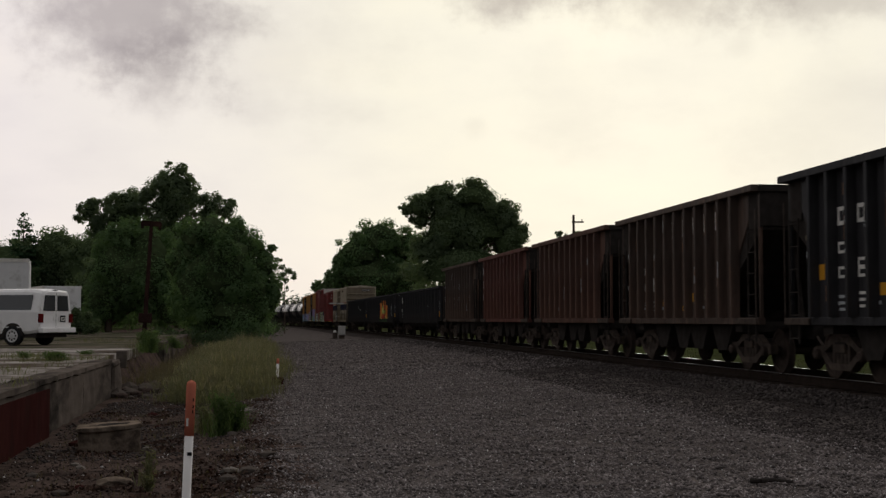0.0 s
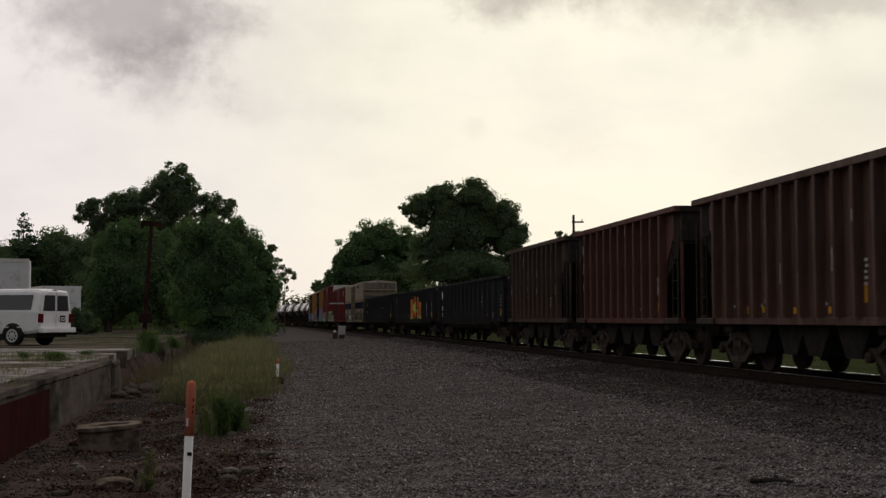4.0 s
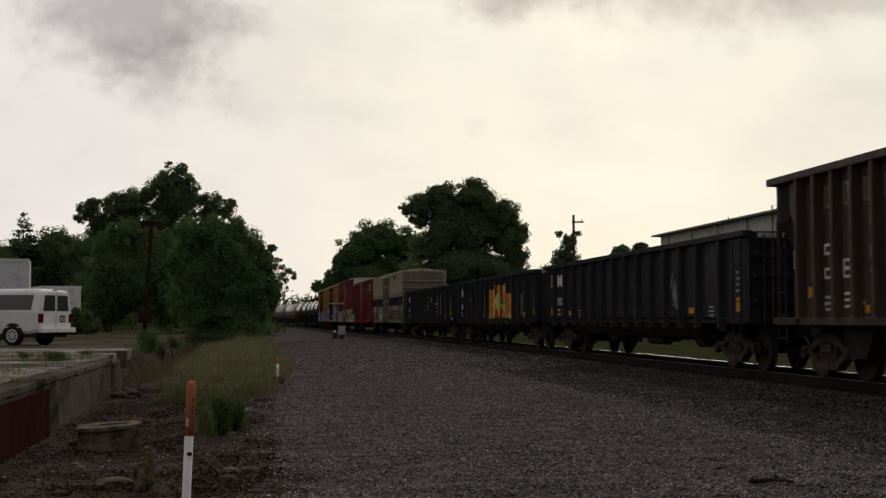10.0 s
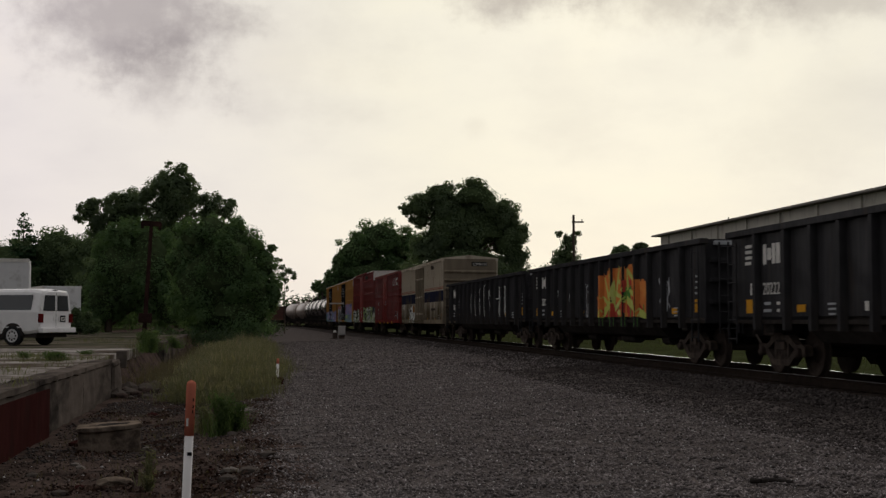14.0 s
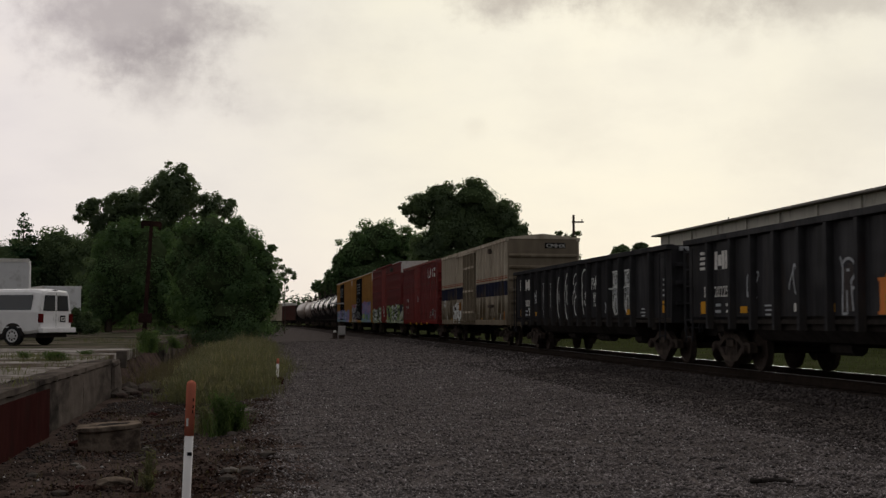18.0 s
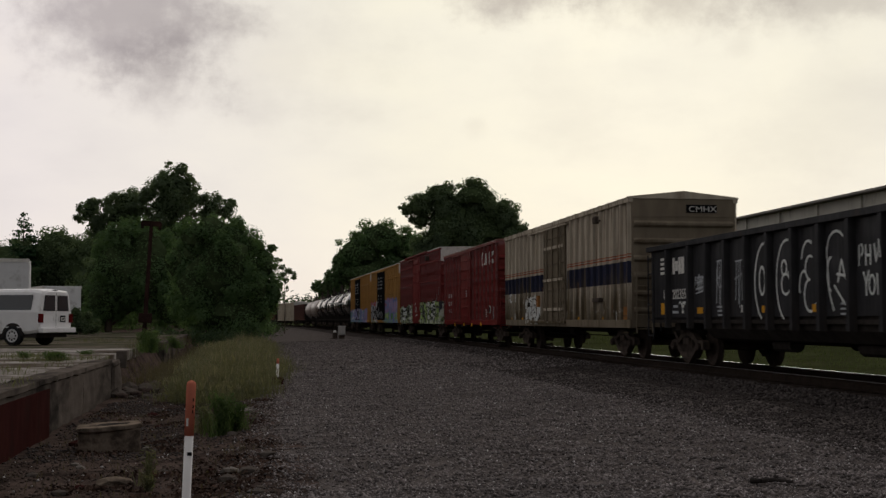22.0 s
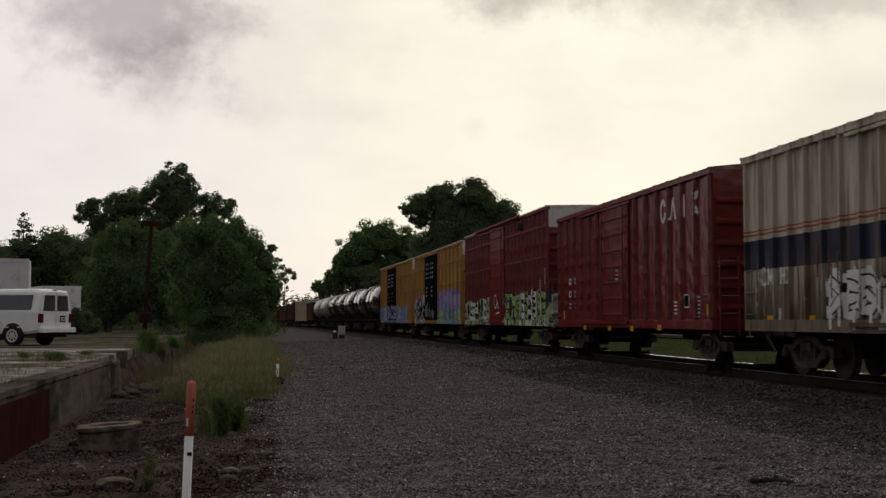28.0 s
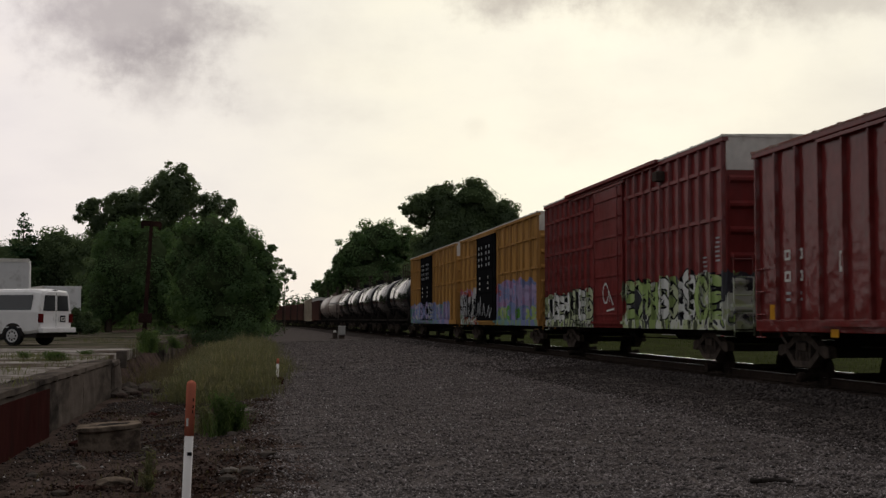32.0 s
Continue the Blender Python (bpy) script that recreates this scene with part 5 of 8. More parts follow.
            spray(car, [[(-0.85, 2.32), (-1.2, 1.72), (-1.45, 2.3)], [(-0.6, 1.78), (-1.15, 1.55), (-1.5, 1.75)], [(-2.35, 2.6), (-2.1, 2.0), (-2.0, 1.75)], [(-2.45, 1.75), (-2.8, 2.25)], [(-2.2, 2.15), (-2.75, 2.2)],
                        [(-3.05, 2.5), (-3.75, 2.15)], [(-3.05, 2.5), (-3.2, 2.0), (-2.9, 1.9)], [(-0.6, 1.3), (-1.4, 1.5), (-1.9, 1.4), (-2.4, 1.62), (-2.9, 1.35)], [(-1.3, 1.7), (-1.9, 1.85), (-2.6, 1.7)],
                        [(-3.3, 1.9), (-3.8, 1.75)], [(-1.6, 1.3), (-1.95, 1.75)], [(-2.1, 1.3), (-2.5, 1.3)]], 0.15, "graf_lime", out, 0.010, 0.6, "lime-green angular spray strokes")
            spray(car, [[(-1.65, 2.52), (-1.8, 2.0), (-1.85, 1.45)], [(-2.75, 1.75), (-3.4, 1.55), (-4.2, 1.3), (-4.9, 1.18)], [(-0.5, 1.2), (-1.1, 1.45)]], 0.26, "graf_lime", out, 0.011, 0.5, "lime-green angular spray strokes")
            spray(car, [bow(1.12, 1.95, 0.26, 0.2, 160, -70), [(1.36, 1.2), (1.32, 2.0), (1.42, 2.2)], [(1.02, 1.76), (0.95, 1.25)], [(1.18, 1.2), (1.18, 1.6)], [(1.18, 1.95), (1.08, 1.95)], [(0.98, 1.62), (0.8, 1.68)], [(1.36, 1.2), (1.18, 1.2)]], 0.05, "graf_grey", out, 0.004)
            spray_fill(car, [(1.34, 1.24), (1.30, 2.0), (0.95, 2.05), (0.92, 1.24)], "tie_stone", out, 0.003, 0.03, label="grey spray fill")
            for y, z, w, h, sd in ((3.2, 1.85, 0.7, 0.7, 6), (5.4, 1.8, 0.6, 0.6, 7), (-6.35, 1.75, 0.85, 0.95, 9), (-6.35, 1.75, 0.7, 0.8, 19)):
                scrawl(car, y, z, w, h, "graf_grey", sd, G - 0.002, 4, 0.045)
        if k == 2:
            def hatch(y, z, w, h, n):
                return [[(y + w / 2 - w * (i + 0.5 * (i % 2)) / n, z - h / 2 * (0.7 + 0.3 * (i % 3) / 2)), (y + w / 2 - w * (i + 0.8) / n, z + h / 2)] for i in range(n)] + [[(y + w * 0.6, z + h * 0.1), (y - w * 0.4, z + h * 0.22)], [(y + w * 0.5, z + h * 0.48), (y - w * 0.5, z + h * 0.5)]]
            spray(car, [[(6.25, 1.85), (6.2, 2.1), (6.08, 1.95), (5.95, 2.15), (5.85, 1.95), (5.7, 2.1), (5.62, 1.85), (6.2, 1.8)], [(6.2, 1.7), (5.7, 1.75)]] + hatch(5.88, 1.9, 0.4, 0.35, 6), 0.035, "graf_grey", out)
            spray(car, hatch(4.66, 1.85, 0.34, 1.1, 3) + [bow(4.6, 2.1, 0.2, 0.3, 90, 300)], 0.03, "graf_grey", out)
            spray(car, hatch(3.48, 1.85, 0.42, 1.0, 4), 0.03, "graf_grey", out)
            spray(car, [bow(2.10, 1.85, 0.52, 0.78, 80, 250), bow(2.24, 1.88, 0.14, 0.28, 0, 360), [(2.12, 1.9), (2.0, 1.75), (1.92, 1.85)]], 0.055, "graf_white", out)
            spray(car, [bow(1.02, 1.85, 0.50, 0.78, 70, 250), bow(1.15, 2.1, 0.12, 0.14, 0, 360), bow(1.08, 1.78, 0.2, 0.2, 0, 360), [(0.98, 2.0), (0.78, 2.02)], [(0.98, 1.92), (0.84, 1.94)]], 0.05, "graf_white", out)
            spray(car, [bow(0.05, 2.15, 0.3, 0.4, 60, 170), bow(-0.02, 2.05, 0.2, 0.22, 60, 270), bow(-0.02, 1.55, 0.26, 0.3, 110, 330), bow(0.25, 1.7, 0.2, 0.3, 60, 200)], 0.05, "graf_white", out)
            spray(car, [[(-0.72, 2.4), (-0.80, 1.6), (-0.98, 1.25)], bow(-1.1, 2.35, 0.35, 0.3, 40, 180), [(-1.15, 1.75), (-1.3, 2.15), (-1.48, 1.72)], [(-1.1, 1.9), (-1.5, 1.85)], [(-1.0, 1.7), (-1.5, 1.3)], bow(-0.9, 1.9, 0.16, 0.3, 90, 260)], 0.05, "graf_white", out)
            spray(car, [[(-1.95, 2.0), (-1.97, 2.35)], bow(-2.02, 2.27, 0.08, 0.09, 90, -90), [(-2.2, 2.0), (-2.2, 2.35)], [(-2.36, 2.35), (-2.36, 2.0)], [(-2.2, 2.17), (-2.36, 2.17)], [(-2.5, 2.35), (-2.55, 2.05), (-2.68, 2.4)], bow(-2.75, 2.2, 0.1, 0.12, 30, 300), [(-2.9, 2.4), (-2.95, 2.1)],
                        [(-2.1, 1.9), (-2.2, 1.7), (-2.3, 1.92)], [(-2.2, 1.7), (-2.2, 1.5)], bow(-2.4, 1.68, 0.1, 0.16, 0, 360), [(-2.58, 1.86), (-2.6, 1.52), (-2.72, 1.54)], [(-2.82, 1.88), (-2.84, 1.5)]], 0.045, "graf_white", out)
            spray(car, [[(-3.45, 1.6), (-3.65, 1.3)], [(-3.65, 1.6), (-3.45, 1.3)]], 0.05, "graf_grey", out)
            for y in (-4.68, -5.88):
                spray(car, hatch(y, 1.85, 0.85, 1.25, 7) + [bow(y, 2.2, 0.3, 0.2, 0, 300), bow(y + 0.1, 1.5, 0.25, 0.25, 60, 330)], 0.042, "graf_white", out)
                spray(car, hatch(y - 0.05, 1.75, 0.7, 0.9, 4), 0.035, "graf_grey", out, 0.006)
            scrawl(car, 7.15, 1.40, 0.45, 0.28, "graf_white", 71, G - 0.002, 3, 0.03)
    # --- tan boxcar
    X = -1.478
    bands = []
    for a, b in ((-8.8, -1.5), (1.75, 8.8)):
        bands += [(a, b, 2.10, 2.70, "navy"), (a, b, 2.79, 2.83, "stripe_red"), (a, b, 2.87, 2.90, "stripe_red")]
    # The ends take the darker tan, their shade put into the paint over grime.
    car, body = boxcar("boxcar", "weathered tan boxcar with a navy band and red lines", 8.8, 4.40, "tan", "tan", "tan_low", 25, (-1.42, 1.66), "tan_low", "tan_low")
    TRAIN.append((car, 139.3))
    repaint(car, "tan", band_paint("tan_banded", "tan", body, bands, 2.0, "tan_low"))
    out = boxcar_skin(8.8, 25, (-1.42, 1.66))
    spray_fill(car, [(5.05, 1.12), (5.0, 1.95), (4.2, 1.92), (3.4, 1.98), (3.1, 1.7), (2.6, 1.75), (2.5, 1.12)], "graf_white", out, 0.003, 0.09, seed=6, label="white sprayed ground of a tag")
    wild_letters(car, 2.6, 4.9, 1.14, 1.85, ("graf_white", "graf_white"), out, 12, 4, 0.17, "tie_stone")
    for i, y in enumerate((4.8, 4.45, 3.9, 3.3, 2.8)):
        spray(car, [[(y, 1.3), (y + 0.03, 0.93 + 0.05 * (i % 2))]], 0.10, "graf_white", out, 0.055, label="white paint run over the sill")
    for line in (bow(7.86, 1.95, 0.10, 0.16, 40, 320), [(7.66, 1.79), (7.66, 2.11), (7.56, 1.86), (7.46, 2.11), (7.46, 1.79)], [(7.05, 1.79), (7.05, 2.11)], [(6.88, 1.79), (6.88, 2.11)], [(7.05, 1.95), (6.88, 1.95)], [(6.76, 1.79), (6.58, 2.11)], [(6.58, 1.79), (6.76, 2.11)]):
        spray(car, [line], 0.065, "graf_white", out, label="white stencilled mark")
    plate(car, 7.1, 1.2, 0.10, 0.24, "letter", X, "number_bar")
    plate(car, -7.82, 1.55, 0.34, 0.50, "letter", X, "placard"); plate(car, -7.82, 1.55, 0.28, 0.42, "tan_low", X - 0.005, "placard_print")
    plate(car, -7.26, 1.2, 0.16, 0.30, "letter", X, "placard"); plate(car, -7.26, 1.2, 0.08, 0.2, "graf_black", X - 0.005, "placard_print")
    for y in (-2.93, -5.75, 5.72, 7.55):
        plate(car, y, 1.08, 0.36, 0.2, "reflector", X, "reflector")
    plate(car, -8.2, 1.2, 0.34, 0.5, "box_orange", X, "faded_patch")
    bm = B(); box(bm, -1.62, -1.47, 2.3, 2.6, 1.55, 1.95, 0.02); part("card_box", bm, "box_orange", car, "small orange box")
    bm = B(); box(bm, -1.66, -1.47, -5.75, -5.4, 3.95, 4.15, 0.02); rod(bm, (-1.58, -5.4, 4.05), (-1.58, -6.0, 4.0), 0.03, 6); part("door_stop", bm, "iron", car)
    bm = B(); box(bm, -1.62, -1.47, -5.9, -5.2, 1.62, 1.74, 0.02); part("door_stop", bm, "iron", car)
    for y in (-0.75, 0.1, 0.95):
        bm = B(); rod(bm, (-1.60, y, 1.0), (-1.60, y, 4.2), 0.03, 8); part("lock_pipe", bm, "tan_low", car)
    for z in (1.45, 2.45, 3.55):
        bm = B(); box(bm, -1.60, -1.545, -1.3, 1.55, z - 0.05, z + 0.05, 0.01); part("door_rail", bm, "tan", car)
    rng = random.Random(8)
    for i in range(16):
        y = rng.choice((rng.uniform(-8.4, -1.7), rng.uniform(1.9, 8.5)))
        h = rng.uniform(0.25, 0.8)
        plate(car, y, rng.uniform(1.15, 1.9) + h / 2, rng.uniform(0.03, 0.08), h, "rust_streak", X, "rust_streak")
    # the mark on its end, above the lower car ahead
    bm = B(); box(bm, 0.08, 0.95, -8.842, -8.832, 4.02, 4.24); part("end_mark_ground", bm, "graf_black", car)
    me = text_mesh("lettering", "CMHX", 0.22, "letter", 1.25)
    part("lettering", me, None, car, "", Matrix.Translation((0.14, -8.846, 4.05)) @ Matrix(((1, 0, 0, 0), (0, 0, -1, 0), (0, 1, 0, 0), (0, 0, 0, 1))))
    # --- dark red boxcar
    car, body = boxcar("boxcar", "dark red boxcar with white lettering and faded gloss", 7.35, 4.45, "red", "red_roof", "red", 16, (-0.9, 1.89), truck_in=1.3)
    TRAIN.append((car, 157.4))
    out = boxcar_skin(7.35, 16, (-0.9, 1.89))
    for line in (bow(-3.82, 3.80, 0.17, 0.26, 25, 350), [(-4.42, 3.53), (-4.60, 4.05), (-4.78, 3.53)], [(-5.42, 3.53), (-5.42, 4.07)], [(-6.02, 4.07), (-6.21, 3.80), (-6.02, 3.53)], [(-6.40, 4.07), (-6.21, 3.80), (-6.40, 3.53)]):
        spray(car, [line], 0.105, "letter", out, label="white painted shape")
    for y in (5.85, 5.3):
        hollow(car, y, 2.33, 0.26, 0.2, 0.05, "letter", X, "mark_bar"); hollow(car, y, 1.92, 0.26, 0.2, 0.05, "letter", X, "number_bar")
        column(car, y, 1.6, 2, 0.22, 0.05, 0.12, "graf_grey", X)
    plate(car, 3.5, 2.11, 0.3, 0.36, "letter", X, "placard"); plate(car, 3.5, 2.13, 0.2, 0.22, "red", X - 0.005, "placard_print")
    plate(car, -5.56, 1.54, 0.34, 0.32, "letter", X, "placard"); plate(car, -5.56, 1.54, 0.28, 0.26, "graf_black", X - 0.005, "placard_print")
    column(car, -4.76, 1.52, 4, 0.26, 0.04, 0.09, "letter", X); column(car, -6.39, 1.62, 6, 0.24, 0.04, 0.09, "graf_grey", X)
    column(car, 0.1, 2.47, 3, 0.3, 0.05, 0.12, "graf_grey", -1.556)
    for y, z in ((6.61, 1.24), (3.78, 0.86), (1.0, 0.86), (-1.2, 0.86), (-3.6, 0.9), (-7.02, 1.3)):
        plate(car, y, z, 0.3 if z < 1 else 0.22, 0.14 if z < 1 else 0.3, "reflector", -1.524 if z < 1 else X, "reflector")
    # --- tall maroon boxcar
    car, body = boxcar("boxcar", "tall maroon boxcar with pale roof and graffiti along its foot", 8.75, 5.06, "red2", "silver", "red2", 25, (-0.95, 2.15), ridge=0.07, peak=0.72)
    TRAIN.append((car, 175.2))
    for z in (3.31, 4.42):
        for a, b in ((-8.7, -1.1), (2.3, 8.7)):
            bm = B(); box(bm, -1.535, -1.46, a, b, z - 0.045, z + 0.045, 0.01); part("belt_rail", bm, "red2", car)
            bm = B(); box(bm, 1.46, 1.535, a, b, z - 0.045, z + 0.045, 0.01); part("belt_rail", bm, "red2", car)
    gr, wh, ol, lt, bk = (0.22, 0.29, 0.10), (0.50, 0.52, 0.45), (0.08, 0.09, 0.06), (0.40, 0.45, 0.26), (0.05, 0.05, 0.06)
    repaint(car, "red2", paint_over("maroon_piece", "red2", body, [(-9.2, -1.0, 0.7, 2.12, (gr, bk, wh, lt, ol), 0.75), (2.3, 9.2, 0.7, 1.95, (ol, lt, bk, wh, gr), 0.8)]))
    out = boxcar_skin(8.75, 25, (-0.95, 2.15))
    wild_letters(car, -8.6, -1.2, 1.12, 2.15, ("graf_pale", "graf_white", "graf_green"), out, 21, 8, 0.25)
    wild_letters(car, 2.4, 8.5, 1.12, 2.0, ("graf_pale", "graf_green", "graf_white"), out, 22, 7, 0.22)
    spray(car, [bow(0.6, 1.85, 0.28, 0.28, 30, 340), [(0.2, 1.6), (0.3, 1.95), (-0.2, 1.5)], [(0.5, 1.35), (-0.3, 1.4)]], 0.05, "graf_white", out)
    bm = B(); box(bm, -1.66, -1.45, -4.3, 5.3, 5.02, 5.12, 0.015); part("door_track", bm, "red2", car, "upper door rail")
    column(car, -8.2, 2.9, 6, 0.3, 0.04, 0.1, "graf_grey", X); column(car, -7.4, 2.5, 4, 0.3, 0.04, 0.1, "graf_grey", X)
    bm = B(); box(bm, -0.9, 0.0, -8.79, -8.783, 4.62, 4.72); part("name_bar", bm, "graf_grey", car)
    bm = B(); box(bm, -1.7, -1.47, -4.55, -4.2, 4.55, 4.8, 0.02); part("door_stop", bm, "iron", car)
    # --- yellow boxcars
    for k, (u, half) in enumerate(((193.9, 8.7), (212.9, 8.8))):
        car, body = boxcar("boxcar", "tall yellow boxcar with black door and bluish graffiti", half, 4.98, "yellow", "silver", "yellow", 15, ((-0.5, 3.9), (-0.4, 3.9))[k], "graf_black", ridge=0.10, peak=0.65)
        TRAIN.append((car, u))
        bl, li, gn, w2, b2 = (0.17, 0.20, 0.36), (0.30, 0.24, 0.38), (0.22, 0.30, 0.16), (0.5, 0.5, 0.5), (0.03, 0.03, 0.035)
        old = "yellow"
        pk, te, rd = (0.36, 0.22, 0.36), (0.16, 0.27, 0.27), (0.42, 0.10, 0.07)
        pts = ([(-8.4, -0.2, 2.0, 2.62, (pk, li, pk, bl, rd), 0.3), (-8.5, -0.2, 1.5, 2.2, (li, pk, li, bl, li), 0.3), (-8.5, -0.2, 0.8, 1.55, (te, gn, te, bl, gn), 0.4), (3.7, 8.9, 2.0, 2.5, (rd, rd, li, rd, w2), 0.8),
                (3.7, 8.9, 1.2, 2.2, (b2, w2, b2, w2, b2), 1.2), (3.7, 8.9, 0.8, 1.25, (gn, w2, gn, b2, rd), 0.9)], [(-6.5, 8.9, 0.8, 2.0, (bl, li, te, bl, w2), 0.4), (-6.5, 8.9, 0.7, 1.2, (li, bl, gn, bl, te), 0.5)])[k]
        repaint(car, old, paint_over("yellow_piece_%s" % ("one", "two")[k], "yellow", body, pts))
        for z in (3.0, 4.1):
            for a, b in ((-half, -0.7), (4.1, half)):
                bm = B(); box(bm, -1.53, -1.46, a, b, z - 0.04, z + 0.04, 0.01); part("belt_rail", bm, "yellow", car)
        out = boxcar_skin(half, 15, ((-0.5, 3.9), (-0.4, 3.9))[k])
        if k == 0:
            wild_letters(car, 4.1, 8.4, 1.15, 2.3, ("graf_white", "graf_black", "graf_grey"), out, 33, 6, 0.15)
            spray(car, [[(3.6, 1.2), (3.3, 1.9), (3.1, 1.3), (2.7, 2.1), (2.6, 1.25)], [(2.2, 1.3), (1.9, 1.8), (1.5, 1.2)], [(1.2, 1.25), (0.7, 1.7), (0.5, 1.2), (0.0, 1.6)]], 0.10, "graf_grey", out, 0.006, 0.4)
            wild_letters(car, -8.3, -0.8, 1.9, 2.5, ("graf_lilac", "graf_lilac", "graf_blue"), out, 34, 7, 0.22, "graf_lilac")
            wild_letters(car, -8.3, -0.8, 1.12, 1.7, ("graf_leaf", "graf_blue", "graf_green"), out, 35, 8, 0.2, "graf_blue")
        else:
            wild_letters(car, -6.3, 8.4, 1.15, 2.1, ("graf_blue", "graf_lilac", "graf_grey"), out, 36, 13, 0.2, "graf_blue")
        for y in (0.6, 1.3, 2.4, 3.1):                  # pale capacity stencils high on the doors
            column(car, y, 4.3, 4, 0.26, 0.13, 0.26, "graf_grey", -1.596, k)
        for y in (0.9, 2.9):
            column(car, y, 2.95, 3, 0.2, 0.10, 0.24, "letter", -1.596, k + 4)
    for i in range(5):
        TRAIN.append((tank_car("short glossy black tank car", "tank", 5.2, 1.5), 228.6 + 11.6 * i))
    for u in (289.6, 306.0):
        TRAIN.append((tank_car("pinkish grey tank car with a stained shell", "tank_grey", 7.5, 1.5), u))
    TRAIN.append((hopper("long dark red open hopper", "hopper_red", 9.6, 3.75, 19), 325.2))
    car, body = boxcar("boxcar", "pale tan boxcar with dark red ends", 11.6, 4.3, "tan", "silver", "hopper_red", 16)
    TRAIN.append((car, 347.8))
    for i in range(9):
        TRAIN.append((hopper("distant rust-red open hopper", "hopper_red"), 366.0 + 11.3 * i))


def band_paint(name, like, ref, bands, z_low, low):
    """Paint with straight bands (y0, y1, z0, z1, colour) and a dirtier lower part with a ragged edge."""
    m = M[like].copy()
    m.name = name
    M[name] = m
    nt = m.node_tree
    N, L = nt.nodes.new, nt.links.new
    b = nt.nodes["Principled BSDF"]
    col = b.inputs["Base Color"].links[0].from_socket
    tc = N("ShaderNodeTexCoord"); tc.object = ref
    sp = N("ShaderNodeSeparateXYZ"); L(tc.outputs["Object"], sp.inputs[0])

    def test(sock, edge, op):
        k = N("ShaderNodeMath"); k.operation = op; k.inputs[1].default_value = edge
        L(sock, k.inputs[0])
        return k.outputs[0]

    def mul(a, c):
        k = N("ShaderNodeMath"); k.operation = "MULTIPLY"
        L(a, k.inputs[0]); L(c, k.inputs[1])
        return k.outputs[0]

    def over(mask, colour):
        mx = N("ShaderNodeMix"); mx.data_type = "RGBA"
        mx.inputs[7].default_value = (*colour, 1)
        L(mask, mx.inputs[0]); L(col, mx.inputs[6])
        return mx.outputs[2]
    # grime: long streaks, more of them low on the side
    n = N("ShaderNodeTexNoise"); n.inputs["Scale"].default_value, n.inputs["Detail"].default_value = 1.0, 7
    mp = N("ShaderNodeMapping"); mp.inputs["Scale"].default_value = (1, 5.0, 0.5)
    L(tc.outputs["Object"], mp.inputs[0]); L(mp.outputs[0], n.inputs["Vector"])
    mr = N("ShaderNodeMapRange"); mr.inputs["From Min"].default_value, mr.inputs["From Max"].default_value = z_low + 0.9, z_low - 1.2
    mr.inputs["To Min"].default_value, mr.inputs["To Max"].default_value = -0.10, 0.36
    L(sp.outputs[2], mr.inputs[0])
    ad = N("ShaderNodeMath"); ad.operation = "ADD"; L(n.outputs["Fac"], ad.inputs[0]); L(mr.outputs[0], ad.inputs[1])
    st = N("ShaderNodeMapRange"); st.inputs["From Min"].default_value, st.inputs["From Max"].default_value = 0.50, 0.74
    L(ad.outputs[0], st.inputs[0])
    for y0, y1, z0, z1, k in bands:
        c = {"navy": (0.028, 0.030, 0.055), "stripe_red": (0.32, 0.09, 0.05)}[k]
        mask = mul(mul(test(sp.outputs[1], y0, "GREATER_THAN"), test(sp.outputs[1], y1, "LESS_THAN")), mul(test(sp.outputs[2], z0, "GREATER_THAN"), test(sp.outputs[2], z1, "LESS_THAN")))
        col = over(mask, c)
    col = over(mul(st.outputs[0], test(st.outputs[0], 0.0, "GREATER_THAN")), (0.105, 0.082, 0.052))
    # chalky patches where the grime has flaked, and rust blooms
    for scale, edge, colour in ((3.2, 0.60, (0.30, 0.265, 0.21)), (5.5, 0.66, (0.115, 0.060, 0.032))):
        f = N("ShaderNodeTexNoise"); f.inputs["Scale"].default_value, f.inputs["Detail"].default_value = scale, 6
        L(tc.outputs["Object"], f.inputs["Vector"])
        fr = N("ShaderNodeMapRange"); fr.inputs["From Min"].default_value, fr.inputs["From Max"].default_value, fr.inputs["To Max"].default_value = edge, edge + 0.06, 0.75
        L(f.outputs["Fac"], fr.inputs[0])
        col = over(mul(fr.outputs[0], test(sp.outputs[2], z_low, "LESS_THAN")), colour)
    L(col, b.inputs["Base Color"])
    return name


make_train()

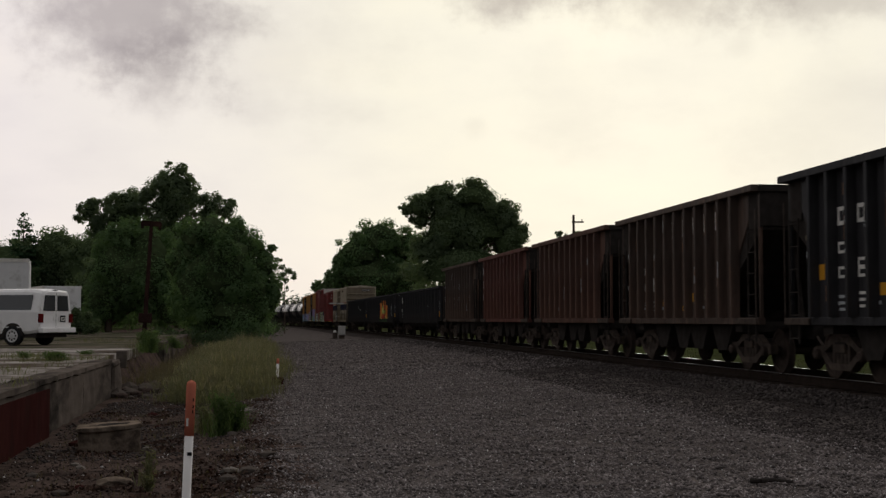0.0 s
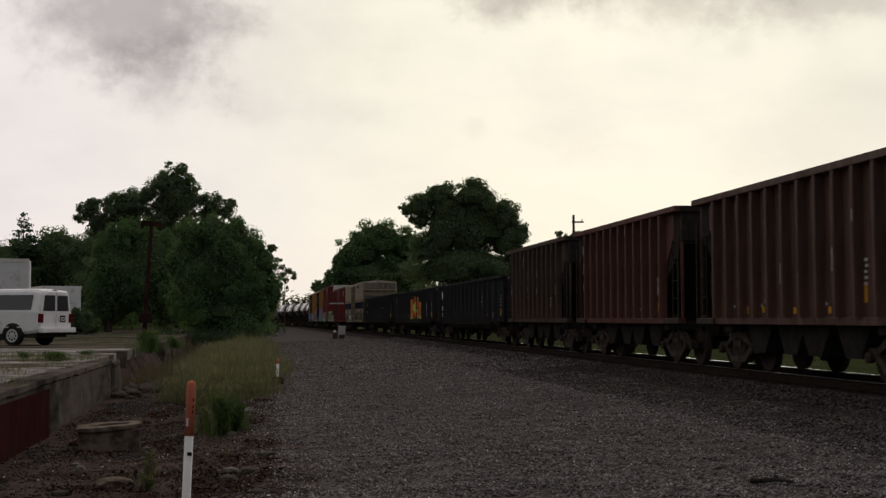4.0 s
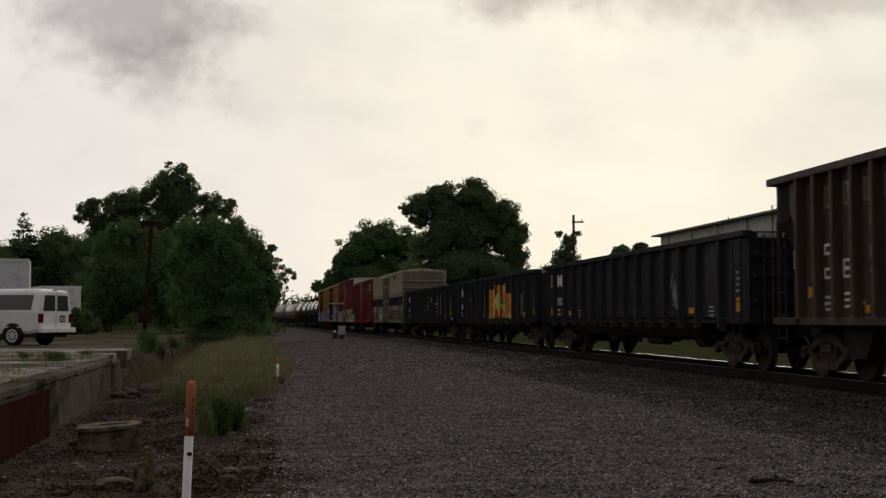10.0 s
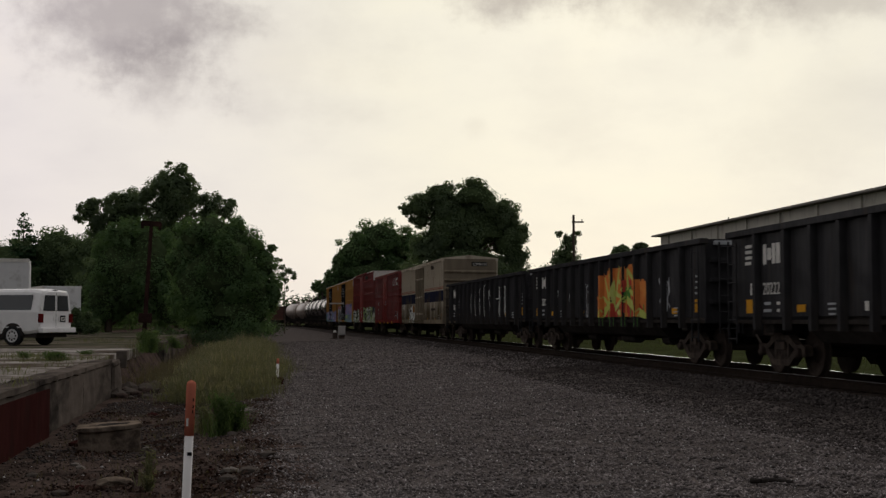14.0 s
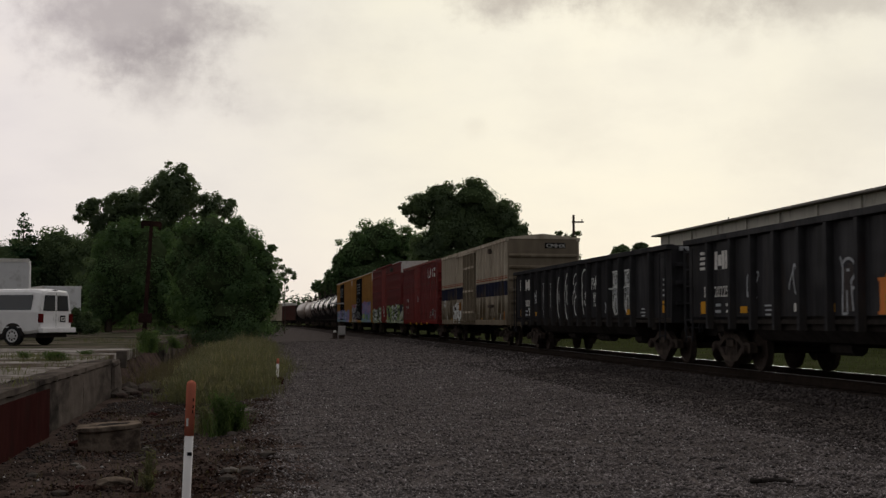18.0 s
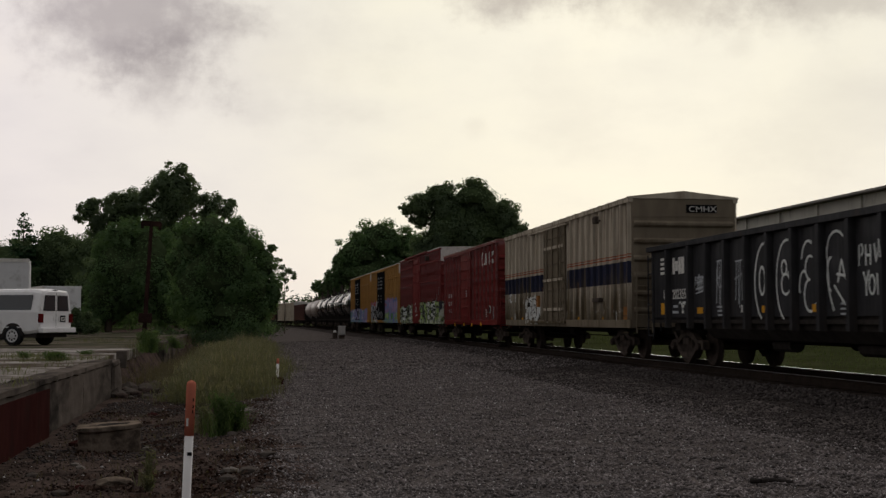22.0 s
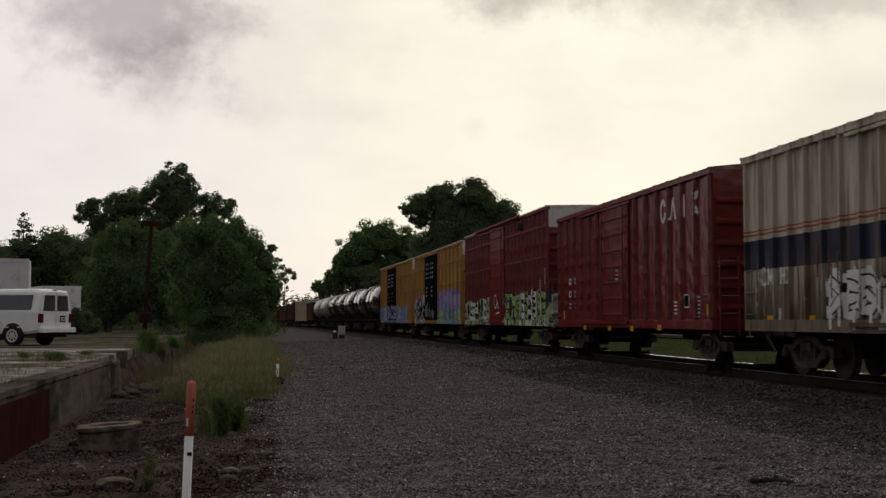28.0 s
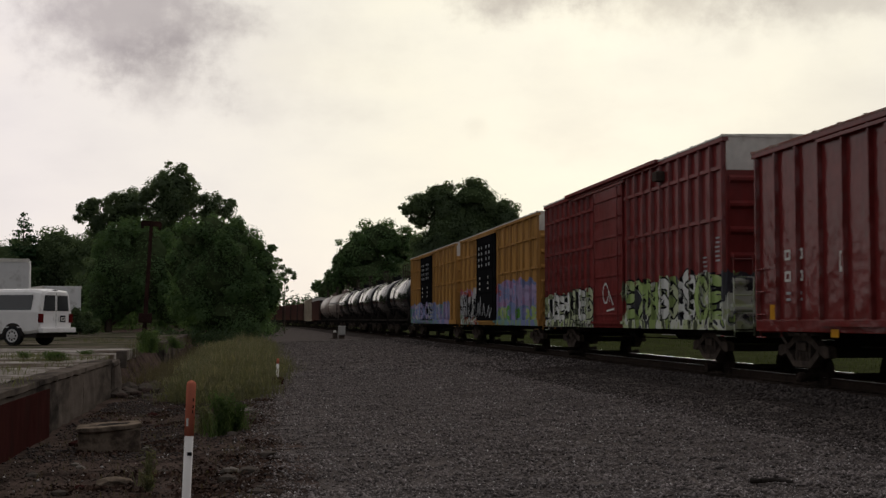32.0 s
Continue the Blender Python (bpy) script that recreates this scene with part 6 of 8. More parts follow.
# ---- trees ----
def tree(label, at, blobs, mat, count, size, seed, trunk=0.3, height=None, name="tree", lean=0.0, core=0.76):
    """blobs: (dx, dy, z, rx, ry, rz) from the tree's foot."""
    ob = tagged(empty(name, Matrix.Translation(at)), label, "tree")
    rng = random.Random(seed)
    tops = sorted(blobs, key=lambda b: -b[2])
    h = height or tops[0][2]
    bm = B()
    p = Vector((0, 0, -0.3))
    for i in range(5):
        q = Vector((lean * h * (i + 1) / 5 + rng.uniform(-0.1, 0.1), rng.uniform(-0.1, 0.1), h * 0.8 * (i + 1) / 5))
        rod(bm, p, q, trunk * (1 - i * 0.16), 8, trunk * (1 - (i + 1) * 0.16))
        p = q
    part("trunk", bm, "bark", ob)
    for b in blobs:
        z0 = max(0.6, min(h * 0.7, b[2] - abs(b[0]) * 0.5 - b[5] * 0.6))
        bm = B()
        start, end = Vector((lean * z0, 0, z0)), Vector((b[0], b[1], b[2]))
        mid = (start + end) / 2 + Vector((0, 0, 0.1 * (end - start).length))
        rod(bm, start, mid, trunk * 0.38, 6, trunk * 0.25)
        rod(bm, mid, end, trunk * 0.25, 6, trunk * 0.08)
        part("limb", bm, "bark", ob)
    # Solid lumps fill the crown, dark green standing in for shade among leaves.
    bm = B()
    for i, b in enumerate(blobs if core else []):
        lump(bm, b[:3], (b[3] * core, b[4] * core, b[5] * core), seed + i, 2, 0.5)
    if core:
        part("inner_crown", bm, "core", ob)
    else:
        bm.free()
    sub = []
    for b in blobs:
        sub.append((b[:3], (b[3] * 0.78, b[4] * 0.78, b[5] * 0.78)))
        for k in range(20):
            d = Vector((rng.gauss(0, 1), rng.gauss(0, 1), rng.gauss(0.15, 1))).normalized()
            f = rng.uniform(0.12, 0.36)
            o = rng.uniform(0.78, 1.04)
            sub.append(((b[0] + d.x * b[3] * o, b[1] + d.y * b[4] * o, b[2] + d.z * b[5] * o), (b[3] * f, b[4] * f, b[5] * f)))
    part("crown", leaves("crown", sub, int(count * 2.1), size * 0.62, mat, seed, 0.5), None, ob)
    return ob


def trees():
    tree("big dark oak with broad uneven crown behind the track", spot(2.3, 150, 0.6), [(-1.8, 0, 12, 3.0, 3.2, 3.6), (1.8, 1, 12.4, 4.6, 4, 4.2), (-4.9, 0, 14.3, 1.9, 1.8, 1.5), (-6.5, 0, 13.8, 1.0, 0.9, 0.8), (-4.9, 0, 12.6, 1.1, 0.9, 0.9), (-6.0, 0, 12.7, 0.45, 0.4, 0.4), (-2.6, 0, 15.6, 2.2, 2.0, 1.5), (1.4, 0, 15.4, 3.2, 3, 1.9), (4.8, 0, 13.6, 2.0, 2.0, 1.8), (5.4, 0, 10.2, 2.2, 2.4, 2.6), (0, 0, 7, 6, 5, 3.5), (3.5, 0, 6, 3.6, 4, 3.2), (6.9, 0, 11.2, 1.4, 1.3, 1.2), (6.6, 0, 8.4, 1.4, 1.3, 1.3), (-3.8, 0, 9.4, 2.2, 2, 1.8)], "leaf", 26000, 0.24, 3, 0.5)
    # This crown wears the brighter leaf, haze of distance put into its colour.
    tree("leafy medium tree behind the track", spot(-10.4, 200, 0.2), [(-3, 0, 12, 3.4, 3.4, 3.2), (0.4, 0, 14, 3.6, 3.4, 2.8), (4.6, 0, 12.5, 3.4, 3, 3.2), (0, 0, 8, 6.2, 4, 4), (-5.4, 0, 9.2, 2, 2, 2.4), (-6.6, 0, 6.8, 1.8, 1.8, 2.2), (4.8, 0, 7, 3.4, 3, 4), (-8.2, 0, 5.8, 1.5, 1.4, 1.8), (-9.4, 0, 6.6, 0.9, 0.9, 0.9), (-7.6, 0, 8.3, 0.6, 0.6, 0.8), (-6.4, 0, 10.6, 0.7, 0.7, 1.0), (-5.6, 0, 11.8, 0.6, 0.6, 0.6)], "leaf2", 16000, 0.30, 4, 0.4)
    tree("round bushy tree beside the old dock", spot(-14.9, 86, -0.2), [(0, 0, 5.2, 2.6, 2.5, 3.0), (-1.6, 0, 4.2, 1.9, 1.9, 2.8), (1.8, 0, 3.9, 1.9, 1.9, 2.8), (0.6, -0.4, 2.0, 2.9, 2.4, 2.0), (-0.8, 0, 7.7, 1.4, 1.4, 1.2), (0.5, 0, 7.3, 1.3, 1.4, 1.2), (1.7, 0, 6.5, 1.1, 1.1, 1.0), (2.7, 0, 5.4, 0.9, 0.9, 1.0), (3.2, 0, 3.4, 0.8, 0.9, 1.6), (-2.2, 0, 6.0, 1.0, 0.9, 1.0), (3.3, 0, 6.6, 0.35, 0.3, 0.3), (-1.9, 0, 7.3, 1.2, 1.2, 1.2), (-2.9, 0, 5.6, 1.0, 1.0, 1.3), (2.6, 0, 6.3, 0.5, 0.5, 0.4)], "leaf2", 26000, 0.14, 5, 0.25)
    tree("tall dark tree rising over the bushes", spot(-22.8, 106, 0.4), [(-0.2, 0, 10.6, 2.6, 2.4, 2.4), (0.2, 0, 12.6, 1.5, 1.5, 1.5), (1.2, 0, 12.2, 1.0, 1.2, 1.2), (-3.6, 0, 11.0, 1.7, 1.6, 1.2), (-4.0, 0, 9.6, 1.8, 1.6, 1.2), (-6.7, 0, 10.0, 1.1, 1.2, 1.0), (-6.0, 0, 8.8, 0.9, 1, 0.9), (-5.3, 0, 9.4, 0.9, 0.9, 0.7), (-5.4, 0, 7.9, 1.1, 1, 1.0), (-6.3, 0, 10.8, 0.6, 0.6, 0.45), (-1.9, 0, 11.6, 0.6, 0.6, 0.6), (2.4, 0, 11.2, 0.7, 0.7, 0.6), (3.3, 0, 10.6, 1.1, 1.2, 1.2), (4.7, 0, 10.4, 0.9, 1.0, 0.9), (5.2, 0, 8.8, 0.8, 1, 1.0), (0, 0, 7.4, 3.8, 3, 2.8), (-3.6, 0, 6.2, 1.9, 2, 2.0)], "leaf", 20000, 0.18, 6, 0.35, core=0.5)
    tree("dense leafy tree behind the parked van", spot(-25.2, 96, 0.4), [(0.8, 0, 5, 2.2, 2.3, 3.3), (-0.2, 0, 3.0, 1.7, 1.8, 2.6), (2.8, 0, 4.8, 2.4, 2.2, 3.8), (1.0, 0, 7.3, 1.4, 1.5, 1.3), (-0.8, 0, 1.8, 1.2, 1.2, 1.6), (4.6, 0, 3, 2, 2, 3)], "leaf2", 20000, 0.16, 7, 0.3)
    for i, (r, a, h, w) in enumerate(((-52, 150, 10.5, 4.4), (-46, 152, 11.4, 3.6), (-41, 150, 11.3, 3.2), (-44.5, 165, 10.2, 4), (-57, 165, 9.5, 5), (-37, 140, 8.2, 3))):
        tree("leafy tree in the row behind the yard", spot(r, a, 0.5), [(0, 0, h - 2.4, w, w, 2.6), (-w * 0.4, 0, h - 4.5, w, w, 3), (w * 0.5, 0, h - 5, w, w, 3), (0, 0, 2.6, w, w, 2.6)], "leaf", 6000, 0.26, 20 + i, 0.3)
    # fir
    for (r, a, h) in ((-49.6, 150, 13.9), (-51.5, 152, 11.0)):
        ob = tagged(empty("fir_tree", Matrix.Translation(spot(r, a, 0.5))), "tall thin dark fir above the tree row", "tree")
        bm = B(); rod(bm, (0, 0, -0.3), (0, 0, h), 0.2, 8, 0.02); part("trunk", bm, "bark", ob)
        blobs = []
        z = 1.0
        rng = random.Random(int(h * 10))
        while z < h - 0.2:
            w = 0.25 + (h - z) * 0.46
            for k in range(7):
                a2 = rng.uniform(0, 6.28)
                blobs.append(((math.cos(a2) * w * 0.55, math.sin(a2) * w * 0.55, z + rng.uniform(-0.2, 0.2)), (w * 0.5, w * 0.5, 0.16)))
            z += 0.62
        part("crown", leaves("crown", blobs, 16000, 0.17, "fir", 9, 0.1), None, ob)
    for i, (r, a, h, w) in enumerate(((9.5, 150, 7.8, 2.6), (12.6, 150, 7.4, 2.4), (25.4, 180, 12.0, 1.25), (28.4, 182, 12.4, 1.15))):
        tree("small leafy tree seen past the train", spot(r, a, 0.3), [(0, 0, h - w * 0.8, w, w, w * 0.7), (-w * 0.5, 0, h - w * 1.6, w * 0.9, w * 0.9, w), (w * 0.5, 0, h - w * 2, w, w, w), (0, 0, h * 0.35, w, w, h * 0.3)], "leaf", 4000, 0.22, 40 + i, 0.18)
    # Hidden trees, added so the tank cars' lower sides reflect something dark.
    for i, (r, a, h, w) in enumerate(((-36, 172, 11.5, 5.0), (-44, 205, 12.5, 6.0), (-51, 236, 12.5, 6.5), (-59, 270, 13.0, 7.0))):
        tree("hidden tree added for dark reflections in the tank cars", spot(r, a, 0.4), [(0, 0, h - 2.4, w, w, 2.6), (-w * 0.4, 0, h - 4.5, w, w, 3), (w * 0.5, 0, h - 5, w, w, 3), (0, 0, 2.6, w, w, 2.6)], "leaf", 4000, 0.34, 70 + i, 0.3)
    tree("spindly young tree beside the track", spot(-17.4, 140, 0.0), [(-0.75, 0, 8.1, 0.42, 0.35, 0.28), (-1.1, 0, 7.5, 0.4, 0.35, 0.2), (-0.35, 0, 7.3, 0.4, 0.35, 0.3), (0.35, 0, 7.0, 0.4, 0.3, 0.3), (0.75, 0, 6.7, 0.45, 0.4, 0.22), (0.95, 0, 6.2, 0.35, 0.3, 0.3), (-0.3, 0, 6.5, 0.45, 0.4, 0.3), (0.1, 0, 5.9, 0.3, 0.3, 0.35), (0.25, 0, 4.9, 0.18, 0.2, 0.4), (-0.15, 0, 4.3, 0.2, 0.2, 0.35)], "leaf", 620, 0.17, 50, 0.07, core=0.0)
    # unseen belt of woods, added beside and behind the camera to darken low reflections
    blobs = []
    bm = B()
    rr = random.Random(31)
    for i in range(112):
        a = radians(-32 - 2.65 * i)
        d = 150 + 14 * math.sin(i * 1.3)
        p = spot(math.sin(a) * d, math.cos(a) * d)
        hh = 11 + 4 * rr.random()
        blobs.append(((p.x, p.y, hh * 0.5), (5.5, 5.5, hh * 0.55)))
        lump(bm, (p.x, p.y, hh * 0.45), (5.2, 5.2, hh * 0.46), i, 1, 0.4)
    ring = tagged(new("surrounding_woods", leaves("surrounding_woods", blobs, 30000, 0.8, "leaf", 12, 0.4)), "unseen belt of trees added to block the low sky", "woods", kind="stuff")
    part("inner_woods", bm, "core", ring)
    # far woods at the end of the view
    rng = np.random.default_rng(2)
    blobs = []
    for i in range(240):
        r = -420 + i * 4.2
        a = 620 + 40 * math.sin(i * 0.7)
        p = spot(r, a, 0)
        hh = 11 + 4 * rng.random()
        blobs.append(((p.x, p.y, hh * 0.5), (5.5, 5.5, hh * 0.55)))
    tagged(new("far_woods", leaves("far_woods", blobs, 42000, 1.0, "hill", 11, 0.3)), "dark line of distant woods", "woods", kind="stuff")


trees()


# ---- the shed beyond the track ----
def shed():
    s = tagged(empty("industrial_shed"), "long pale metal shed with shallow roof overhang", "building")
    x0, x1, y0, y1, h = 36.9, 70.0, -20.0, 114.5, 9.28
    z = 0.1
    bm = B(); box(bm, x0, x0 + 0.3, y0, y1, z, h); part("wall_west", bm, "shed", s)
    bm = B(); box(bm, x0 + 0.3, x1, y1 - 0.3, y1, z, h); part("wall_north", bm, "shed", s)
    bm = B(); box(bm, x0 + 0.3, x1, y0, y0 + 0.3, z, h); part("wall_south", bm, "shed", s)
    bm = B(); box(bm, x1, x1 + 0.3, y0, y1, z, h); part("wall_east", bm, "shed", s)
    bm = B(); prism(bm, [(x0 - 0.6, h + 0.02), (x0 - 0.6, h + 0.17), ((x0 + x1) / 2, h + 1.8), (x1 + 1, h + 0.17), (x1 + 1, h + 0.02)], "y", y0 - 1, y1 + 1); part("roof", bm, "shed_roof", s)
    y = y0 + 6
    while y < y1:
        bm = B(); box(bm, x0 - 0.16, x0, y - 0.12, y + 0.12, z, h); part("wall_post", bm, "shed", s)
        y += 6.3
    return s


shed()


def utility_pole(at, h, label, arm=1.6):
    p = tagged(empty("utility_pole", Matrix.Translation(at)), label, "utility pole")
    bm = B(); rod(bm, (0, 0, -0.3), (0, 0, h), 0.14, 10, 0.09); part("shaft", bm, "pole", p)
    bm = B(); box(bm, -0.14, arm * 0.9, -0.06, 0.06, h - 0.62, h - 0.5); part("crossarm", bm, "pole", p)
    for x in (0.0, 0.75):
        bm = B(); rod(bm, (x * arm, 0, h - 0.5), (x * arm, 0, h - 0.32), 0.04, 6); part("insulator", bm, "cabinet", p)
    return p


utility_pole(spot(10.3, 100, 0.2), 9.6, "weathered wooden utility pole overgrown with vines", 0.9)
tree("vine thicket climbing a utility pole", spot(9.5, 100.6, 0.2), [(0, 0, 5.0, 1.7, 1.4, 1.2), (0.25, 0, 6.4, 1.0, 0.9, 0.9), (0.45, 0, 7.4, 0.55, 0.5, 0.8), (-0.3, 0, 8.1, 0.3, 0.25, 0.25), (1.2, 0, 8.2, 0.35, 0.3, 0.2), (-1.5, 0, 4.7, 0.7, 0.6, 0.5), (0.3, 0, 3.2, 1.8, 1.4, 1.9)], "leaf", 6000, 0.15, 60, 0.12, name="vine_thicket", core=0.6)
utility_pole(spot(41.0, 182, 0.4), 15.8, "distant wooden utility pole behind the shed", 1.0)


# ---- the yard ----
def blades(name, spots, per, height, width, mat, seed, spread=0.25, lean=0.5):
    """Grass blades as bent narrow strips growing from spots (x, y, z, vigour); one mesh."""
    rng = np.random.default_rng(seed)
    base = np.repeat(np.array(spots, float), per, axis=0)
    n = len(base)
    p0 = base[:, :3] + np.c_[rng.normal(size=(n, 2)) * spread, np.zeros(n)]
    h = height * base[:, 3] * (0.5 + 0.7 * rng.random(n))
    a = rng.random(n) * 2 * np.pi
    d = np.c_[np.cos(a), np.sin(a), np.zeros(n)]
    s = np.c_[-np.sin(a), np.cos(a), np.zeros(n)] * (width * (0.6 + 0.8 * rng.random(n)))[:, None]
    l = (lean * rng.random(n) * h)[:, None]
    up = np.array([0, 0, 1.0])
    p1 = p0 + d * l * 0.35 + up * (h * 0.55)[:, None]
    p2 = p0 + d * l + up * (h * (1.0 - 0.15 * lean))[:, None]
    v = np.stack([p0 - s, p0 + s, p1 + s * 0.8, p1 - s * 0.8, p2], 1).reshape(-1, 3)
    me = bpy.data.meshes.new(name)
    me.vertices.add(len(v)); me.vertices.foreach_set("co", v.ravel())
    me.loops.add(n * 7); me.polygons.add(n * 2)
    k = np.arange(n)[:, None] * 5
    me.loops.foreach_set("vertex_index", (k + np.array([0, 1, 2, 3, 3, 2, 4])).ravel())
    st = np.arange(n)[:, None] * 7 + np.array([0, 4])
    me.polygons.foreach_set("loop_start", st.ravel())
    me.polygons.foreach_set("loop_total", np.tile([4, 3], n))
    me.update(calc_edges=True)
    me.materials.append(M[mat])
    return me


def weeds():
    rng = random.Random(12)
    # the tall pale grass between dock and gravel
    spots, heads = [], []
    for i in range(1500):
        y = 27 + 52 * rng.random() ** 1.3
        left, right = -2.3 - 0.03 * max(0, y - 40), 0.0 + min(0.5, 0.045 * (y - 27))
        x = rng.uniform(left, right) - swing(y) * 0.5
        front = 26.6 + 2.3 * max(0.0, -0.4 - x) + 1.6 * noise.noise(Vector((x * 1.7, 4, 1)))
        edge = min(1.0, (x - left) / 0.8, (right - x + 0.2) / 0.7, (y - front) / 3.5 + 0.25)
        if noise.noise(Vector((x * 0.7, y * 0.25, 3))) < -0.22 or edge < 0.1 or (y < 34.2 and x > 0.0126 * y - 0.42):
            continue
        spots.append((x, y, land(x, y), (0.72 + 1.0 * noise.noise(Vector((x * 1.3, y * 0.6, 8)))) * (0.45 + 0.55 * edge)))
    tall = tagged(new("tall_grass", blades("tall_grass", spots, 34, 0.88, 0.0065, "blade", 5, 0.30, 1.3)), "tall pale green seeding grass beside the gravel", "grass", kind="stuff")
    heads = [(x, y, z + 0.5 * v, v) for x, y, z, v in spots if rng.random() < 0.8]
    tagged(new("seed_heads", blades("seed_heads", heads, 9, 0.30, 0.009, "seed", 6, 0.28, 1.5)), "brownish seed heads over the tall grass", "grass", kind="stuff")
    # single leafy weeds
    def weed(x, y, h, w, n, seed, label="dark green leafy weed", mat="weed", z=None):
        z = land(x, y) if z is None else z
        ob = tagged(empty("leafy_weed", Matrix.Translation((x, y, z))), label, "weed")
        r = random.Random(seed)
        tips = []
        for i in range(6):
            a = r.uniform(0, 6.28)
            q = Vector((math.cos(a) * w * r.uniform(0.2, 0.8), math.sin(a) * w * r.uniform(0.2, 0.8), h * r.uniform(0.6, 1.0)))
            bm = B(); rod(bm, (0, 0, -0.03), q, 0.012, 5, 0.004); part("stem", bm, mat, ob)
            tips.append(q)
        blobs = [((q.x * k, q.y * k, q.z * k), (w * 0.5, w * 0.5, h * 0.22)) for q in tips for k in (0.3, 0.55, 0.8, 1.0)]
        part("foliage", leaves("foliage", blobs, n * 3, 0.022 + 0.018 * h, mat, seed, 0.1, 0.5), None, ob)
        part("blade_tuft", blades("blade_tuft", [(r.gauss(0, w * 0.5), r.gauss(0, w * 0.5), 0, r.uniform(0.6, 1.1)) for k in range(int(n / 30))], 9, h * 0.95, 0.005, mat, seed + 1, 0.05, 1.3), None, ob)
        return ob
    weed(-0.60, 19.4, 0.62, 0.20, 420, 1)
    weed(-0.38, 19.7, 0.50, 0.17, 300, 2)
    weed(-0.85, 20.3, 0.42, 0.20, 220, 3, "dark green leafy weed", "blade")
    weed(-1.22, 14.4, 0.36, 0.13, 70, 4, "small wispy weed in the dirt", "blade")
    weed(-1.16, 13.8, 0.2, 0.10, 40, 5, "small wispy weed in the dirt", "blade")
    # green tufts on the dock and its crumbling edge
    for i, (r, a, h, w, n) in enumerate(((-9.3, 40.0, 0.62, 0.35, 500), (-8.8, 38.5, 0.5, 0.28, 380), (-9.8, 42.5, 0.6, 0.4, 500), (-9.4, 45, 0.4, 0.4, 400), (-11.2, 49, 0.3, 0.5, 400), (-9.05, 30.0, 0.26, 0.30, 260), (-9.4, 30.6, 0.2, 0.30, 200), (-10.6, 32.2, 0.2, 0.26, 180), (-9.9, 35.5, 0.16, 0.3, 160))):
        p = spot(r, a)
        weed(p.x, p.y, h, w, n, 30 + i, "bright green weed tuft on the crumbling dock edge", "weed", 0.55)
    tufts = []
    for cr, ca, sr, sa, n in ((-9.3, 30.5, 0.5, 0.9, 40), (-10.8, 33.0, 0.5, 0.7, 30), (-8.2, 24.5, 0.4, 1.2, 16), (-13.0, 56.0, 2.0, 2.0, 40), (-17, 60, 3, 3, 60), (-6.4, 19.5, 0.3, 1.6, 14), (-15, 50, 3.0, 2.5, 40)):
        for i in range(n):
            p = spot(cr + rng.gauss(0, sr), ca + rng.gauss(0, sa))
            if p.x < TRACK_X - swing(p.y) - 15.0:
                tufts.append((p.x, p.y, 0.57, rng.uniform(0.5, 1.3)))
    tagged(new("dock_grass", blades("dock_grass", tufts, 12, 0.17, 0.006, "blade", 9, 0.16, 1.2)), "green grass growing through the dock's cracks", "grass", kind="stuff")
    litter = []
    for i in range(300):
        x, y = rng.uniform(-3.3, -0.2), 9 + 22 * rng.random() ** 1.4
        litter.append((x, y, land(x, y), rng.uniform(0.4, 1.2)))
    tagged(new("dry_stalks", blades("dry_stalks", litter, 7, 0.13, 0.0035, "straw", 19, 0.16, 2.0)), "sparse dry stalks on the dirt", "grass", kind="stuff")
    dead = []
    for i in range(420):
        x, y = rng.uniform(-3.3, 0.1), 9 + 20 * rng.random() ** 1.3
        if noise.noise(Vector((x * 0.9, y * 0.45, 6))) > -0.05:
            dead.append(((x, y, land(x, y) + 0.015), (0.22, 0.22, 0.03)))
    tagged(new("leaf_litter", leaves("leaf_litter", dead, 7000, 0.028, "litter", 29, 0.0)), "dead brown leaves and twigs on the dirt", "litter", kind="stuff")
    # grass field beyond the track
    field = []
    for i in range(2600):
        y = 15 + 110 * rng.random()
        e = rng.uniform(3.6, 22)
        x = TRACK_X - swing(y) + e
        field.append((x, y, land(x, y), rng.uniform(0.5, 1.2)))
    tagged(new("field_grass", blades("field_grass", field, 8, 0.14, 0.012, "field", 21, 0.4)), "rough green grass beyond the track", "grass", kind="stuff")
    bank = []
    for i in range(520):
        y = rng.uniform(36.5, 80)
        x = TRACK_X - swing(y) - 15.9 + rng.random() * 2.9
        bank.append((x, y, land(x, y), rng.uniform(0.4, 1.2)))
    tagged(new("bank_grass", blades("bank_grass", bank, 18, 0.36, 0.007, "straw", 27, 0.22, 1.1)), "dry brown grass on the earth bank", "grass", kind="stuff")
    # bank of scrub below the round tree, its dark colour standing for the shade
    scrub = []
    for i in range(34):
        p = spot(rng.uniform(-18.5, -11.6), rng.uniform(80, 86))
        scrub.append(((p.x, p.y, 0.2 + rng.random() * 0.4), (0.9, 0.9, 0.6)))
    for i in range(9):
        p = spot(rng.uniform(-19, -15.6), 120)
        scrub.append(((p.x, p.y, 0.5 + rng.random() * 0.5), (1.2, 1.0, 0.8)))
    tagged(new("scrub", leaves("scrub", scrub, 9000, 0.07, "hill", 23, 0.2)), "low scrub under the trees, coloured dark for their shade", "scrub", kind="stuff")


weeds()


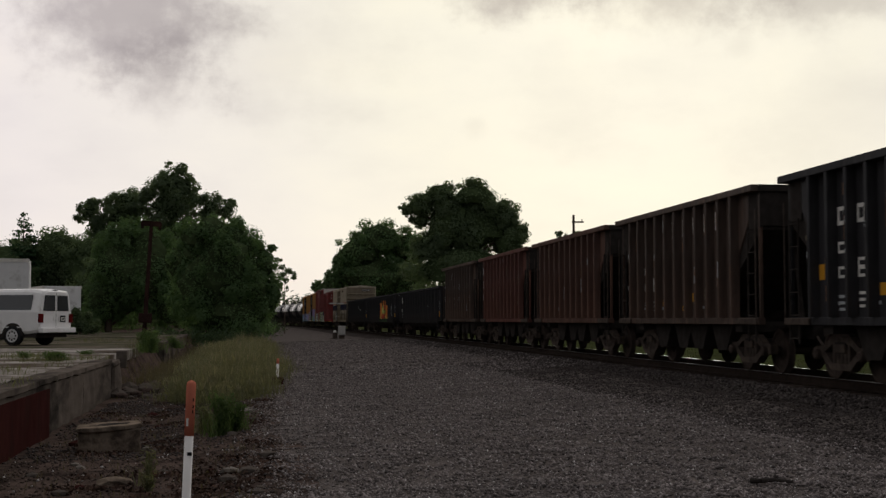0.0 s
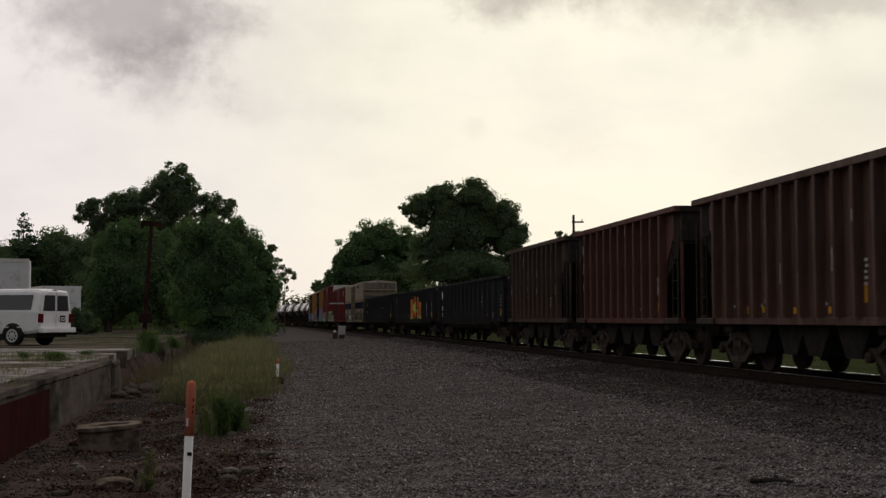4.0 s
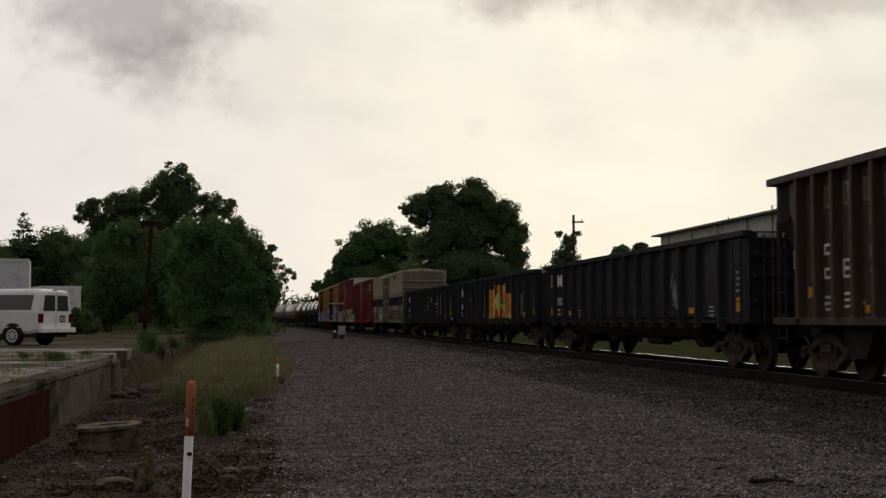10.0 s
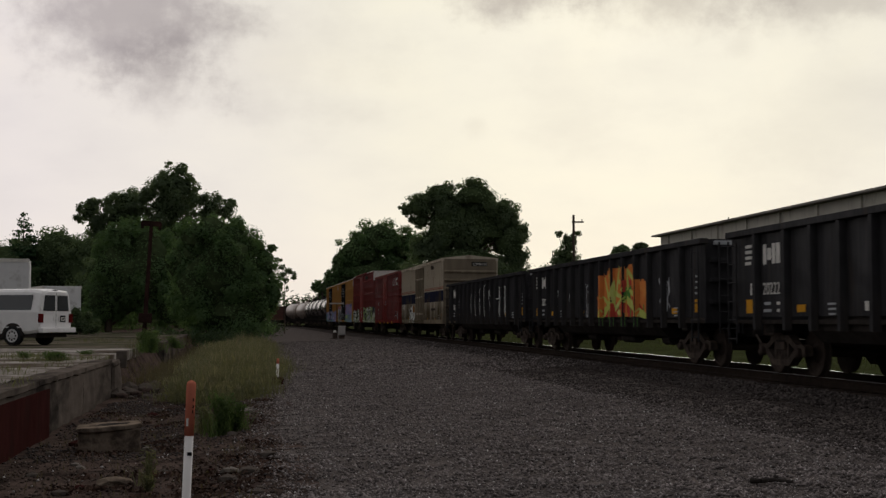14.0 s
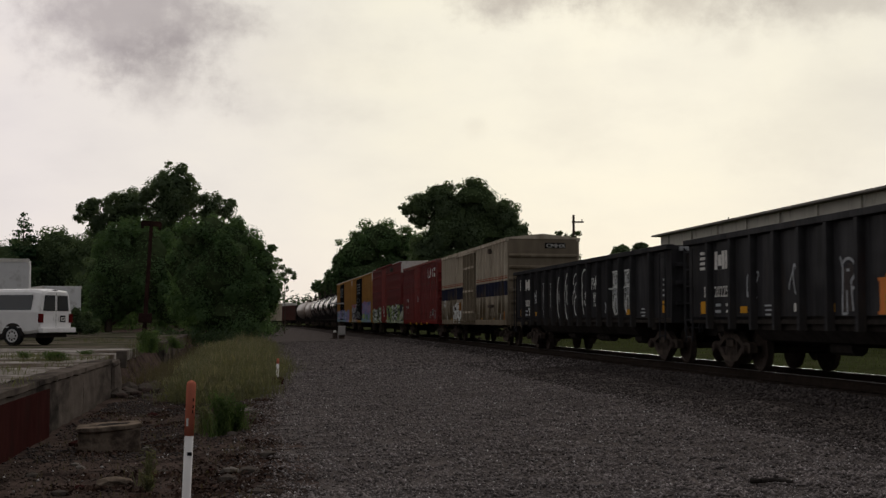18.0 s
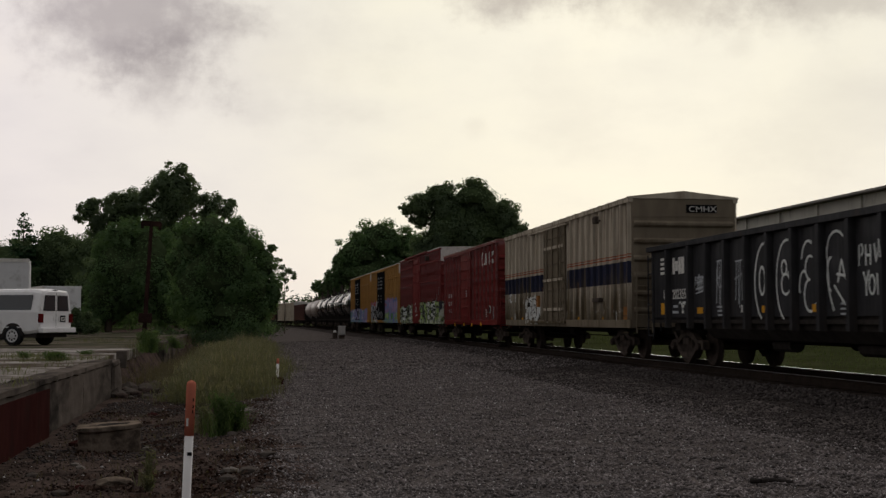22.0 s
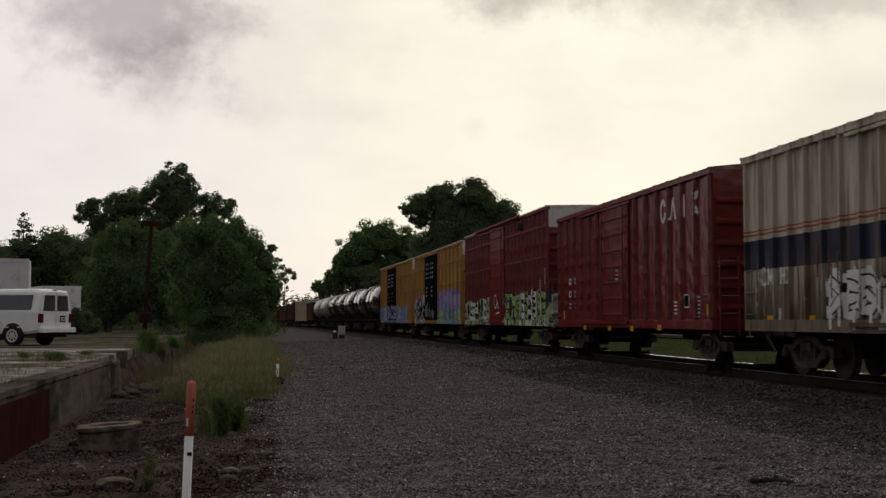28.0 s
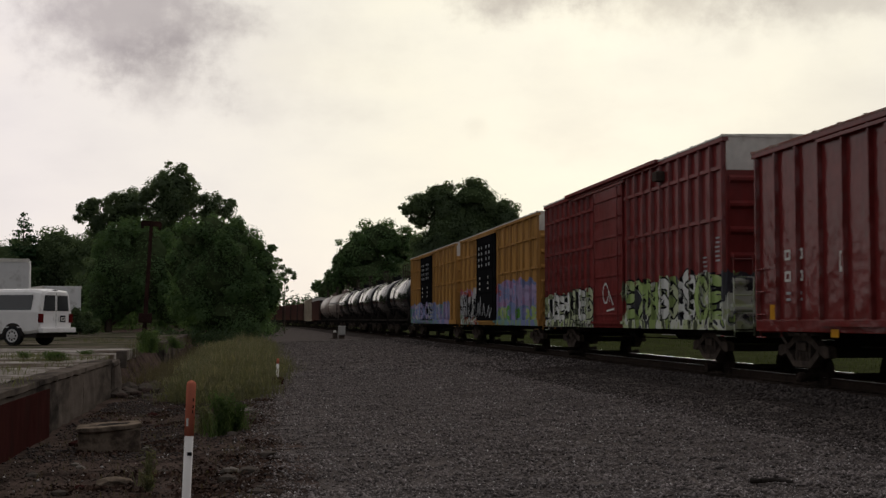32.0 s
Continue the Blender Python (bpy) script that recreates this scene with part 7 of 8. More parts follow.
def marker_post(at, h, r, split, label, lean=(0, 0)):
    p = tagged(empty("marker_post", Matrix.Translation(at) @ pose(0, 0, 0, lean[0], lean[1], 0)), label, "marker post")
    bm = B(); lathe(bm, [(-0.3, r), (split, r)], "z", 18); part("tube", bm, "post_white", p, "scuffed white tube", smooth=True)
    bm = B(); lathe(bm, [(split, r * 1.06), (h - r, r * 1.06), (h - r * 0.4, r * 0.92), (h - r * 0.08, r * 0.5), (h, 0.003)], "z", 18)
    part("cap_sleeve", bm, "post_orange", p, "faded orange sleeve with rounded top", smooth=True)
    return p


def posts():
    at = spot(-1.528, 7.55, 0.0)
    p = marker_post((at.x, at.y, -0.02), 1.212, 0.0262, 0.887, "white plastic marker post with faded orange top", (0, 1.9))
    bm = B(); box(bm, -0.006, 0.022, -0.0285, -0.022, 0.772, 0.792); part("dark_label", bm, "graf_black", p)
    bm = B(); box(bm, -0.018, -0.006, -0.0300, -0.022, 0.945, 0.99); part("pale_sticker", bm, "letter", p)
    for z in (1.02, 1.05, 1.09):
        bm = B(); box(bm, 0.014, 0.020, -0.0265, -0.018, z, z + 0.018); part("scratch", bm, "graf_black", p)
    bm = B(); box(bm, -0.06, -0.03, -0.01, 0.0, 0.882, 0.893); rod(bm, (-0.06, 0, 0.887), (-0.078, 0, 0.880), 0.006, 6); part("bolt", bm, "iron", p)
    at = spot(-4.30, 33.1, 0.0)
    q = marker_post((at.x, at.y, land(at.x, at.y)), 0.66, 0.034, 0.52, "small white marker post with red-brown top", (0, 1.5))
    # rusty scrap at its foot
    bm = B(); lump(bm, (0, 0, 0.08), (0.2, 0.14, 0.12), 3, 2, 0.6)
    tagged(part("rusty_scrap", bm, "redpaint", None, "", (at.x - 0.02, at.y - 0.3, land(at.x, at.y - 0.3))), "rusty lump of scrap at the post's foot", "scrap")


posts()


def rubble():
    # broken slab lying in the dirt
    at = spot(-4.84, 18.6)
    ob = tagged(empty("broken_slab", Matrix.Translation((at.x, at.y, land(at.x, at.y))) @ pose(0, 0, 0, 2, -3, 8)), "broken concrete slab block with chipped pale top", "concrete block")
    bm = B()
    prism(bm, [(-0.46, -0.28), (-0.30, -0.36), (0.20, -0.33), (0.47, -0.22), (0.44, 0.26), (-0.1, 0.36), (-0.44, 0.25)], "z", 0.30, 0.36)
    bmesh.ops.bevel(bm, geom=bm.edges[:], offset=0.012, segments=2, affect="EDGES")
    part("top_slab", bm, "block", ob)
    bm = B()
    box(bm, -0.43, 0.42, -0.30, 0.28, -0.12, 0.298, 0.03)
    bmesh.ops.subdivide_edges(bm, edges=[e for e in bm.edges if e.calc_length() > 0.2], cuts=5, use_grid_fill=True)
    for v in bm.verts:
        v.co += Vector((noise.noise(v.co * 6) * 0.03, noise.noise(v.co * 5 + Vector((3, 0, 0))) * 0.04, 0))
    part("footing", bm, "block", ob, "stained pale broken front")
    # A flat dark patch on the slab stands for shade in a hole.
    bm = B()
    prism(bm, [(-0.2, -0.1), (-0.05, -0.16), (0.12, -0.1), (0.26, -0.12), (0.3, 0.02), (0.1, 0.1), (-0.1, 0.08)], "z", 0.356, 0.364)
    part("broken_hole", bm, "under", ob, "flat dark patch for the shade in a broken hole")
    rng = random.Random(3)
    for i in range(60):
        x, y = rng.uniform(-3.1, 0.1), 10.5 + rng.random() ** 1.5 * 16
        s = rng.uniform(0.03, 0.13)
        bm = B(); lump(bm, (0, 0, s * 0.2), (s, s * rng.uniform(0.6, 1), s * 0.5), i, 1, 0.6)
        m = rng.choice(("concrete", "wallside", "wallside", "redpaint"))
        tagged(part("rubble_piece", bm, m, None, "", (x, y, land(x, y))), "broken " + ("pale concrete piece" if m == "concrete" else "rust-red brick piece" if m == "redpaint" else "dark concrete piece") + " on the dirt", "rubble", "rubble beside the dock")
    # spill of broken concrete below the crumbled wall
    for i in range(70):
        y = 30.5 + rng.random() * 6.5
        x = TRACK_X - 14.75 - 0.012 * (y - 16) + 0.1 + 1.5 * rng.random() ** 1.7
        s = rng.uniform(0.05, 0.20) * (1.2 - 0.4 * (x + 3.6))
        bm = B(); lump(bm, (0, 0, s * 0.25), (s, s * rng.uniform(0.6, 1), s * 0.6), 200 + i, 1, 0.7)
        tagged(part("rubble_piece", bm, rng.choice(("wallside", "wallside", "dirt")), None, "", (x, y, land(x, y))), "dark crumbled piece fallen from the wall", "rubble", "rubble beside the dock")
    at = spot(-3.66, 14.3)
    bm = B(); lump(bm, (0, 0, 0.03), (0.22, 0.12, 0.07), 5, 2, 0.4)
    tagged(part("flat_stone", bm, "block", None, "", (at.x, at.y, land(at.x, at.y))), "flat pale pinkish stone on the dirt", "stone")
    # a dark stick on the gravel
    at = spot(2.99, 11.7)
    bm = B()
    q = [Vector((-0.19, 0.02, 0.03)), Vector((-0.1, -0.01, 0.03)), Vector((0.02, 0.0, 0.035)), Vector((0.17, -0.11, 0.03))]
    for a, b, r in zip(q, q[1:], (0.024, 0.022, 0.016)):
        rod(bm, a, b, r, 7, r * 0.85)
    rod(bm, q[2], q[2] + Vector((0.08, 0.06, 0.03)), 0.01, 6, 0.004)
    tagged(part("stick", bm, "under", None, "", (at.x, at.y, land(at.x, at.y))), "dark broken stick lying on the gravel", "stick")
    # stub of a pier at the end of the wall
    at = spot(-8.30, 33.2)
    bm = B(); box(bm, -0.13, 0.13, -0.13, 0.13, 0.30, 0.74, 0.03)
    tagged(part("concrete_stub", bm, "wallside", None, "", (at.x - 0.06, at.y, 0)), "dark concrete stub on the wall's broken end", "concrete post")


rubble()


def signal_cabinet():
    at = spot(-8.5, 98)
    c = tagged(empty("trackside_cabinet", Matrix.Translation((at.x, at.y, land(at.x, at.y) - 0.05))), "grey trackside cabinet and low stand beside the rails", "cabinet")
    bm = B(); box(bm, 0.45, 0.97, -0.3, 0.3, 0.34, 1.0, 0.03); part("case", bm, "cabinet", c)
    bm = B(); box(bm, 0.42, 1.0, -0.33, 0.33, 1.0, 1.05, 0.015); part("lid", bm, "letter", c, "pale lid")
    bm = B(); box(bm, 0.50, 0.92, -0.322, -0.302, 0.39, 0.95, 0.008); part("door", bm, "cabinet", c)
    bm = B(); rod(bm, (0.18, 0, 0), (0.18, 0, 0.55), 0.17, 12); box(bm, 0.5, 0.92, -0.2, 0.2, 0.0, 0.36); part("stand", bm, "iron", c)
    bm = B(); rod(bm, (0.18, 0, 0.55), (0.18, 0, 0.72), 0.14, 12, 0.08); part("stand_head", bm, "letter", c)
    bm = B(); box(bm, -0.2, 1.5, -0.5, 0.5, -0.05, 0.08, 0.01); part("base_timber", bm, "timber", c)
    at = spot(-8.4, 100.8)
    s = tagged(empty("height_bar", Matrix.Translation((at.x, at.y, land(at.x, at.y)))), "thin dark mast with a grey cross bar", "sign mast")
    bm = B(); rod(bm, (0, 0, -0.1), (0, 0, 2.82), 0.035, 8); part("mast", bm, "under", s)
    bm = B(); box(bm, -0.58, 0.56, -0.03, 0.03, 2.70, 2.80); part("cross_bar", bm, "cabinet", s)


signal_cabinet()


def old_mast():
    at = spot(-14.09, 60)
    m = tagged(empty("rusty_mast", Matrix.Translation((at.x, at.y, 0.55)) @ pose(0, 0, 0, 0, 3.0, 0)), "rusty iron mast with a short top arm", "mast")
    bm = B(); rod(bm, (0, 0, 0), (0, 0, 5.6), 0.105, 12, 0.085); part("shaft", bm, "rust", m)
    bm = B(); box(bm, -0.48, 0.48, -0.07, 0.07, 5.42, 5.6, 0.02); box(bm, -0.44, 0.42, -0.1, 0.1, 5.6, 5.66, 0.01); part("top_arm", bm, "rust", m)
    for x in (-0.4, 0.4):
        bm = B(); rod(bm, (x, 0, 5.3), (x, 0, 5.45), 0.06, 8); part("arm_end", bm, "rust", m)
    bm = B(); box(bm, -0.28, 0.32, -0.36, -0.06, 0.85, 1.3, 0.03); part("switch_box", bm, "rust", m, "rust-brown box")
    bm = B(); box(bm, -0.3, 0.3, -0.3, 0.3, -0.05, 0.12, 0.02); part("foot_plate", bm, "rust", m)
    bm = B()
    for i in range(12):
        z = 0.5 + 0.4 * i
        rod(bm, (0.13, 0, z), (0.3, 0, z), 0.014, 6)
    part("step_irons", bm, "rust", m)


M["rust"] = material("rusted_iron", (0.032, 0.018, 0.016), 0.85, 0.0, 0.4, 6, 0.3, 25, (0.055, 0.028, 0.022), 0.5)
old_mast()


def wheel(parent, x, y, r=0.37, side=-1):
    w = part("wheel", lathe(B(), [(side * -0.11, r * 0.62), (side * -0.11, r * 0.95), (side * -0.07, r), (side * 0.07, r), (side * 0.11, r * 0.95), (side * 0.11, r * 0.62)], "x", 28), "tyre", parent, "black tyre", (x, y, r), smooth=True)
    bm = B()
    lathe(bm, [(side * 0.10, r * 0.64), (side * 0.125, r * 0.64), (side * 0.13, r * 0.57), (side * 0.115, r * 0.50), (side * 0.118, r * 0.28), (side * 0.14, r * 0.22), (side * 0.15, r * 0.12), (side * 0.15, 0.004)], "x", 24)
    part("rim", bm, "chrome", w, "bright steel rim")
    # Dark discs on the rim give the shade of its holes.
    for i in range(8):
        a = 2 * math.pi * i / 8
        bm = B(); rod(bm, (side * 0.112, r * 0.40 * math.cos(a), r * 0.40 * math.sin(a)), (side * 0.121, r * 0.40 * math.cos(a), r * 0.40 * math.sin(a)), 0.036, 8)
        part("rim_hole", bm, "under", w)
    return w


def van():
    """A long passenger van: forward is +y, its middle over the origin."""
    rear = spot(-15.55, 46.0)
    turn = pose(0, 0, 0, 0, 0, 64.3)
    v = tagged(empty("passenger_van", Matrix.Translation((rear.x, rear.y, 0.60)) @ turn @ Matrix.Translation((0.84, 1.62, 0))), "white passenger van with tinted windows parked on the dock", "van")
    # body: cross sections along the length, tumblehome sides and rounded roof
    secs = ((-2.86, 0.98, 0.62, 1.95), (-2.80, 1.00, 0.50, 2.02), (-2.4, 1.005, 0.44, 2.07), (0.9, 1.005, 0.44, 2.07), (1.45, 1.0, 0.44, 2.03), (2.05, 0.99, 0.44, 1.45), (2.95, 0.93, 0.46, 1.22), (3.02, 0.86, 0.5, 1.02))
    bm = B()
    rings = []
    for y, w, z0, z1 in secs:
        belt = min(1.22, z1 - 0.12)
        top = w - 0.17 * max(0, (z1 - belt)) / 0.85
        pts = [(-w + 0.06, z0), (-w, z0 + 0.1), (-w, belt), (-top, z1 - 0.13), (-top + 0.10, z1 - 0.03), (-top * 0.5, z1), (top * 0.5, z1), (top - 0.10, z1 - 0.03), (top, z1 - 0.13), (w, belt), (w, z0 + 0.1), (w - 0.06, z0)]
        rings.append([bm.verts.new((x, y, z)) for x, z in pts])
    for A, C in zip(rings, rings[1:]):
        for i in range(len(A)):
            bm.faces.new((A[i], A[(i + 1) % len(A)], C[(i + 1) % len(A)], C[i]))
    bm.faces.new(rings[0]); bm.faces.new(rings[-1][::-1])
    bmesh.ops.bevel(bm, geom=[e for e in bm.edges if all(abs(q.co.y + 2.86) < 0.01 for q in e.verts)], offset=0.04, segments=2, affect="EDGES")
    part("body", bm, "van", v)
    # side glass, both sides: lies in the sloping upper side
    def side_glass(y0, y1, s):
        bm = B()
        def pt(y, z, out):
            x = 1.005 - (z - 1.22) * 0.175 + out
            return (s * x, y, z)
        for out in (0.008,):
            vs = [bm.verts.new(pt(y, z, out)) for y, z in ((y0, 1.30), (y1, 1.30), (y1, 1.84), (y0, 1.84))]
            inn = [bm.verts.new(pt(y, z, -0.03)) for y, z in ((y0, 1.30), (y1, 1.30), (y1, 1.84), (y0, 1.84))]
            bm.faces.new(vs); bm.faces.new(inn[::-1])
            for i in range(4):
                bm.faces.new((vs[i], inn[i], inn[(i + 1) % 4], vs[(i + 1) % 4]))
        part("side_window", bm, "glass", v, "dark tinted side window")
    for s in (-1, 1):
        side_glass(-2.5, -0.62, s); side_glass(-0.52, 0.45, s); side_glass(0.55, 1.35, s)
    for s in (-1, 1):
        bm = B(); prism(bm, [(s * 0.10, 1.30), (s * 0.74, 1.30), (s * 0.66, 1.80), (s * 0.10, 1.80)], "y", -2.885, -2.85); part("rear_window", bm, "glass", v, "dark rear door window")
        bm = B(); prism(bm, [(s * 0.075, 1.27), (s * 0.77, 1.27), (s * 0.685, 1.83), (s * 0.075, 1.83)], "y", -2.876, -2.85); part("window_frame", bm, "plastic", v)
        bm = B(); box(bm, min(s * 0.80, s * 1.0), max(s * 0.80, s * 1.0), -2.90, -2.78, 0.84, 1.16, 0.015); part("tail_light", bm, "lamp_red", v, "red tail light")
        bm = B(); box(bm, min(s * 0.13, s * 0.17), max(s * 0.13, s * 0.17), -2.90, -2.87, 0.9, 1.05); part("door_hinge", bm, "van", v)
    bm = B(); box(bm, -0.004, 0.004, -2.866, -2.86, 0.66, 1.92); part("door_seam", bm, "plastic", v)
    bm = B(); box(bm, 0.25, 0.57, -2.885, -2.86, 0.86, 1.10, 0.01); part("plate_recess", bm, "plastic", v)
    bm = B(); box(bm, 0.28, 0.54, -2.892, -2.884, 0.91, 1.04); part("plate", bm, "letter", v); 
    bm = B(); box(bm, 0.33, 0.49, -2.895, -2.891, 0.955, 1.0); part("plate_bar", bm, "graf_black", v)
    bm = B(); box(bm, -1.02, 1.02, -3.04, -2.84, 0.48, 0.66, 0.03); part("rear_bumper", bm, "van", v, "white step bumper")
    bm = B(); box(bm, -0.93, 0.93, -2.7, 2.8, 0.30, 0.46); part("underbody", bm, "under", v)
    bm = B(); box(bm, -1.013, 1.013, -2.7, 2.6, 0.66, 0.70); part("side_moulding", bm, "van", v)
    for s in (-1, 1):
        for y in (-1.75, 1.95):
            # A dark half disc stands in for the shaded wheel well.
            bm = B()
            pts = [(y + 0.45 * math.cos(a), 0.38 + 0.45 * math.sin(a)) for a in [math.pi * i / 12 for i in range(13)]]
            prism(bm, pts, "x", s * 0.80, s * 1.012)
            part("wheel_arch", bm, "under", v)
            wheel(v, s * 0.92, y, 0.37, s)
        bm = B(); box(bm, min(s * 1.0, s * 1.2), max(s * 1.0, s * 1.2), 1.35, 1.5, 1.15, 1.4, 0.03); part("mirror", bm, "plastic", v)
    bm = B(); prism(bm, [(2.06, 1.47), (1.52, 1.98), (1.56, 2.0), (2.10, 1.49)], "x", -0.8, 0.8); part("windscreen", bm, "glass", v)
    bm = B(); box(bm, -0.14, 0.14, -2.82, -2.74, 1.98, 2.03, 0.01); part("stop_lamp", bm, "plastic", v)


van()


def box_truck(at, turn, length, w, h, label, cab=True):
    t = tagged(empty("box_truck", Matrix.Translation(at) @ pose(0, 0, 0, 0, 0, turn)), label, "truck")
    bm = B(); box(bm, -w / 2, w / 2, -length / 2, length / 2, 1.0, h, 0.04); part("cargo_box", bm, "trailer", t)
    for s in (-1, 1):
        bm = B(); box(bm, s * w / 2 - 0.03, s * w / 2 + 0.03, -length / 2 - 0.02, length / 2 + 0.02, h - 0.14, h + 0.02); part("top_rail", bm, "silver", t)
        bm = B(); box(bm, s * w / 2 - 0.03, s * w / 2 + 0.03, -length / 2 - 0.02, length / 2 + 0.02, 0.92, 1.08); part("bottom_rail", bm, "silver", t)
    bm = B(); box(bm, -w / 2 + 0.1, w / 2 - 0.1, -length / 2 - 0.03, -length / 2 + 0.02, 1.1, h - 0.16, 0.01); part("rear_door", bm, "trailer", t)
    n = int(length / 0.6)
    def post():
        r = B(); box(r, -0.012, 0.012, -0.025, 0.025, 1.08, h - 0.14)
        return finish("side_post", r, "trailer")
    me = shared(("tpost", h), post)
    for i in range(n):
        for s in (-1, 1):
            part("side_post", me, None, t, "", (s * (w / 2 + 0.01), -length / 2 + 0.3 + 0.6 * i, 0))
    bm = B(); box(bm, -0.5, 0.5, -length / 2 + 0.2, length / 2 + 0.6, 0.6, 1.0); part("chassis", bm, "under", t)
    for s in (-1, 1):
        for y in (-length / 2 + 1.2,) + ((length / 2 + 1.4,) if cab else (-length / 2 + 2.3,)):
            wheel(t, s * (w / 2 - 0.18), y, 0.46, s)
    if cab:
        bm = B()
        prism(bm, [(length / 2 + 0.1, 0.6), (length / 2 + 0.1, 2.35), (length / 2 + 1.2, 2.3), (length / 2 + 1.75, 1.45), (length / 2 + 2.6, 1.25), (length / 2 + 2.7, 0.6)], "x", -0.98, 0.98)
        bmesh.ops.bevel(bm, geom=bm.edges[:], offset=0.05, segments=2, affect="EDGES")
        part("cab", bm, "van", t)
        for s in (-1, 1):
            bm = B(); prism(bm, [(length / 2 + 0.35, 1.5), (length / 2 + 0.35, 2.15), (length / 2 + 1.1, 2.15), (length / 2 + 1.5, 1.5)], "x", s * 0.975, s * 0.99); part("cab_window", bm, "glass", t)
    return t


p = spot(-23.72, 60, 0.55)
box_truck(p, 98.1, 8.0, 2.5, 3.85, "pale grey box trailer standing on the dock", False)
p = spot(-25.0, 82, 0.5)
box_truck(p, 20.0, 4.6, 2.3, 3.15, "white box truck half hidden by bushes")
p = spot(-22.85, 80, 0.5)
tree("low dark shrub beside the parked truck", p, [(-0.5, 0, 0.5, 0.8, 0.7, 0.6), (0.5, 0, 0.55, 0.8, 0.7, 0.6), (0.1, 0, 0.9, 0.6, 0.5, 0.5), (-0.2, 0, 1.5, 0.35, 0.3, 0.4), (0.6, 0, 1.3, 0.3, 0.3, 0.3)], "leaf", 2200, 0.09, 77, 0.05, name="shrub")


# ---- pieces: ties and ballast ----
def ties():
    bm = B(); box(bm, -1.3, 1.3, -0.115, 0.115, -0.18, 0.0, 0.012)
    me = finish("tie", bm, "timber")
    bm = B(); box(bm, -0.13, 0.13, -0.09, 0.09, 0.0, 0.014)
    chair = finish("tie_plate", bm, "rail")
    rng = random.Random(4)
    y, rest = 12.0, []
    for i in range(280):
        c = track_point(y)
        m = Matrix.Translation((c.x + rng.uniform(-0.05, 0.05), y, RAIL - 0.184)) @ pose(0, 0, 0, 0, 0, track_turn(y) + rng.uniform(-0.8, 0.8))
        t = part("tie", me, None, TRACK, "", m)
        if y < 60:
            for s in (-1, 1):
                part("tie_plate", chair, None, t, "", (s * 0.755, 0, 0))
        y += 0.53
    bm = B()
    while y < 330:
        c = track_point(y)
        box(bm, c.x - 1.3, c.x + 1.3, y - 0.11, y + 0.11, RAIL - 0.36, RAIL - 0.184)
        y += 0.53
    tagged(part("far_ties", bm, "timber", TRACK), kind="stuff")


ties()


def stones(name, count, region, size, mat, seed, label, lift=0.3):
    """Crushed stones as small uneven octahedra in one mesh."""
    rng = np.random.default_rng(seed)
    pts = region(rng, count)
    n = len(pts)
    s = size * (0.45 + 0.9 * rng.random(n) ** 1.6)
    dirs = np.array([(1, 0, 0), (0, 1, 0), (-1, 0, 0), (0, -1, 0), (0, 0, 0.75), (0, 0, -0.6)], float)
    a = rng.random(n) * 2 * np.pi
    c, d = np.cos(a), np.sin(a)
    v = dirs[None] * (0.65 + 0.6 * rng.random((n, 6, 1))) + rng.normal(size=(n, 6, 3)) * 0.13
    x = v[..., 0] * c[:, None] - v[..., 1] * d[:, None]
    y = v[..., 0] * d[:, None] + v[..., 1] * c[:, None]
    v = np.stack([x, y, v[..., 2]], -1) * s[:, None, None] + (pts + np.c_[np.zeros((n, 2)), s * lift])[:, None, :]
    tri = np.array([(0, 1, 4), (1, 2, 4), (2, 3, 4), (3, 0, 4), (1, 0, 5), (2, 1, 5), (3, 2, 5), (0, 3, 5)])
    me = bpy.data.meshes.new(name)
    me.vertices.add(n * 6); me.vertices.foreach_set("co", v.ravel())
    me.loops.add(n * 24); me.polygons.add(n * 8)
    me.loops.foreach_set("vertex_index", (np.arange(n)[:, None, None] * 6 + tri).ravel())
    me.polygons.foreach_set("loop_start", np.arange(n * 8) * 3)
    me.polygons.foreach_set("loop_total", np.full(n * 8, 3))
    me.update(calc_edges=True)
    me.materials.append(M[mat])
    return tagged(new(name, me), label, "gravel", kind="stuff")


def near_yard(rng, n):
    y = 9.5 + 30 * rng.random(n) ** 1.7
    x = -0.5 + 0.9 * np.sqrt(rng.random(n)) * np.minimum(1, (40 - y) / 26) + rng.random(n) * (TRACK_X - 4.4) + rng.normal(size=n) * 0.5 * (rng.random(n) < 0.3)
    return np.array([(p, q, land(p, q)) for p, q in zip(x, y)])


def track_side(rng, n):
    y = 13 + 30 * rng.random(n) ** 1.4
    x = TRACK_X - 1.5 - 3.4 * rng.random(n) ** 0.8
    return np.array([(p, q, land(p, q)) for p, q in zip(x, y)])


def far_yard(rng, n):
    y = 36 + 55 * rng.random(n) ** 1.3
    x = rng.random(n) * (TRACK_X - 1.5)
    return np.array([(p, q, land(p, q)) for p, q in zip(x, y)])


def shoulder(rng, n):
    y = 16 + 60 * rng.random(n) ** 1.5
    e = np.where(rng.random(n) < 0.75, -1.35 - 1.3 * rng.random(n), 1.35 + 1.0 * rng.random(n))
    return np.array([(TRACK_X - swing(q) + p, q, land(TRACK_X - swing(q) + p, q)) for p, q in zip(e, y)])


def dirt_strip(rng, n):
    y = 9.5 + 24 * rng.random(n) ** 1.5
    x = -3.2 + rng.random(n) * 3.5
    return np.array([(p, q, land(p, q)) for p, q in zip(x, y)])


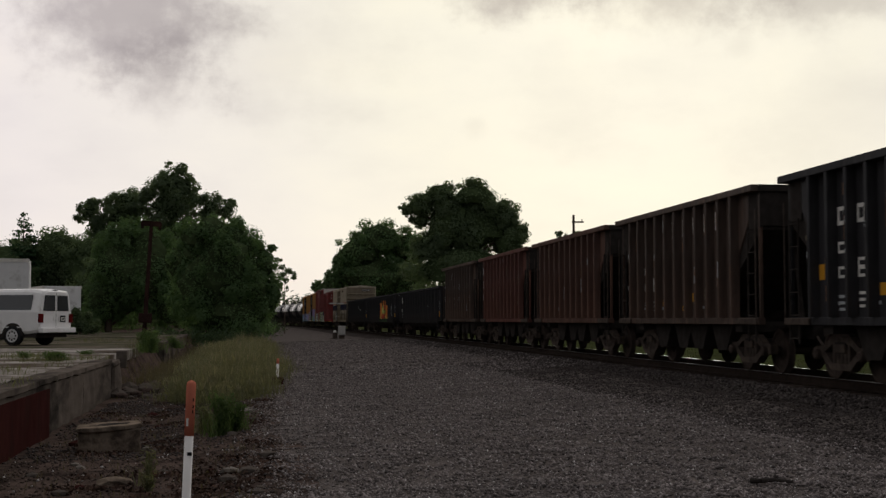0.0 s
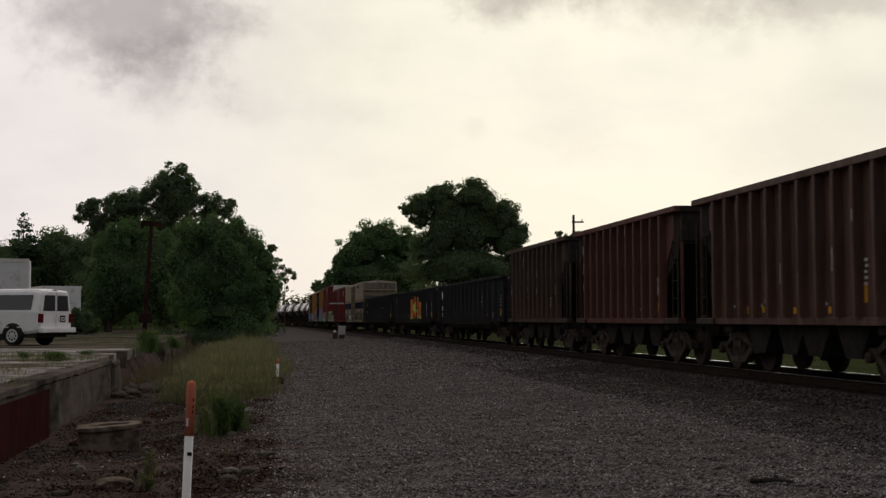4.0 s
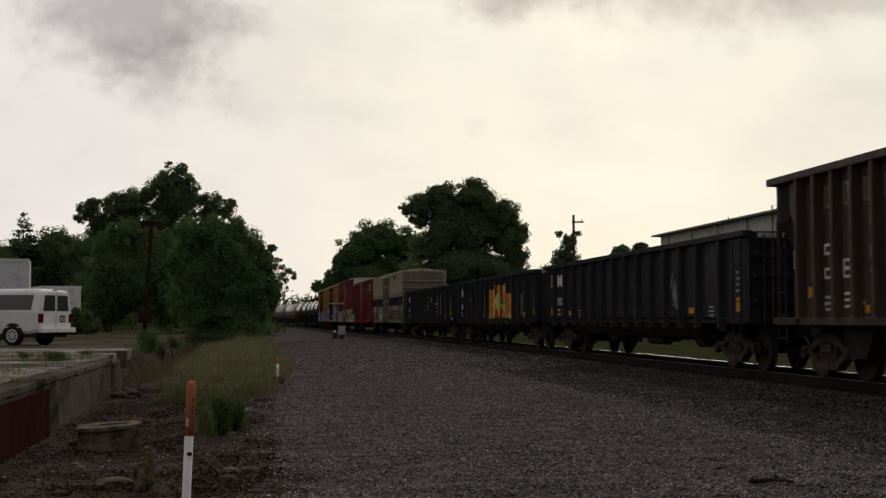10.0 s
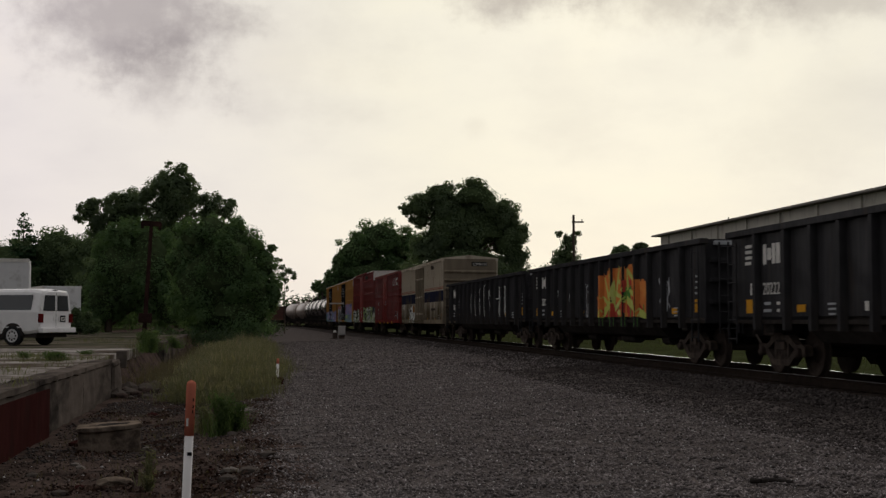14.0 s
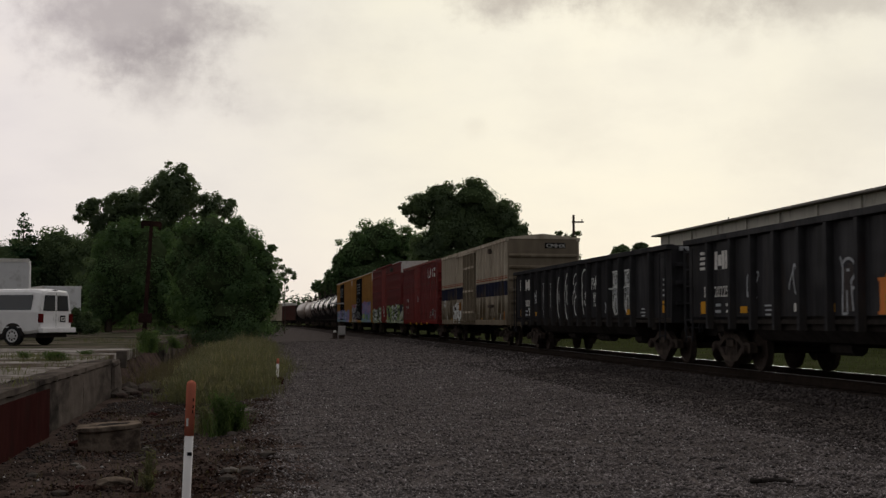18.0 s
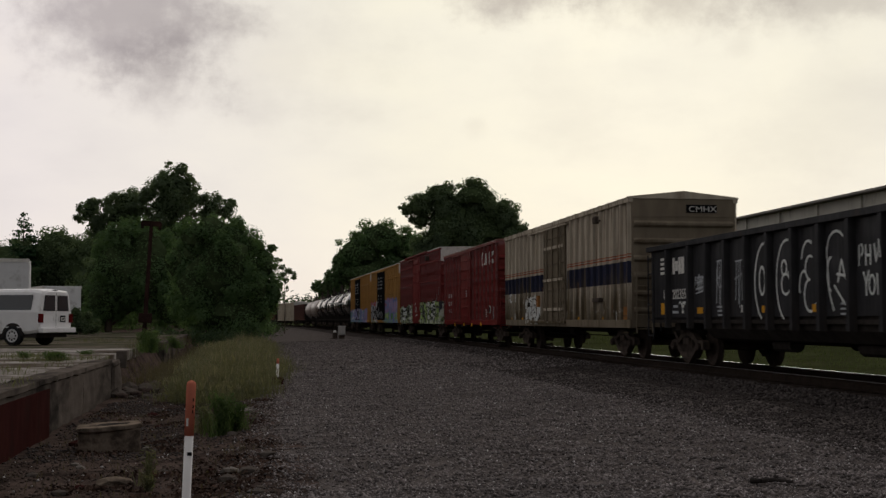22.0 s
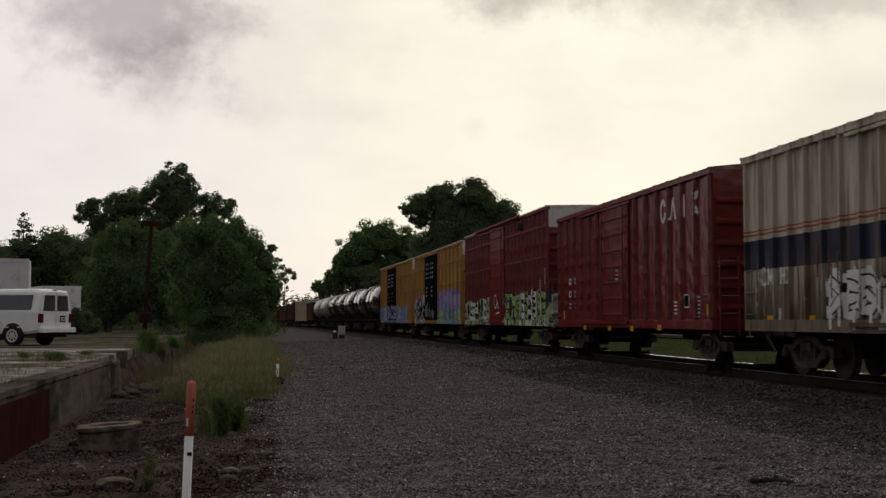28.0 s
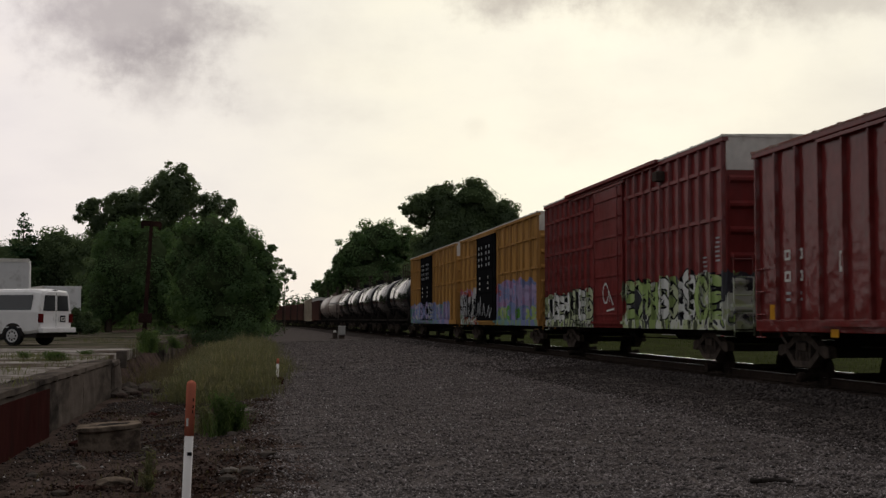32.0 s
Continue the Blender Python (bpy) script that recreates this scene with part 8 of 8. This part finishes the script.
stones("yard_gravel", 84000, near_yard, 0.020, "stone", 1, "grey crushed-stone gravel of the yard")
stones("track_side_gravel", 24000, track_side, 0.022, "tie_stone", 8, "dark brown gravel beside the track")
stones("far_gravel", 20000, far_yard, 0.036, "stone", 2, "grey crushed-stone gravel further up the yard")
stones("track_ballast", 12000, shoulder, 0.04, "tie_stone", 3, "dark ballast along the ties")
stones("dirt_stones", 9000, dirt_strip, 0.022, "clod", 4, "scattered stones in the dirt strip")
stones("pale_chips", 6000, near_yard, 0.013, "chip", 5, "pale stone chips among the gravel")
def ditch(rng, n):
    y = 17 + 18 * rng.random(n) ** 0.8
    x = -3.3 + 2.6 * rng.random(n) ** 1.3 + 0.5 * rng.normal(size=n)
    keep = [(p, q) for p, q in zip(x, y) if p > -3.3 and noise.noise(Vector((p * 0.8, q * 0.35, 4))) > -0.1]
    return np.array([(p, q, land(p, q)) for p, q in keep])


stones("ditch_gravel", 9000, ditch, 0.026, "tie_stone", 14, "dark stones heaped along the foot of the wall")
stones("dirt_chips", 420, dirt_strip, 0.018, "chip", 6, "pale stone chips in the dirt strip")


# ---- what moves ----
TIMES = (0, 4, 8, 12, 16, 20, 24, 28, 32)
RUN = (0.0, 17.46, 35.2, 53.28, 70.86, 88.34, 105.8, 122.98, 140.22)


def run(t):
    """How far the train has rolled by t seconds."""
    i = min(int(t // 4), 7)
    m = [(RUN[1] - RUN[0]) / 4] + [(RUN[k + 1] - RUN[k - 1]) / 8 for k in range(1, 8)] + [(RUN[8] - RUN[7]) / 4]
    s = (t - TIMES[i]) / 4
    return (RUN[i] * (1 + 2 * s) * (1 - s) ** 2 + m[i] * 4 * s * (1 - s) ** 2 + RUN[i + 1] * s * s * (3 - 2 * s) + m[i + 1] * 4 * s * s * (s - 1))


def motions():
    for car, u in TRAIN:
        rows = []
        for k in range(33):
            y = u - run(k)
            p = track_point(y)
            rows.append((k, pose(p.x, p.y, p.z, 0, 0, track_turn(y))))
        walk(car, rows)
    steps = [32.0 * k / 246 for k in range(247)]
    for w in WHEELSETS:
        at = w.matrix_local.translation.copy()
        walk(w, [(t, pose(at.x, at.y, at.z, math.degrees(run(t) / 0.457), 0, 0)) for t in steps])


motions()
